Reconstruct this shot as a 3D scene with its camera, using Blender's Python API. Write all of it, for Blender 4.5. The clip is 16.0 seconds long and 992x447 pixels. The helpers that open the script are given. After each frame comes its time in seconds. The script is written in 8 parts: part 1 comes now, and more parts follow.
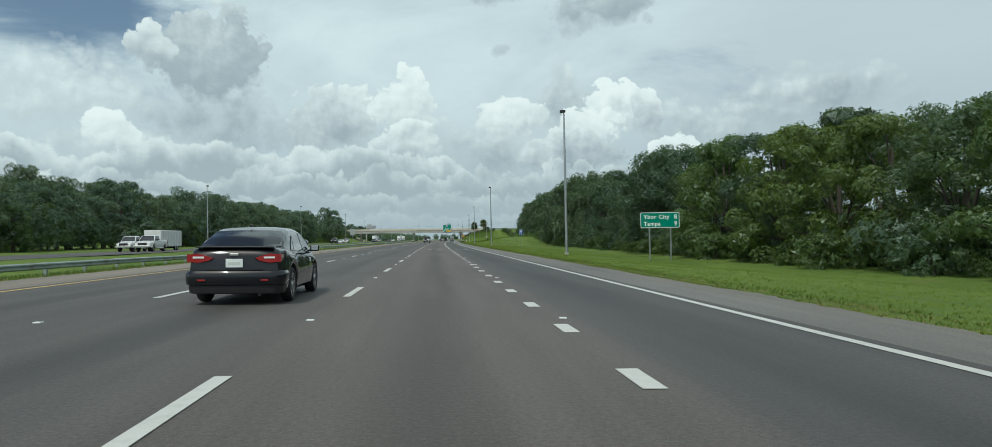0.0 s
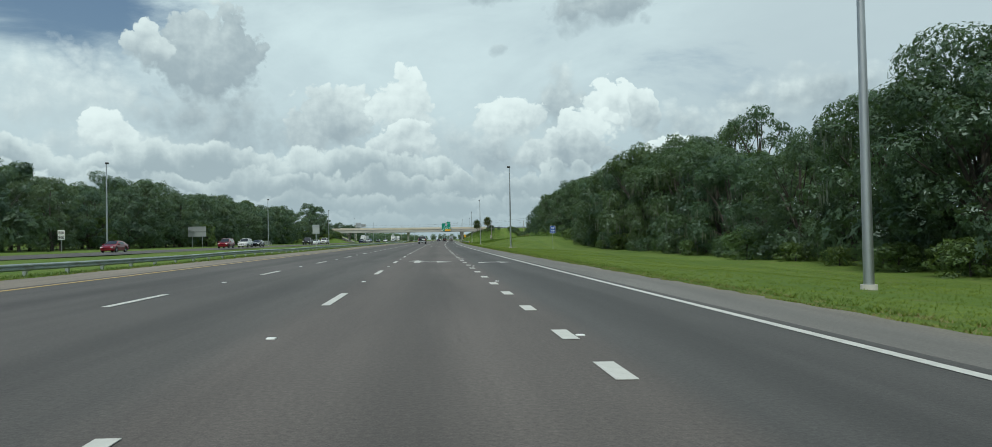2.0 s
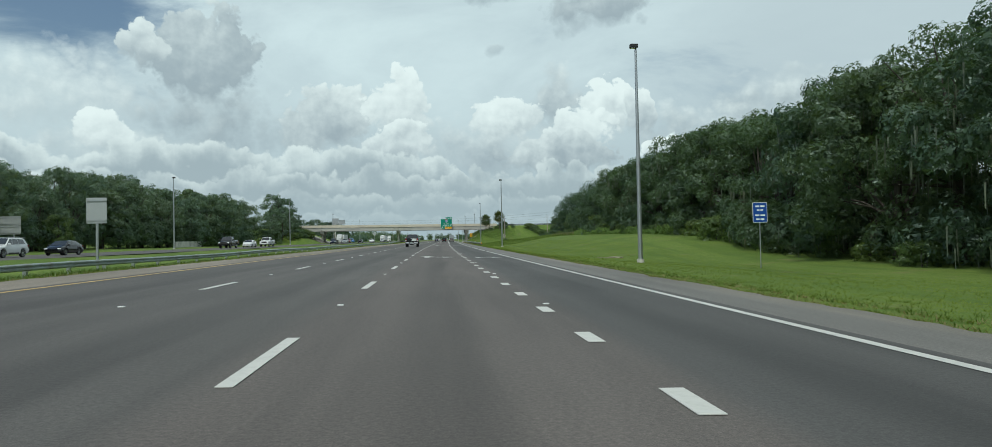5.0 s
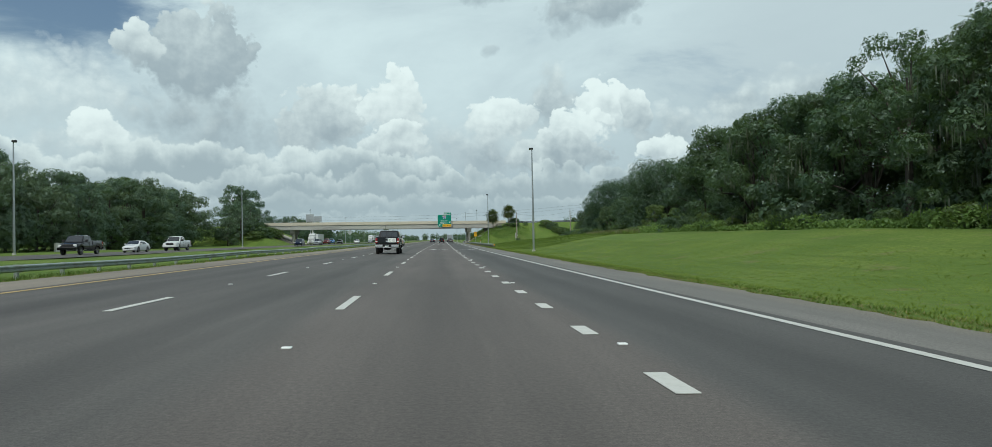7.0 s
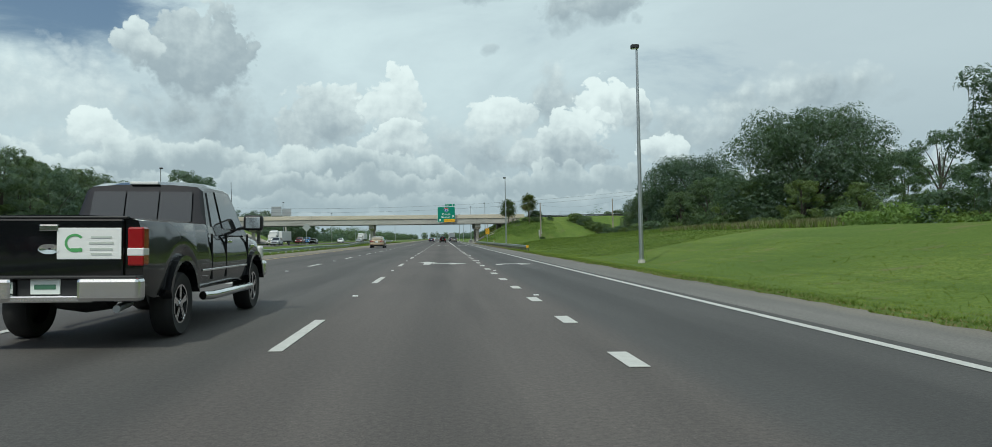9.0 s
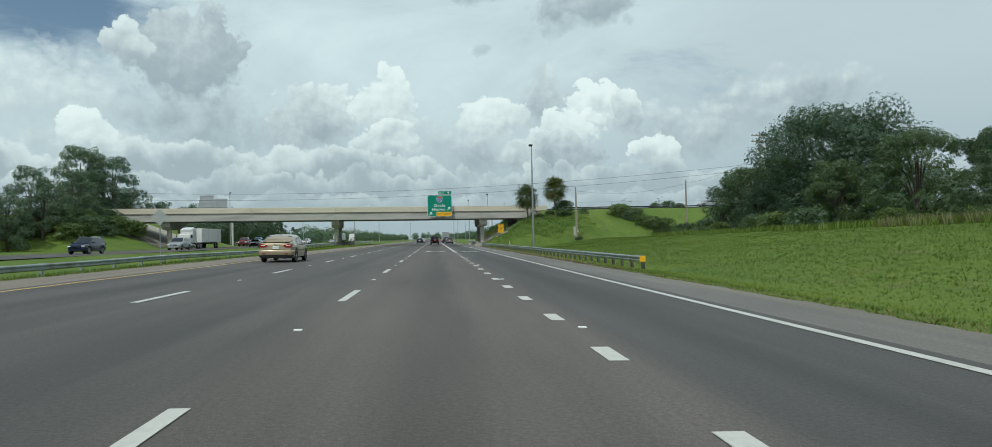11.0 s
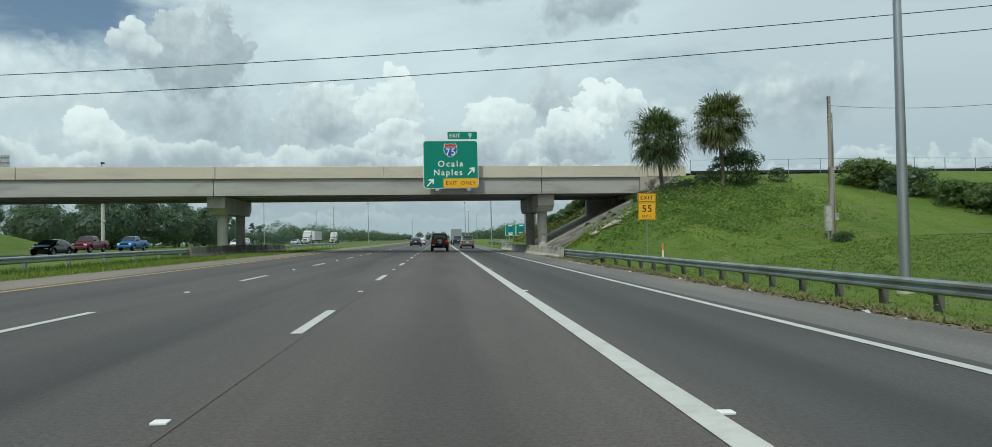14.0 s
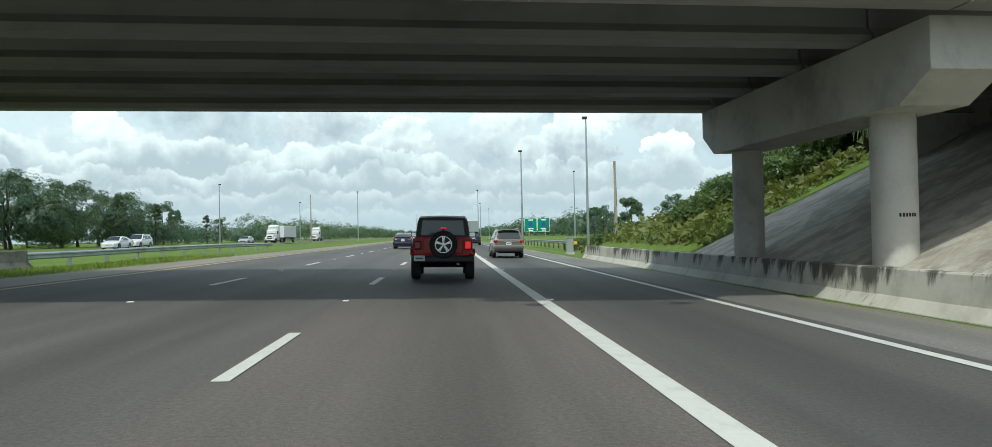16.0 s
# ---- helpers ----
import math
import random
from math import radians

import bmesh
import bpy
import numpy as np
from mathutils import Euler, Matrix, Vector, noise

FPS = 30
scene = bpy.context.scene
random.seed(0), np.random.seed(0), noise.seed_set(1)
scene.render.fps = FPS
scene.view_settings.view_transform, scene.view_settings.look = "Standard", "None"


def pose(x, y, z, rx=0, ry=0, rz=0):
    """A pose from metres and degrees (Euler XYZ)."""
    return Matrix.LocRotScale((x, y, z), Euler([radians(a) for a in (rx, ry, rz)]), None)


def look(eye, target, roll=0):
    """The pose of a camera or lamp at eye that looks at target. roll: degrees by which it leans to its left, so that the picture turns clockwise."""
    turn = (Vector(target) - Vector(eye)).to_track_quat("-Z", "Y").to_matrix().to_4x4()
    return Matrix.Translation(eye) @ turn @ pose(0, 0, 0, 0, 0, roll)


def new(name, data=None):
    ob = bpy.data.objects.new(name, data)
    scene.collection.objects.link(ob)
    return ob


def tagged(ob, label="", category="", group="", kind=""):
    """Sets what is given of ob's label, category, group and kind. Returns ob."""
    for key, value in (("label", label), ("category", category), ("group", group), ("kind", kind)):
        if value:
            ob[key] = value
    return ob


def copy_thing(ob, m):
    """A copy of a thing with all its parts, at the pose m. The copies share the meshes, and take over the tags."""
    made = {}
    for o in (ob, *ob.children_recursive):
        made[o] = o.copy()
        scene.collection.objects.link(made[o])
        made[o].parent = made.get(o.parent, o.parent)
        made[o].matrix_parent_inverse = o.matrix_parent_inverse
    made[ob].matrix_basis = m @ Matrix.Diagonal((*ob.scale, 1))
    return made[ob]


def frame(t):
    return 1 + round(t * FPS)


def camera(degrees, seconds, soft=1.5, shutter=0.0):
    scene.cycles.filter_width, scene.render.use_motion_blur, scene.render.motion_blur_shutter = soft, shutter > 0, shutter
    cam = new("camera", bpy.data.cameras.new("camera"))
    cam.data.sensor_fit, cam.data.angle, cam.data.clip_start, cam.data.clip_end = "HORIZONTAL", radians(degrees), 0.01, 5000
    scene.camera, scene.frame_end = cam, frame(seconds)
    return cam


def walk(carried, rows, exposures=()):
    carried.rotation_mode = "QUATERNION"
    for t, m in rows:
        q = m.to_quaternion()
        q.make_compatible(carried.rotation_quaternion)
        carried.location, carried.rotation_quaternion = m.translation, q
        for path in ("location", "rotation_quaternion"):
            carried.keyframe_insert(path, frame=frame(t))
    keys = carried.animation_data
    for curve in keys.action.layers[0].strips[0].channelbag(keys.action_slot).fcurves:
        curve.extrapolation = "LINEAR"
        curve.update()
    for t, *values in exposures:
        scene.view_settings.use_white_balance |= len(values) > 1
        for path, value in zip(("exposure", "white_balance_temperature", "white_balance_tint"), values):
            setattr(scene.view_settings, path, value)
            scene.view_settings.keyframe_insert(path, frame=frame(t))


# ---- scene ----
EXPO, KELVIN, TINT, SKY_K, SUN_E = -0.1, 6150, -2, 0.10, 2.2

# ---------- the line of the road ----------
# S: metres along the lane line left of the driven lane; d: metres to its right
BEND_START, BEND_END, BEND = 80.0, 300.0, math.radians(-1.5)
CROSSFALL = 0.02


def heading(s):
    return BEND * np.clip((np.asarray(s, float) - BEND_START) / (BEND_END - BEND_START), 0, 1)


_s = np.arange(-400, 4601, 1.0)
_h = heading(_s)
_x = np.concatenate([[0], np.cumsum(-np.sin((_h[1:] + _h[:-1]) / 2))])
_y = np.concatenate([[0], np.cumsum(np.cos((_h[1:] + _h[:-1]) / 2))])
_x -= np.interp(0, _s, _x)
_y -= np.interp(0, _s, _y)


def along(s, d, z=0.0):
    """World places of road coordinates, as an array (n, 3)."""
    s, d, z = np.broadcast_arrays(np.asarray(s, float), np.asarray(d, float), np.asarray(z, float))
    h = heading(s)
    return np.stack([np.interp(s, _s, _x) + d * np.cos(h), np.interp(s, _s, _y) + d * np.sin(h), z], -1)


def spot(s, d, z=0.0, turn=0.0):
    """The pose of a thing at (s, d, z) that faces along the road, turned by some degrees."""
    x, y, zz = along(s, d, z)
    return pose(x, y, zz, 0, 0, math.degrees(float(heading(s))) + turn)


# ---------- camera ----------
LENS_HEIGHT = 1.2246
ROLL = math.degrees(math.atan(CROSSFALL))
cam = camera(67.93, 16.0, 0.8, 0.0)
#      t     S     d    yaw   pitch
WAY = [
    (0.0, 0.0, 1.89, -4.75, 1.13), (0.5, 12.4, 1.92, -4.75, 1.2), (1.0, 25.3, 1.95, -4.8, 1.08),
    (1.5, 37.9, 1.93, -4.95, 1.18), (2.0, 50.8, 1.99, -4.94, 1.14), (2.5, 63.7, 1.98, -4.75, 1.13),
    (3.0, 77.0, 1.95, -4.55, 1.12), (3.5, 91.2, 1.93, -4.4, 1.1), (4.0, 104.3, 1.85, -4.6, 1.15),
    (6.5, 173.1, 1.64, -4.83, 1.13), (7.0, 185.7, 1.67, -4.85, 1.16), (7.5, 198.0, 1.67, -4.75, 1.12),
    (8.0, 213.5, 1.72, -4.6, 1.15), (8.5, 225.9, 1.76, -4.4, 1.2), (9.0, 239.4, 1.78, -4.49, 1.07),
    (11.5, 306.7, 1.85, -4.77, 1.11), (12.0, 319.1, 1.87, -4.77, 1.15), (12.5, 331.9, 1.88, -4.76, 1.25),
    (13.0, 346.7, 1.85, -4.7, 1.08), (13.5, 359.0, 1.87, -4.4, 1.09), (14.0, 372.0, 1.87, -4.3, 1.1),
    (14.5, 386.3, 1.85, -4.2, 1.05), (15.0, 398.2, 1.85, -4.1, 1.03), (15.5, 410.9, 1.88, -4.0, 0.98),
    (16.0, 424.1, 1.92, -3.75, 0.86)]
rows = []
for t, s, d, yaw, pitch in WAY:
    x, y, z = along(s, d, LENS_HEIGHT - CROSSFALL * d)
    rows.append((t, pose(x, y, z, 90 + pitch, ROLL, yaw + math.degrees(float(heading(s))))))
walk(cam, rows, exposures=((0.0, EXPO, KELVIN, TINT), (14.8, EXPO, KELVIN, TINT), (15.5, EXPO + 0.10, KELVIN, TINT), (16.0, EXPO + 0.48, KELVIN, TINT)))

# ---------- sky and sun ----------
SUN_EL, SUN_AZ = 55.0, -150.0  # degrees; the azimuth from the road's direction, clockwise
world = bpy.data.worlds.new("sky")
scene.world = world
world.use_nodes = True
nt = world.node_tree
nt.nodes.clear()


def math_node(tree, op, a, b=None, c=None, clamp=False):
    node = tree.nodes.new("ShaderNodeMath")
    node.operation = op
    node.use_clamp = clamp
    for i, v in enumerate((a, b, c)):
        if v is None:
            continue
        if isinstance(v, (int, float)):
            node.inputs[i].default_value = v
        else:
            tree.links.new(v, node.inputs[i])
    return node.outputs[0]


def mix_color(tree, fac, a, b, blend="MIX"):
    node = tree.nodes.new("ShaderNodeMix")
    node.data_type, node.blend_type = "RGBA", blend
    for sock, v in ((node.inputs[0], fac), (node.inputs[6], a), (node.inputs[7], b)):
        if isinstance(v, (int, float)):
            sock.default_value = v
        elif isinstance(v, tuple):
            sock.default_value = (*v, 1) if len(v) == 3 else v
        else:
            tree.links.new(v, sock)
    return node.outputs[2]


def smooth(tree, v, lo, hi):
    node = tree.nodes.new("ShaderNodeMapRange")
    node.interpolation_type = "SMOOTHSTEP"
    tree.links.new(v, node.inputs[0])
    node.inputs[1].default_value, node.inputs[2].default_value = lo, hi
    return node.outputs[0]


def noise_tex(tree, vec, scale, detail=4.0, rough=0.55, dist=0.0):
    node = tree.nodes.new("ShaderNodeTexNoise")
    node.inputs["Scale"].default_value = scale
    node.inputs["Detail"].default_value = detail
    node.inputs["Roughness"].default_value = rough
    node.inputs["Distortion"].default_value = dist
    if vec is not None:
        tree.links.new(vec, node.inputs["Vector"])
    return node


sky = nt.nodes.new("ShaderNodeTexSky")
sky.sky_type, sky.sun_disc = "NISHITA", False
sky.sun_elevation, sky.sun_rotation = radians(SUN_EL), radians(SUN_AZ)
sky.dust_density, sky.air_density = 3.0, 1.0
coord = nt.nodes.new("ShaderNodeTexCoord")
sep = nt.nodes.new("ShaderNodeSeparateXYZ")
nt.links.new(coord.outputs["Generated"], sep.inputs[0])
az = math_node(nt, "MULTIPLY", math_node(nt, "ARCTAN2", sep.outputs[0], sep.outputs[1]), 57.2958)
el = math_node(nt, "MULTIPLY", math_node(nt, "ARCSINE", sep.outputs[2]), 57.2958)
flat = nt.nodes.new("ShaderNodeCombineXYZ")
nt.links.new(az, flat.inputs[0])
nt.links.new(el, flat.inputs[1])
wisp_map = nt.nodes.new("ShaderNodeMapping")
wisp_map.inputs["Scale"].default_value = (0.05, 0.13, 1)
nt.links.new(flat.outputs[0], wisp_map.inputs[0])
wisp = noise_tex(nt, wisp_map.outputs[0], 1.0, 7.0, 0.6, 0.4)


def billow(vec):
    """Rounded heaps with sharp creases between them, at four sizes."""
    total = None
    for scale, k in ((0.24, 0.62), (0.62, 0.30), (1.5, 0.11), (3.6, 0.045)):
        n = noise_tex(nt, vec, scale, 2.0, 0.5)
        b = math_node(nt, "MULTIPLY", math_node(nt, "ABSOLUTE", math_node(nt, "SUBTRACT", n.outputs["Fac"], 0.5)), 2 * k)
        total = b if total is None else math_node(nt, "ADD", total, b)
    return total


shift = nt.nodes.new("ShaderNodeVectorMath")
shift.operation = "ADD"
shift.inputs[1].default_value = (-0.28, 0.42, 0)
nt.links.new(flat.outputs[0], shift.inputs[0])
heap, heap_off = billow(flat.outputs[0]), billow(shift.outputs[0])
bulge = math_node(nt, "SUBTRACT", heap, 0.16)
# the sides of the heaps that face up and to the sun are lit
soft_n = noise_tex(nt, flat.outputs[0], 0.26, 7.0, 0.55)
relief = math_node(nt, "MULTIPLY_ADD", math_node(nt, "SUBTRACT", heap, heap_off), 1.15, math_node(nt, "MULTIPLY", math_node(nt, "SUBTRACT", soft_n.outputs["Fac"], 0.5), 1.5))
wsep = nt.nodes.new("ShaderNodeSeparateColor")
nt.links.new(soft_n.outputs["Color"], wsep.inputs[0])
az_w = math_node(nt, "MULTIPLY_ADD", math_node(nt, "SUBTRACT", wsep.outputs[0], 0.5), 3.0, az)
el_w = math_node(nt, "MULTIPLY_ADD", math_node(nt, "SUBTRACT", wsep.outputs[1], 0.5), 2.0, el)
# thin blue shows through a bright high veil
sky_dim = mix_color(nt, 1.0, sky.outputs[0], (SKY_K, SKY_K, SKY_K), "MULTIPLY")
blue_gap = math_node(nt, "MULTIPLY", smooth(nt, az, -12.0, -25.0), smooth(nt, el, 10.5, 17.0))
veil_fac = smooth(nt, math_node(nt, "MULTIPLY_ADD", blue_gap, -0.44, wisp.outputs["Fac"]), 0.12, 0.42)
veil_col = mix_color(nt, smooth(nt, wisp.outputs["Fac"], 0.30, 0.70), (0.60, 0.675, 0.725), (0.76, 0.845, 0.88))
right_dim = math_node(nt, "MULTIPLY", smooth(nt, az, 13.0, 28.0), 0.8)
veil_col = mix_color(nt, right_dim, veil_col, (0.56, 0.62, 0.67))
low = smooth(nt, el, 14.0, 1.0)
veil_col = mix_color(nt, math_node(nt, "MULTIPLY", low, 0.85), veil_col, (0.44, 0.51, 0.565))
color = mix_color(nt, veil_fac, sky_dim, veil_col)


def cloud(col, ca, ce, ra, re_, dark, soft_k, cover=0.95):
    """One heap of cloud over col: crisp lit top, grey body that fades out below."""
    u = math_node(nt, "MULTIPLY", math_node(nt, "SUBTRACT", az_w, ca), 1 / ra)
    v = math_node(nt, "MULTIPLY", math_node(nt, "SUBTRACT", el_w, ce), 1 / re_)
    r2 = math_node(nt, "MULTIPLY_ADD", u, u, math_node(nt, "MULTIPLY", v, v))
    inside = math_node(nt, "MULTIPLY_ADD", bulge, 3.4, math_node(nt, "SUBTRACT", 1.0, r2))
    width = math_node(nt, "MULTIPLY_ADD", math_node(nt, "MULTIPLY", v, -1.0, clamp=True), 0.7, 0.10 + soft_k)
    mask = math_node(nt, "DIVIDE", inside, width, clamp=True)
    lit = smooth(nt, math_node(nt, "ADD", math_node(nt, "MULTIPLY_ADD", v, 0.50, relief), 0.45 - 1.15 * dark), -0.75, 0.85)
    body = mix_color(nt, lit, (0.41 - 0.05 * dark, 0.465 - 0.05 * dark, 0.515 - 0.05 * dark), (0.92, 0.965, 0.965))
    return mix_color(nt, math_node(nt, "MULTIPLY", mask, cover), col, body)


# soft grey masses: azimuth, elevation, half width, half height, darkness, softness
for c in ((-15.6, 8.8, 6.0, 3.4, 0.80, 0.9), (-16.4, 13.3, 4.7, 3.7, 0.80, 0.06), (-25.5, 10.4, 6.0, 3.4, 0.20, 1.2), (-22.0, 6.4, 6.5, 2.2, 0.45, 0.9), (13.7, 17.6, 4.6, 2.3, 0.80, 0.45),
          (5.3, 19.0, 3.2, 1.5, 0.76, 0.45), (10.2, 10.2, 2.4, 3.2, 0.56, 0.6), (28.0, 9.4, 7.0, 2.6, 0.66, 0.9), (21.0, 7.6, 5.0, 2.6, 0.64, 0.8), (-36.0, 9.0, 7.0, 3.6, 0.4, 0.9)):
    color = cloud(color, *c, 0.88)
color = cloud(color, 5.4, 14.6, 1.0, 0.5, 0.85, 0.6, 0.45)
color = cloud(color, 4.5, 6.6, 12.0, 3.2, 0.55, 0.9, 0.8)
# bright heaped towers
for c in ((-20.4, 14.0, 1.6, 1.9, 0.42), (-7.2, 9.3, 3.7, 3.1, 0.50), (-1.9, 10.2, 2.6, 3.2, 0.16), (-2.2, 7.4, 3.2, 1.7, 0.34), (5.9, 9.2, 3.1, 2.1, 0.20), (13.9, 9.9, 2.2, 2.6, 0.02), (11.9, 8.0, 2.8, 2.0, 0.14),
          (16.4, 9.4, 1.4, 2.0, 0.34), (10.5, 6.3, 5.2, 1.9, 0.64), (18.7, 6.4, 2.2, 1.6, 0.24), (-23.0, 7.8, 2.2, 1.7, 0.10)):
    color = cloud(color, *c, 0.05)
# rows of low heaps that overlap towards the horizon
for k, (e0, amp, dark, reach) in enumerate(((7.1, 2.0, 0.24, -1.0), (5.4, 1.7, 0.40, 0.0), (3.6, 1.1, 0.52, 0.0), (2.1, 0.7, 0.56, 0.0))):
    lane = nt.nodes.new("ShaderNodeCombineXYZ")
    nt.links.new(az, lane.inputs[0])
    lane.inputs[1].default_value = 37.0 * (k + 1)
    crest = noise_tex(nt, lane.outputs[0], 0.22, 5.0, 0.55)
    top = math_node(nt, "MULTIPLY_ADD", math_node(nt, "SUBTRACT", crest.outputs["Fac"], 0.5), amp * 2, e0)
    if reach:
        top = math_node(nt, "MULTIPLY_ADD", smooth(nt, az, -1.0, 5.0), reach * 2.5, top)
    top = math_node(nt, "MULTIPLY_ADD", bulge, 3.9, top)
    under = math_node(nt, "SUBTRACT", top, el)
    mask = smooth(nt, under, -0.05, 0.34)
    lit = smooth(nt, math_node(nt, "ADD", math_node(nt, "MULTIPLY_ADD", under, -0.50, relief), 0.66 - dark), -0.55, 0.70)
    body = mix_color(nt, lit, (0.41, 0.47, 0.515), (0.82 - 0.05 * k, 0.87 - 0.05 * k, 0.875 - 0.045 * k))
    color = mix_color(nt, math_node(nt, "MULTIPLY", mask, 0.92), color, body)
haze = smooth(nt, el, 4.5, 0.0)
color = mix_color(nt, math_node(nt, "MULTIPLY", haze, 0.65), color, (0.46, 0.535, 0.585))
below = smooth(nt, el, -0.3, -2.0)
color = mix_color(nt, below, color, (0.10, 0.11, 0.09))
back = nt.nodes.new("ShaderNodeBackground")
back.inputs["Strength"].default_value = 1.0
nt.links.new(color, back.inputs[0])
wout = nt.nodes.new("ShaderNodeOutputWorld")
nt.links.new(back.outputs[0], wout.inputs[0])

sun_data = bpy.data.lights.new("sun", "SUN")
sun_data.energy, sun_data.angle, sun_data.color = SUN_E, radians(1.2), (1.0, 0.95, 0.87)
sun = new("sun", sun_data)
_a, _e = radians(SUN_AZ), radians(SUN_EL)
sun.matrix_world = look((0, 0, 0), (-math.sin(_a) * math.cos(_e), -math.cos(_a) * math.cos(_e), -math.sin(_e)))

# ---------- materials ----------
def material(name, color, rough=0.6, metal=0.0, var=0.12, scale=2.0, fine=40.0, bump=0.0, dirt=None, dirt_amount=0.0,
             dirt_scale=1.2, per_object=0.0, coat=0.0, stretch=(1, 1, 1), dirt_from=0.45, dirt_to=0.7):
    m = bpy.data.materials.new(name)
    m.use_nodes = True
    tree = m.node_tree
    bsdf = tree.nodes["Principled BSDF"]
    tc = tree.nodes.new("ShaderNodeTexCoord")
    mp = tree.nodes.new("ShaderNodeMapping")
    mp.inputs["Scale"].default_value = stretch
    tree.links.new(tc.outputs["Object"], mp.inputs[0])
    big = noise_tex(tree, mp.outputs[0], scale, 5.0)
    small = noise_tex(tree, mp.outputs[0], fine, 4.0)
    both = math_node(tree, "MULTIPLY_ADD", big.outputs["Fac"], 0.65, math_node(tree, "MULTIPLY", small.outputs["Fac"], 0.35))
    k = math_node(tree, "MULTIPLY_ADD", math_node(tree, "SUBTRACT", both, 0.5), var * 4, 1.0)
    if per_object:
        info = tree.nodes.new("ShaderNodeObjectInfo")
        k = math_node(tree, "MULTIPLY", k, math_node(tree, "MULTIPLY_ADD", math_node(tree, "SUBTRACT", info.outputs["Random"], 0.5), per_object * 2, 1.0))
    comb = tree.nodes.new("ShaderNodeCombineColor")
    for i in range(3):
        tree.links.new(k, comb.inputs[i])
    col = mix_color(tree, 1.0, color, comb.outputs[0], "MULTIPLY")
    if dirt:
        stain = noise_tex(tree, mp.outputs[0], dirt_scale, 7.0, 0.65, 0.3)
        col = mix_color(tree, math_node(tree, "MULTIPLY", smooth(tree, stain.outputs["Fac"], dirt_from, dirt_to), dirt_amount), col, dirt)
    tree.links.new(col, bsdf.inputs["Base Color"])
    bsdf.inputs["Roughness"].default_value = rough
    bsdf.inputs["Metallic"].default_value = metal
    bsdf.inputs["Coat Weight"].default_value = coat
    bsdf.inputs["Coat Roughness"].default_value = 0.04
    if bump:
        bn = tree.nodes.new("ShaderNodeBump")
        bn.inputs["Strength"].default_value = bump
        bn.inputs["Distance"].default_value = 0.02
        tree.links.new(both, bn.inputs["Height"])
        tree.links.new(bn.outputs[0], bsdf.inputs["Normal"])
    return m


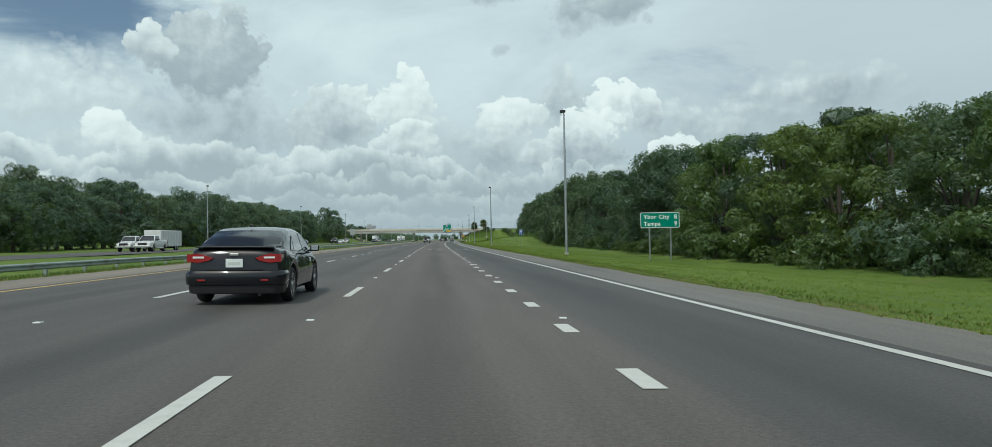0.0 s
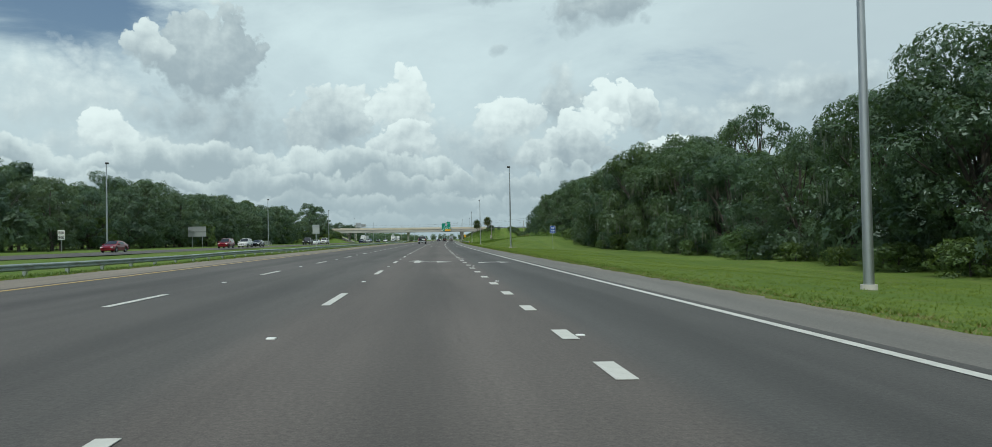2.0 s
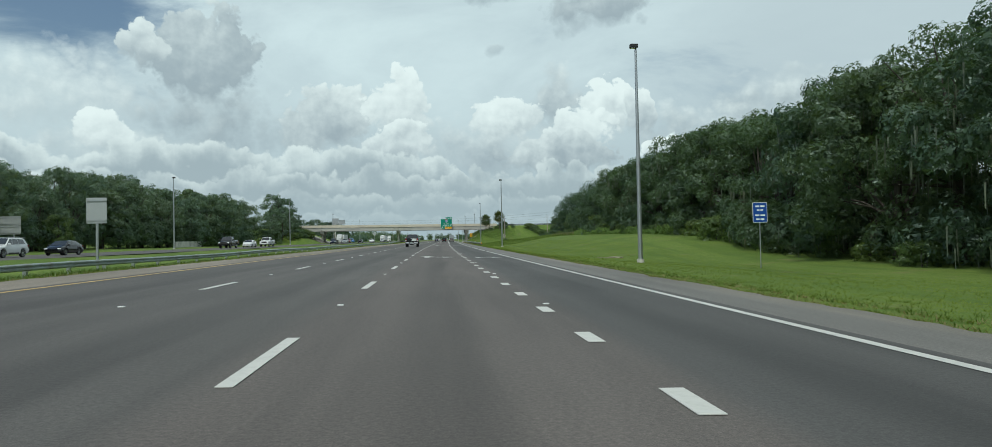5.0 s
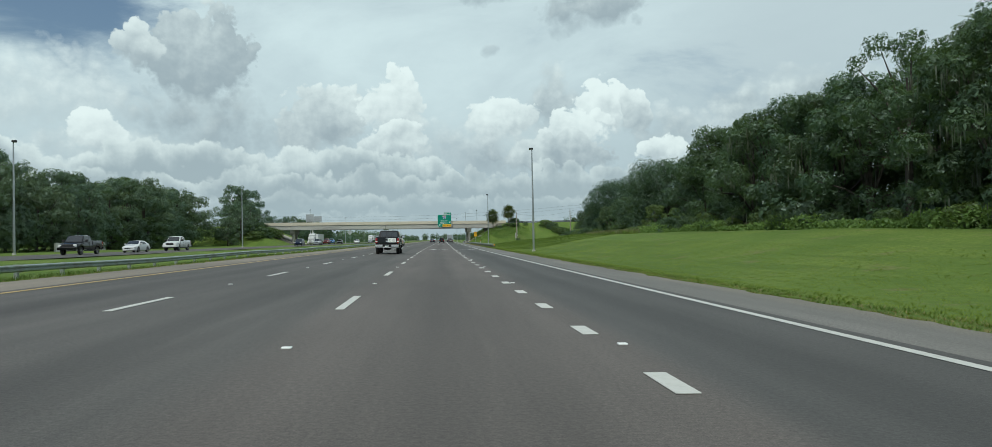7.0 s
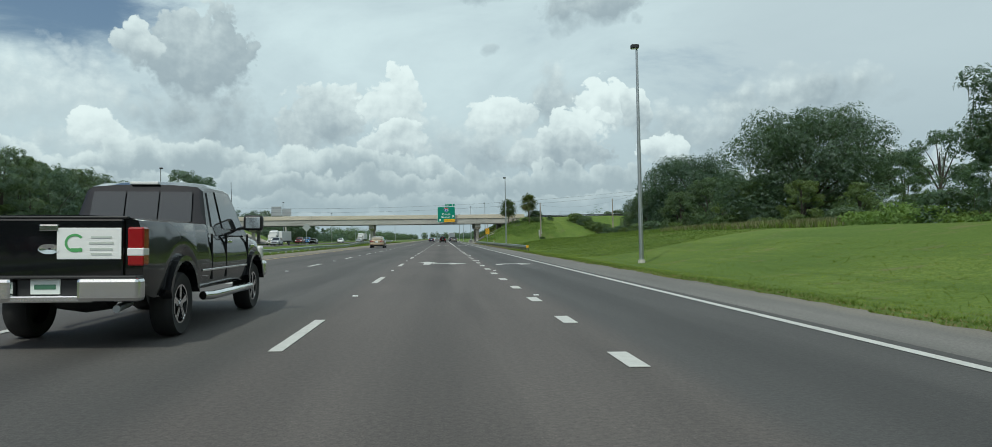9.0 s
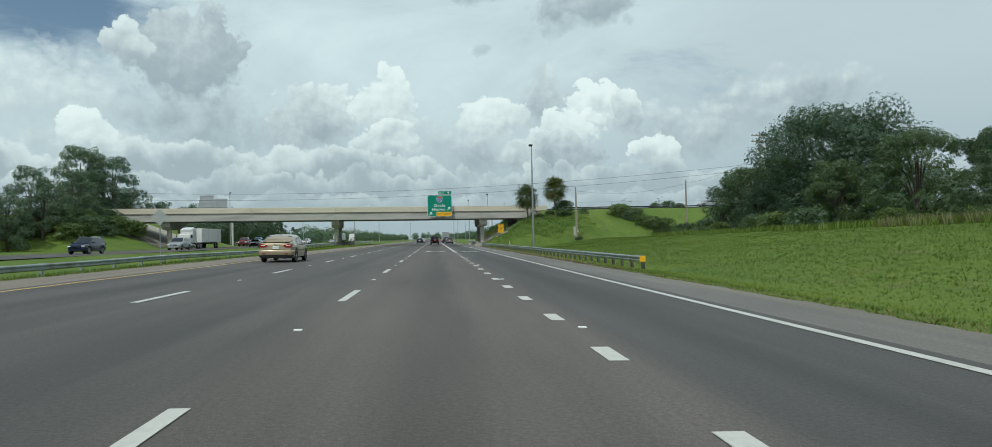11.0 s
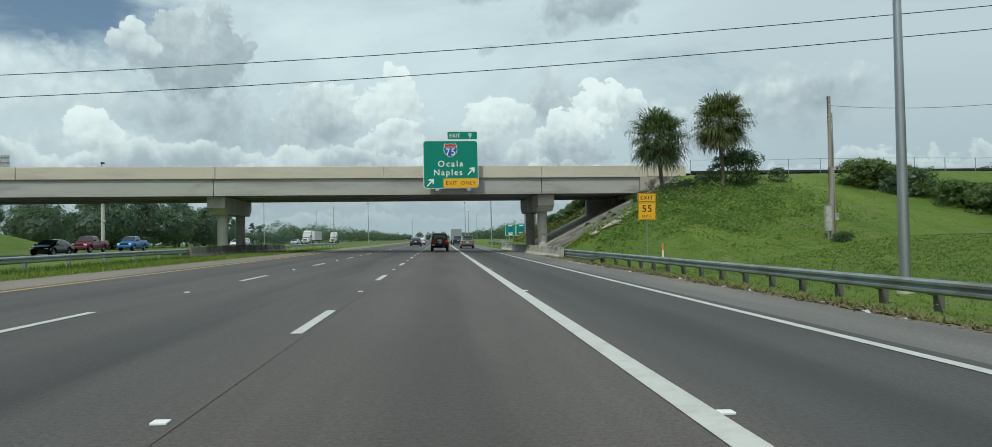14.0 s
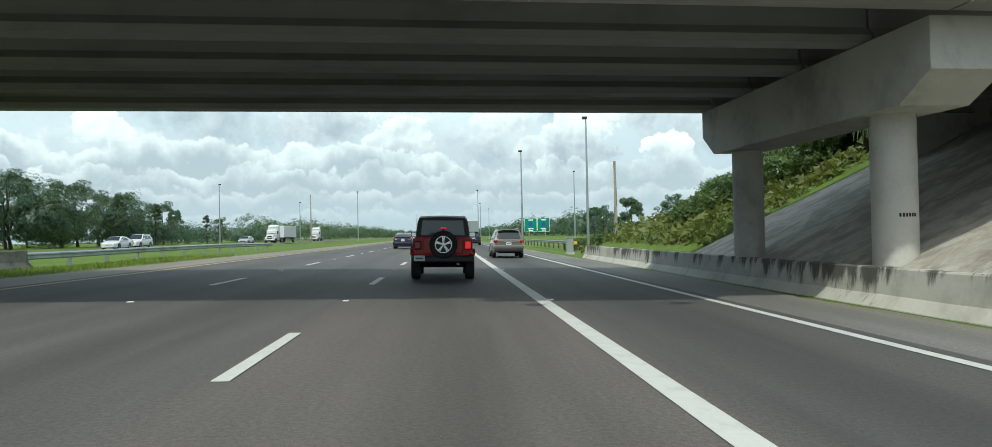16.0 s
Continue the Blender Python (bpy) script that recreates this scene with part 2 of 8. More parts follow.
def asphalt(name, base, track, lanes, edge_at=8.9):
    """Asphalt by the road's own coordinates: UV is (d, S). lanes: the middles of the lanes, where oil darkens it."""
    m = bpy.data.materials.new(name)
    m.use_nodes = True
    tree = m.node_tree
    bsdf = tree.nodes["Principled BSDF"]
    uv = tree.nodes.new("ShaderNodeUVMap")
    sp = tree.nodes.new("ShaderNodeSeparateXYZ")
    tree.links.new(uv.outputs[0], sp.inputs[0])
    mp = tree.nodes.new("ShaderNodeMapping")
    mp.inputs["Scale"].default_value = (1, 0.06, 1)
    tree.links.new(uv.outputs[0], mp.inputs[0])
    streak = noise_tex(tree, mp.outputs[0], 1.3, 5.0)
    patch = noise_tex(tree, uv.outputs[0], 0.08, 4.0)
    grain = noise_tex(tree, uv.outputs[0], 22.0, 3.0, 0.7)
    wob = math_node(tree, "MULTIPLY_ADD", math_node(tree, "SUBTRACT", streak.outputs["Fac"], 0.5), 0.9, sp.outputs[0])
    total = None
    for c in lanes:
        off = math_node(tree, "ABSOLUTE", math_node(tree, "SUBTRACT", wob, c))
        band = smooth(tree, off, 0.75, 0.1)
        total = band if total is None else math_node(tree, "MAXIMUM", total, band)
    k = math_node(tree, "MULTIPLY_ADD", math_node(tree, "SUBTRACT", streak.outputs["Fac"], 0.5), 0.95, 1.0)
    speck = noise_tex(tree, uv.outputs[0], 75.0, 2.0, 0.6)
    k = math_node(tree, "MULTIPLY", k, math_node(tree, "MULTIPLY_ADD", math_node(tree, "SUBTRACT", speck.outputs["Fac"], 0.5), 1.6, 1.0))
    k = math_node(tree, "MULTIPLY", k, math_node(tree, "MULTIPLY_ADD", math_node(tree, "SUBTRACT", patch.outputs["Fac"], 0.5), 0.7, 1.0))
    k = math_node(tree, "MULTIPLY", k, math_node(tree, "MULTIPLY_ADD", math_node(tree, "SUBTRACT", grain.outputs["Fac"], 0.5), 1.5, 1.0))
    comb = tree.nodes.new("ShaderNodeCombineColor")
    for i in range(3):
        tree.links.new(k, comb.inputs[i])
    col = base if total is None else mix_color(tree, math_node(tree, "MULTIPLY", total, 0.68), base, track)
    if lanes:
        # the exit lane was laid later with darker, cooler asphalt; the passing lanes are greyer
        edge = math_node(tree, "MULTIPLY_ADD", math_node(tree, "SUBTRACT", streak.outputs["Fac"], 0.5), 0.3, sp.outputs[0])
        col = mix_color(tree, smooth(tree, edge, 3.7, 4.3), col, mix_color(tree, 1.0, col, (0.66, 0.73, 0.77), "MULTIPLY"))
        col = mix_color(tree, smooth(tree, edge, 0.2, -0.7), col, mix_color(tree, 1.0, col, (0.84, 0.90, 0.92), "MULTIPLY"))
    else:
        # sand and dirt washed against the outer edge
        out_d = math_node(tree, "ABSOLUTE", sp.outputs[0])
        sand = math_node(tree, "MULTIPLY_ADD", math_node(tree, "SUBTRACT", streak.outputs["Fac"], 0.5), 1.6, out_d)
        col = mix_color(tree, math_node(tree, "MULTIPLY", smooth(tree, sand, edge_at - 0.8, edge_at + 0.2), 0.6), col, (0.17, 0.15, 0.115))
    col = mix_color(tree, 1.0, col, comb.outputs[0], "MULTIPLY")
    tree.links.new(col, bsdf.inputs["Base Color"])
    bsdf.inputs["Roughness"].default_value = 0.75
    bn = tree.nodes.new("ShaderNodeBump")
    bn.inputs["Strength"].default_value = 0.35
    bn.inputs["Distance"].default_value = 0.01
    tree.links.new(grain.outputs["Fac"], bn.inputs["Height"])
    tree.links.new(bn.outputs[0], bsdf.inputs["Normal"])
    return m


def grass_ground():
    m = bpy.data.materials.new("grass_ground")
    m.use_nodes = True
    tree = m.node_tree
    bsdf = tree.nodes["Principled BSDF"]
    tc = tree.nodes.new("ShaderNodeTexCoord")
    big = noise_tex(tree, tc.outputs["Object"], 0.09, 6.0, 0.6)
    mid = noise_tex(tree, tc.outputs["Object"], 0.7, 6.0, 0.65)
    fine = noise_tex(tree, tc.outputs["Object"], 9.0, 5.0, 0.7)
    col = mix_color(tree, smooth(tree, big.outputs["Fac"], 0.35, 0.65), (0.118, 0.178, 0.036), (0.222, 0.282, 0.062))
    col = mix_color(tree, math_node(tree, "MULTIPLY", smooth(tree, mid.outputs["Fac"], 0.5, 0.75), 0.6), col, (0.225, 0.225, 0.080))
    col = mix_color(tree, math_node(tree, "MULTIPLY", smooth(tree, fine.outputs["Fac"], 0.3, 0.7), 0.75), (0.085, 0.135, 0.025), col)
    tuft = noise_tex(tree, tc.outputs["Object"], 2.6, 6.0, 0.75)
    col = mix_color(tree, math_node(tree, "MULTIPLY", smooth(tree, tuft.outputs["Fac"], 0.54, 0.40), 0.5), col, (0.070, 0.120, 0.022))
    mow = tree.nodes.new("ShaderNodeMapping")
    mow.inputs["Scale"].default_value = (0.55, 0.045, 0.4)
    tree.links.new(tc.outputs["Object"], mow.inputs[0])
    bands = noise_tex(tree, mow.outputs[0], 1.0, 5.0, 0.6)
    col = mix_color(tree, math_node(tree, "MULTIPLY", smooth(tree, bands.outputs["Fac"], 0.52, 0.36), 0.55), col, (0.070, 0.118, 0.024))
    clover = noise_tex(tree, tc.outputs["Object"], 1.3, 6.0, 0.7)
    col = mix_color(tree, math_node(tree, "MULTIPLY", smooth(tree, clover.outputs["Fac"], 0.57, 0.66), 0.55), col, (0.085, 0.150, 0.030))
    bare = noise_tex(tree, tc.outputs["Object"], 0.33, 5.0, 0.7)
    col = mix_color(tree, math_node(tree, "MULTIPLY", smooth(tree, bare.outputs["Fac"], 0.56, 0.70), 0.55), col, (0.18, 0.155, 0.085))
    tree.links.new(col, bsdf.inputs["Base Color"])
    bsdf.inputs["Roughness"].default_value = 0.9
    bsdf.inputs["Specular IOR Level"].default_value = 0.15
    bn = tree.nodes.new("ShaderNodeBump")
    bn.inputs["Strength"].default_value = 0.45
    bn.inputs["Distance"].default_value = 0.06
    tree.links.new(math_node(tree, "ADD", mid.outputs["Fac"], fine.outputs["Fac"]), bn.inputs["Height"])
    tree.links.new(bn.outputs[0], bsdf.inputs["Normal"])
    return m


def foliage(name, dark, light, see_through=0.3, holes=0.0, leaf_scale=9.0, sheen=0.045):
    m = bpy.data.materials.new(name)
    m.use_nodes = True
    tree = m.node_tree
    tree.nodes.clear()
    geo = tree.nodes.new("ShaderNodeNewGeometry")
    info = tree.nodes.new("ShaderNodeObjectInfo")
    tc = tree.nodes.new("ShaderNodeTexCoord")
    clump = noise_tex(tree, tc.outputs["Object"], 0.45, 3.0)
    f = math_node(tree, "MULTIPLY_ADD", geo.outputs["Random Per Island"], 0.20, math_node(tree, "MULTIPLY_ADD", math_node(tree, "SUBTRACT", clump.outputs["Fac"], 0.5), 1.5, 0.34), clamp=True)
    col = mix_color(tree, f, dark, light)
    tint = mix_color(tree, info.outputs["Random"], (0.86, 0.93, 1.0), (1.14, 1.08, 0.94))
    col = mix_color(tree, 1.0, col, tint, "MULTIPLY")
    dif = tree.nodes.new("ShaderNodeBsdfDiffuse")
    tra = tree.nodes.new("ShaderNodeBsdfTranslucent")
    glo = tree.nodes.new("ShaderNodeBsdfGlossy")
    glo.inputs["Roughness"].default_value = 0.45
    glo.inputs["Color"].default_value = (0.66, 0.76, 0.80, 1)
    tree.links.new(col, dif.inputs[0])
    tree.links.new(mix_color(tree, 1.0, col, (1.25, 1.2, 0.5), "MULTIPLY"), tra.inputs[0])
    a = tree.nodes.new("ShaderNodeMixShader")
    a.inputs[0].default_value = see_through
    tree.links.new(dif.outputs[0], a.inputs[1])
    tree.links.new(tra.outputs[0], a.inputs[2])
    b = tree.nodes.new("ShaderNodeMixShader")
    b.inputs[0].default_value = sheen
    tree.links.new(a.outputs[0], b.inputs[1])
    tree.links.new(glo.outputs[0], b.inputs[2])
    out = tree.nodes.new("ShaderNodeOutputMaterial")
    if holes:
        # each spray is a tuft of small leaves with gaps between them
        cells = noise_tex(tree, tc.outputs["Object"], leaf_scale, 2.0, 0.6)
        gap = tree.nodes.new("ShaderNodeBsdfTransparent")
        c = tree.nodes.new("ShaderNodeMixShader")
        tree.links.new(math_node(tree, "GREATER_THAN", cells.outputs["Fac"], 1 - holes), c.inputs[0])
        tree.links.new(b.outputs[0], c.inputs[1])
        tree.links.new(gap.outputs[0], c.inputs[2])
        b = c
    tree.links.new(b.outputs[0], out.inputs[0])
    return m


def glass(name, tint, rough=0.02, clear=0.12):
    """Dark tinted glass with a mirror-like face; a little light passes."""
    m = bpy.data.materials.new(name)
    m.use_nodes = True
    tree = m.node_tree
    bsdf = tree.nodes["Principled BSDF"]
    bsdf.inputs["Base Color"].default_value = (*tint, 1)
    bsdf.inputs["Roughness"].default_value = rough
    bsdf.inputs["IOR"].default_value = 1.6
    bsdf.inputs["Transmission Weight"].default_value = clear
    bsdf.inputs["Coat Weight"].default_value = 0.5
    return m


def lamp_glass(name, color, glow=0.0):
    m = bpy.data.materials.new(name)
    m.use_nodes = True
    bsdf = m.node_tree.nodes["Principled BSDF"]
    bsdf.inputs["Base Color"].default_value = (*color, 1)
    bsdf.inputs["Roughness"].default_value = 0.12
    bsdf.inputs["Coat Weight"].default_value = 0.6
    if glow:
        bsdf.inputs["Emission Color"].default_value = (*color, 1)
        bsdf.inputs["Emission Strength"].default_value = glow
    return m


LANE_MIDS = (-5.8, -1.85, 1.83, 5.25)
M_ROAD = asphalt("asphalt", (0.0945, 0.0815, 0.0745), (0.058, 0.050, 0.046), LANE_MIDS)
M_SHOULDER = asphalt("shoulder_asphalt", (0.136, 0.130, 0.120), (0.15, 0.15, 0.15), ())
M_SHOULDER_TAN = asphalt("tan_shoulder_asphalt", (0.20, 0.172, 0.14), (0.15, 0.15, 0.15), (), 10.6)
M_YELLOWWALL = material("faded_yellow_wall_paint", (0.42, 0.36, 0.13), 0.85, var=0.15, scale=1.2, fine=10, bump=0.2, dirt=(0.2, 0.18, 0.1), dirt_amount=0.6, dirt_scale=0.8)
M_GRASS = grass_ground()
M_WHITE_PAINT = material("white_road_paint", (0.53, 0.53, 0.50), 0.6, var=0.08, scale=1.5, fine=30, dirt=(0.2, 0.2, 0.19), dirt_amount=0.25, dirt_scale=5)
M_YELLOW_PAINT = material("yellow_road_paint", (0.50, 0.35, 0.13), 0.6, var=0.08, dirt=(0.2, 0.16, 0.08), dirt_amount=0.25, dirt_scale=5)
M_CONCRETE = material("weathered_concrete", (0.52, 0.505, 0.46), 0.85, var=0.10, scale=0.8, fine=14, bump=0.25, dirt=(0.16, 0.155, 0.14), dirt_amount=0.55, dirt_scale=0.5)
M_STAINED = material("stained_concrete", (0.38, 0.36, 0.31), 0.9, var=0.14, scale=0.9, fine=12, bump=0.4, dirt=(0.05, 0.048, 0.042), dirt_amount=0.92, dirt_scale=0.6, stretch=(1, 1, 0.7), dirt_from=0.46, dirt_to=0.58)
M_DARKSTAIN = material("dark_stained_concrete", (0.20, 0.185, 0.16), 0.9, var=0.14, scale=0.9, fine=12, bump=0.4, dirt=(0.035, 0.033, 0.03), dirt_amount=0.9, dirt_scale=0.5, dirt_from=0.4, dirt_to=0.6)
M_PAVING = material("stained_slope_paving", (0.45, 0.42, 0.36), 0.9, var=0.2, scale=1.1, fine=9, bump=0.6, dirt=(0.22, 0.20, 0.165), dirt_amount=0.8, dirt_scale=1.1, stretch=(0.7, 1.3, 1.0), dirt_from=0.38, dirt_to=0.60)


def rain_mould(m):
    """Black mould and lichen where rain reaches the paving, out in front of the deck."""
    tree = m.node_tree
    bsdf = tree.nodes["Principled BSDF"]
    tc = tree.nodes.new("ShaderNodeTexCoord")
    sp = tree.nodes.new("ShaderNodeSeparateXYZ")
    tree.links.new(tc.outputs["Object"], sp.inputs[0])
    wet = smooth(tree, sp.outputs[1], 438.5, 433.5)
    mp = tree.nodes.new("ShaderNodeMapping")
    mp.inputs["Scale"].default_value = (0.55, 1.3, 0.9)
    tree.links.new(tc.outputs["Object"], mp.inputs[0])
    blot = noise_tex(tree, mp.outputs[0], 1.5, 8.0, 0.68, 0.5)
    col = mix_color(tree, math_node(tree, "MULTIPLY", math_node(tree, "MULTIPLY", smooth(tree, blot.outputs["Fac"], 0.36, 0.52), wet), 0.88), bsdf.inputs["Base Color"].links[0].from_socket, (0.055, 0.052, 0.042))
    moss = noise_tex(tree, tc.outputs["Object"], 0.9, 6.0, 0.7)
    col = mix_color(tree, math_node(tree, "MULTIPLY", math_node(tree, "MULTIPLY", smooth(tree, moss.outputs["Fac"], 0.56, 0.66), wet), 0.8), col, (0.11, 0.125, 0.045))
    tree.links.new(col, bsdf.inputs["Base Color"])


rain_mould(M_PAVING)
M_CREAM = material("cream_coated_concrete", (0.56, 0.51, 0.42), 0.8, var=0.05, scale=0.7, fine=10, bump=0.1, dirt=(0.33, 0.3, 0.25), dirt_amount=0.45, dirt_scale=0.35, stretch=(0.4, 1, 2))
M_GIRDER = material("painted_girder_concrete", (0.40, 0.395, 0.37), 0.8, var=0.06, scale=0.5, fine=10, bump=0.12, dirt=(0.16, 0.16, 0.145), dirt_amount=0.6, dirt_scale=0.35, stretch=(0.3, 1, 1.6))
# the shade under the bridge is put into this darker base colour
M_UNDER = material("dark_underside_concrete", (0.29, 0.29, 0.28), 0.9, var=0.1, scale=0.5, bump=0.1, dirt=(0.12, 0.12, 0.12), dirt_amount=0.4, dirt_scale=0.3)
M_STEEL = material("galvanised_steel", (0.42, 0.44, 0.45), 0.42, 0.85, var=0.10, scale=1.2, fine=25, bump=0.05)
M_RAIL = material("weathered_galvanised_rail", (0.33, 0.37, 0.38), 0.5, 0.6, var=0.14, scale=0.7, fine=20, dirt=(0.16, 0.13, 0.10), dirt_amount=0.6, dirt_scale=0.8)
M_WOODPOST = material("weathered_wood_post", (0.115, 0.11, 0.098), 0.85, var=0.2, scale=3, fine=30, bump=0.3, per_object=0.15, stretch=(1, 1, 0.2))
M_METERBOX = material("weathered_white_cabinet_paint", (0.46, 0.47, 0.45), 0.55, var=0.12, scale=2, fine=25, dirt=(0.20, 0.09, 0.04), dirt_amount=0.5, dirt_scale=4)
M_RUBBLE = material("broken_pale_concrete", (0.40, 0.37, 0.30), 0.92, var=0.2, scale=3, fine=20, bump=0.5, dirt=(0.20, 0.17, 0.12), dirt_amount=0.6, dirt_scale=3)
M_LITTER = foliage("dead_leaf_litter", (0.060, 0.048, 0.034), (0.19, 0.155, 0.105), 0.1)
M_POLEWOOD = material("utility_pole_wood", (0.33, 0.29, 0.245), 0.85, var=0.18, scale=2, fine=30, bump=0.3, stretch=(1, 1, 0.1))
M_GREEN = material("green_sign_sheet", (0.002, 0.215, 0.145), 0.4, var=0.05, scale=1.0, fine=8)
M_BLUE = material("blue_sign_sheet", (0.01, 0.07, 0.33), 0.4, var=0.05)
M_YELLOW = material("yellow_sign_sheet", (0.80, 0.42, 0.015), 0.4, var=0.05)
M_SIGNWHITE = material("white_sign_sheet", (0.80, 0.81, 0.80), 0.4, var=0.03)
M_SIGNRED = material("red_sign_sheet", (0.50, 0.04, 0.03), 0.4, var=0.03)
M_SHIELD = material("shield_blue_sheet", (0.015, 0.09, 0.36), 0.4, var=0.03)
M_BLACKINK = material("black_sign_ink", (0.015, 0.014, 0.012), 0.5, var=0.03)
M_SIGNBACK = material("bare_aluminium_sign_back", (0.42, 0.44, 0.45), 0.45, 0.5, var=0.08, scale=1.5)
M_DARKMETAL = material("dark_metal", (0.03, 0.03, 0.032), 0.45, 0.3, var=0.1)
M_RUBBER = material("tyre_rubber", (0.018, 0.018, 0.018), 0.75, var=0.15, fine=60, bump=0.1)
M_PLASTIC = material("black_plastic", (0.016, 0.016, 0.017), 0.5, var=0.1)
M_UNDERBODY = material("dark_underbody", (0.01, 0.01, 0.01), 0.9, var=0.1)
M_ALLOY = material("silver_alloy", (0.62, 0.63, 0.64), 0.25, 0.9, var=0.05)
M_CHROME = material("chrome", (0.78, 0.78, 0.78), 0.12, 1.0, var=0.04)
M_GLASS = glass("tinted_glass", (0.030, 0.036, 0.040))
M_REDLAMP = lamp_glass("red_lamp_glass", (0.27, 0.010, 0.014))
M_BRAKE = lamp_glass("lit_brake_lamp", (0.75, 0.015, 0.02), 0.45)
M_CLEARLAMP = lamp_glass("clear_lamp_glass", (0.75, 0.75, 0.75))
M_PLATE = material("plate_white", (0.68, 0.72, 0.70), 0.5, var=0.05)
M_PLATEBAR = material("plate_green_bar", (0.06, 0.16, 0.10), 0.5, var=0.05)
M_BARK = material("grey_brown_bark", (0.06, 0.052, 0.042), 0.95, var=0.25, scale=2.5, fine=18, bump=0.6, stretch=(1, 1, 0.3))
M_PALMBARK = material("palm_bark", (0.15, 0.125, 0.10), 0.95, var=0.25, scale=3, fine=18, bump=0.6)
M_LEAF = foliage("oak_leaves", (0.060, 0.102, 0.054), (0.116, 0.175, 0.084), 0.44, 0.50, 8.0)
M_LEAF_LIGHT = foliage("light_leaves", (0.065, 0.110, 0.032), (0.145, 0.205, 0.059), 0.4, 0.50, 8.0)
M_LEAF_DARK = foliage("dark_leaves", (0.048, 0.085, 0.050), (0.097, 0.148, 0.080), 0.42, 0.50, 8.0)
# far trees: haze is painted in as a paler, bluer leaf colour
M_LEAF_HAZED = foliage("far_leaves", (0.076, 0.122, 0.086), (0.138, 0.196, 0.124), 0.38, 0.52, 8.0)
M_MOSS = foliage("grey_moss", (0.085, 0.10, 0.07), (0.15, 0.17, 0.12), 0.2)
M_PALM = foliage("palm_fronds", (0.058, 0.088, 0.038), (0.165, 0.200, 0.082), 0.30, sheen=0.015)
M_PALMDEAD = foliage("dead_palm_fronds", (0.124, 0.095, 0.062), (0.304, 0.237, 0.135), 0.25)
M_LITTER = material("brown_leaf_litter", (0.15, 0.105, 0.07), 0.9, var=0.25, scale=3, fine=30, per_object=0.0)
M_BLADES = foliage("grass_blades", (0.092, 0.148, 0.027), (0.217, 0.284, 0.067), 0.35, sheen=0.015)
M_WEED = foliage("leafy_weed_leaves", (0.105, 0.180, 0.045), (0.215, 0.300, 0.090), 0.4, sheen=0.015)
M_ROUGH = foliage("rough_grass_blades", (0.062, 0.110, 0.024), (0.140, 0.196, 0.048), 0.35, sheen=0.015)
M_SCRUB = foliage("olive_scrub_leaves", (0.090, 0.120, 0.042), (0.215, 0.240, 0.095), 0.4, sheen=0.015)
M_STRAW = foliage("straw_weed_stalks", (0.13, 0.15, 0.075), (0.25, 0.245, 0.15), 0.3, sheen=0.015)
M_DRYBLADES = foliage("dry_grass_blades", (0.14, 0.12, 0.06), (0.30, 0.25, 0.13), 0.25)


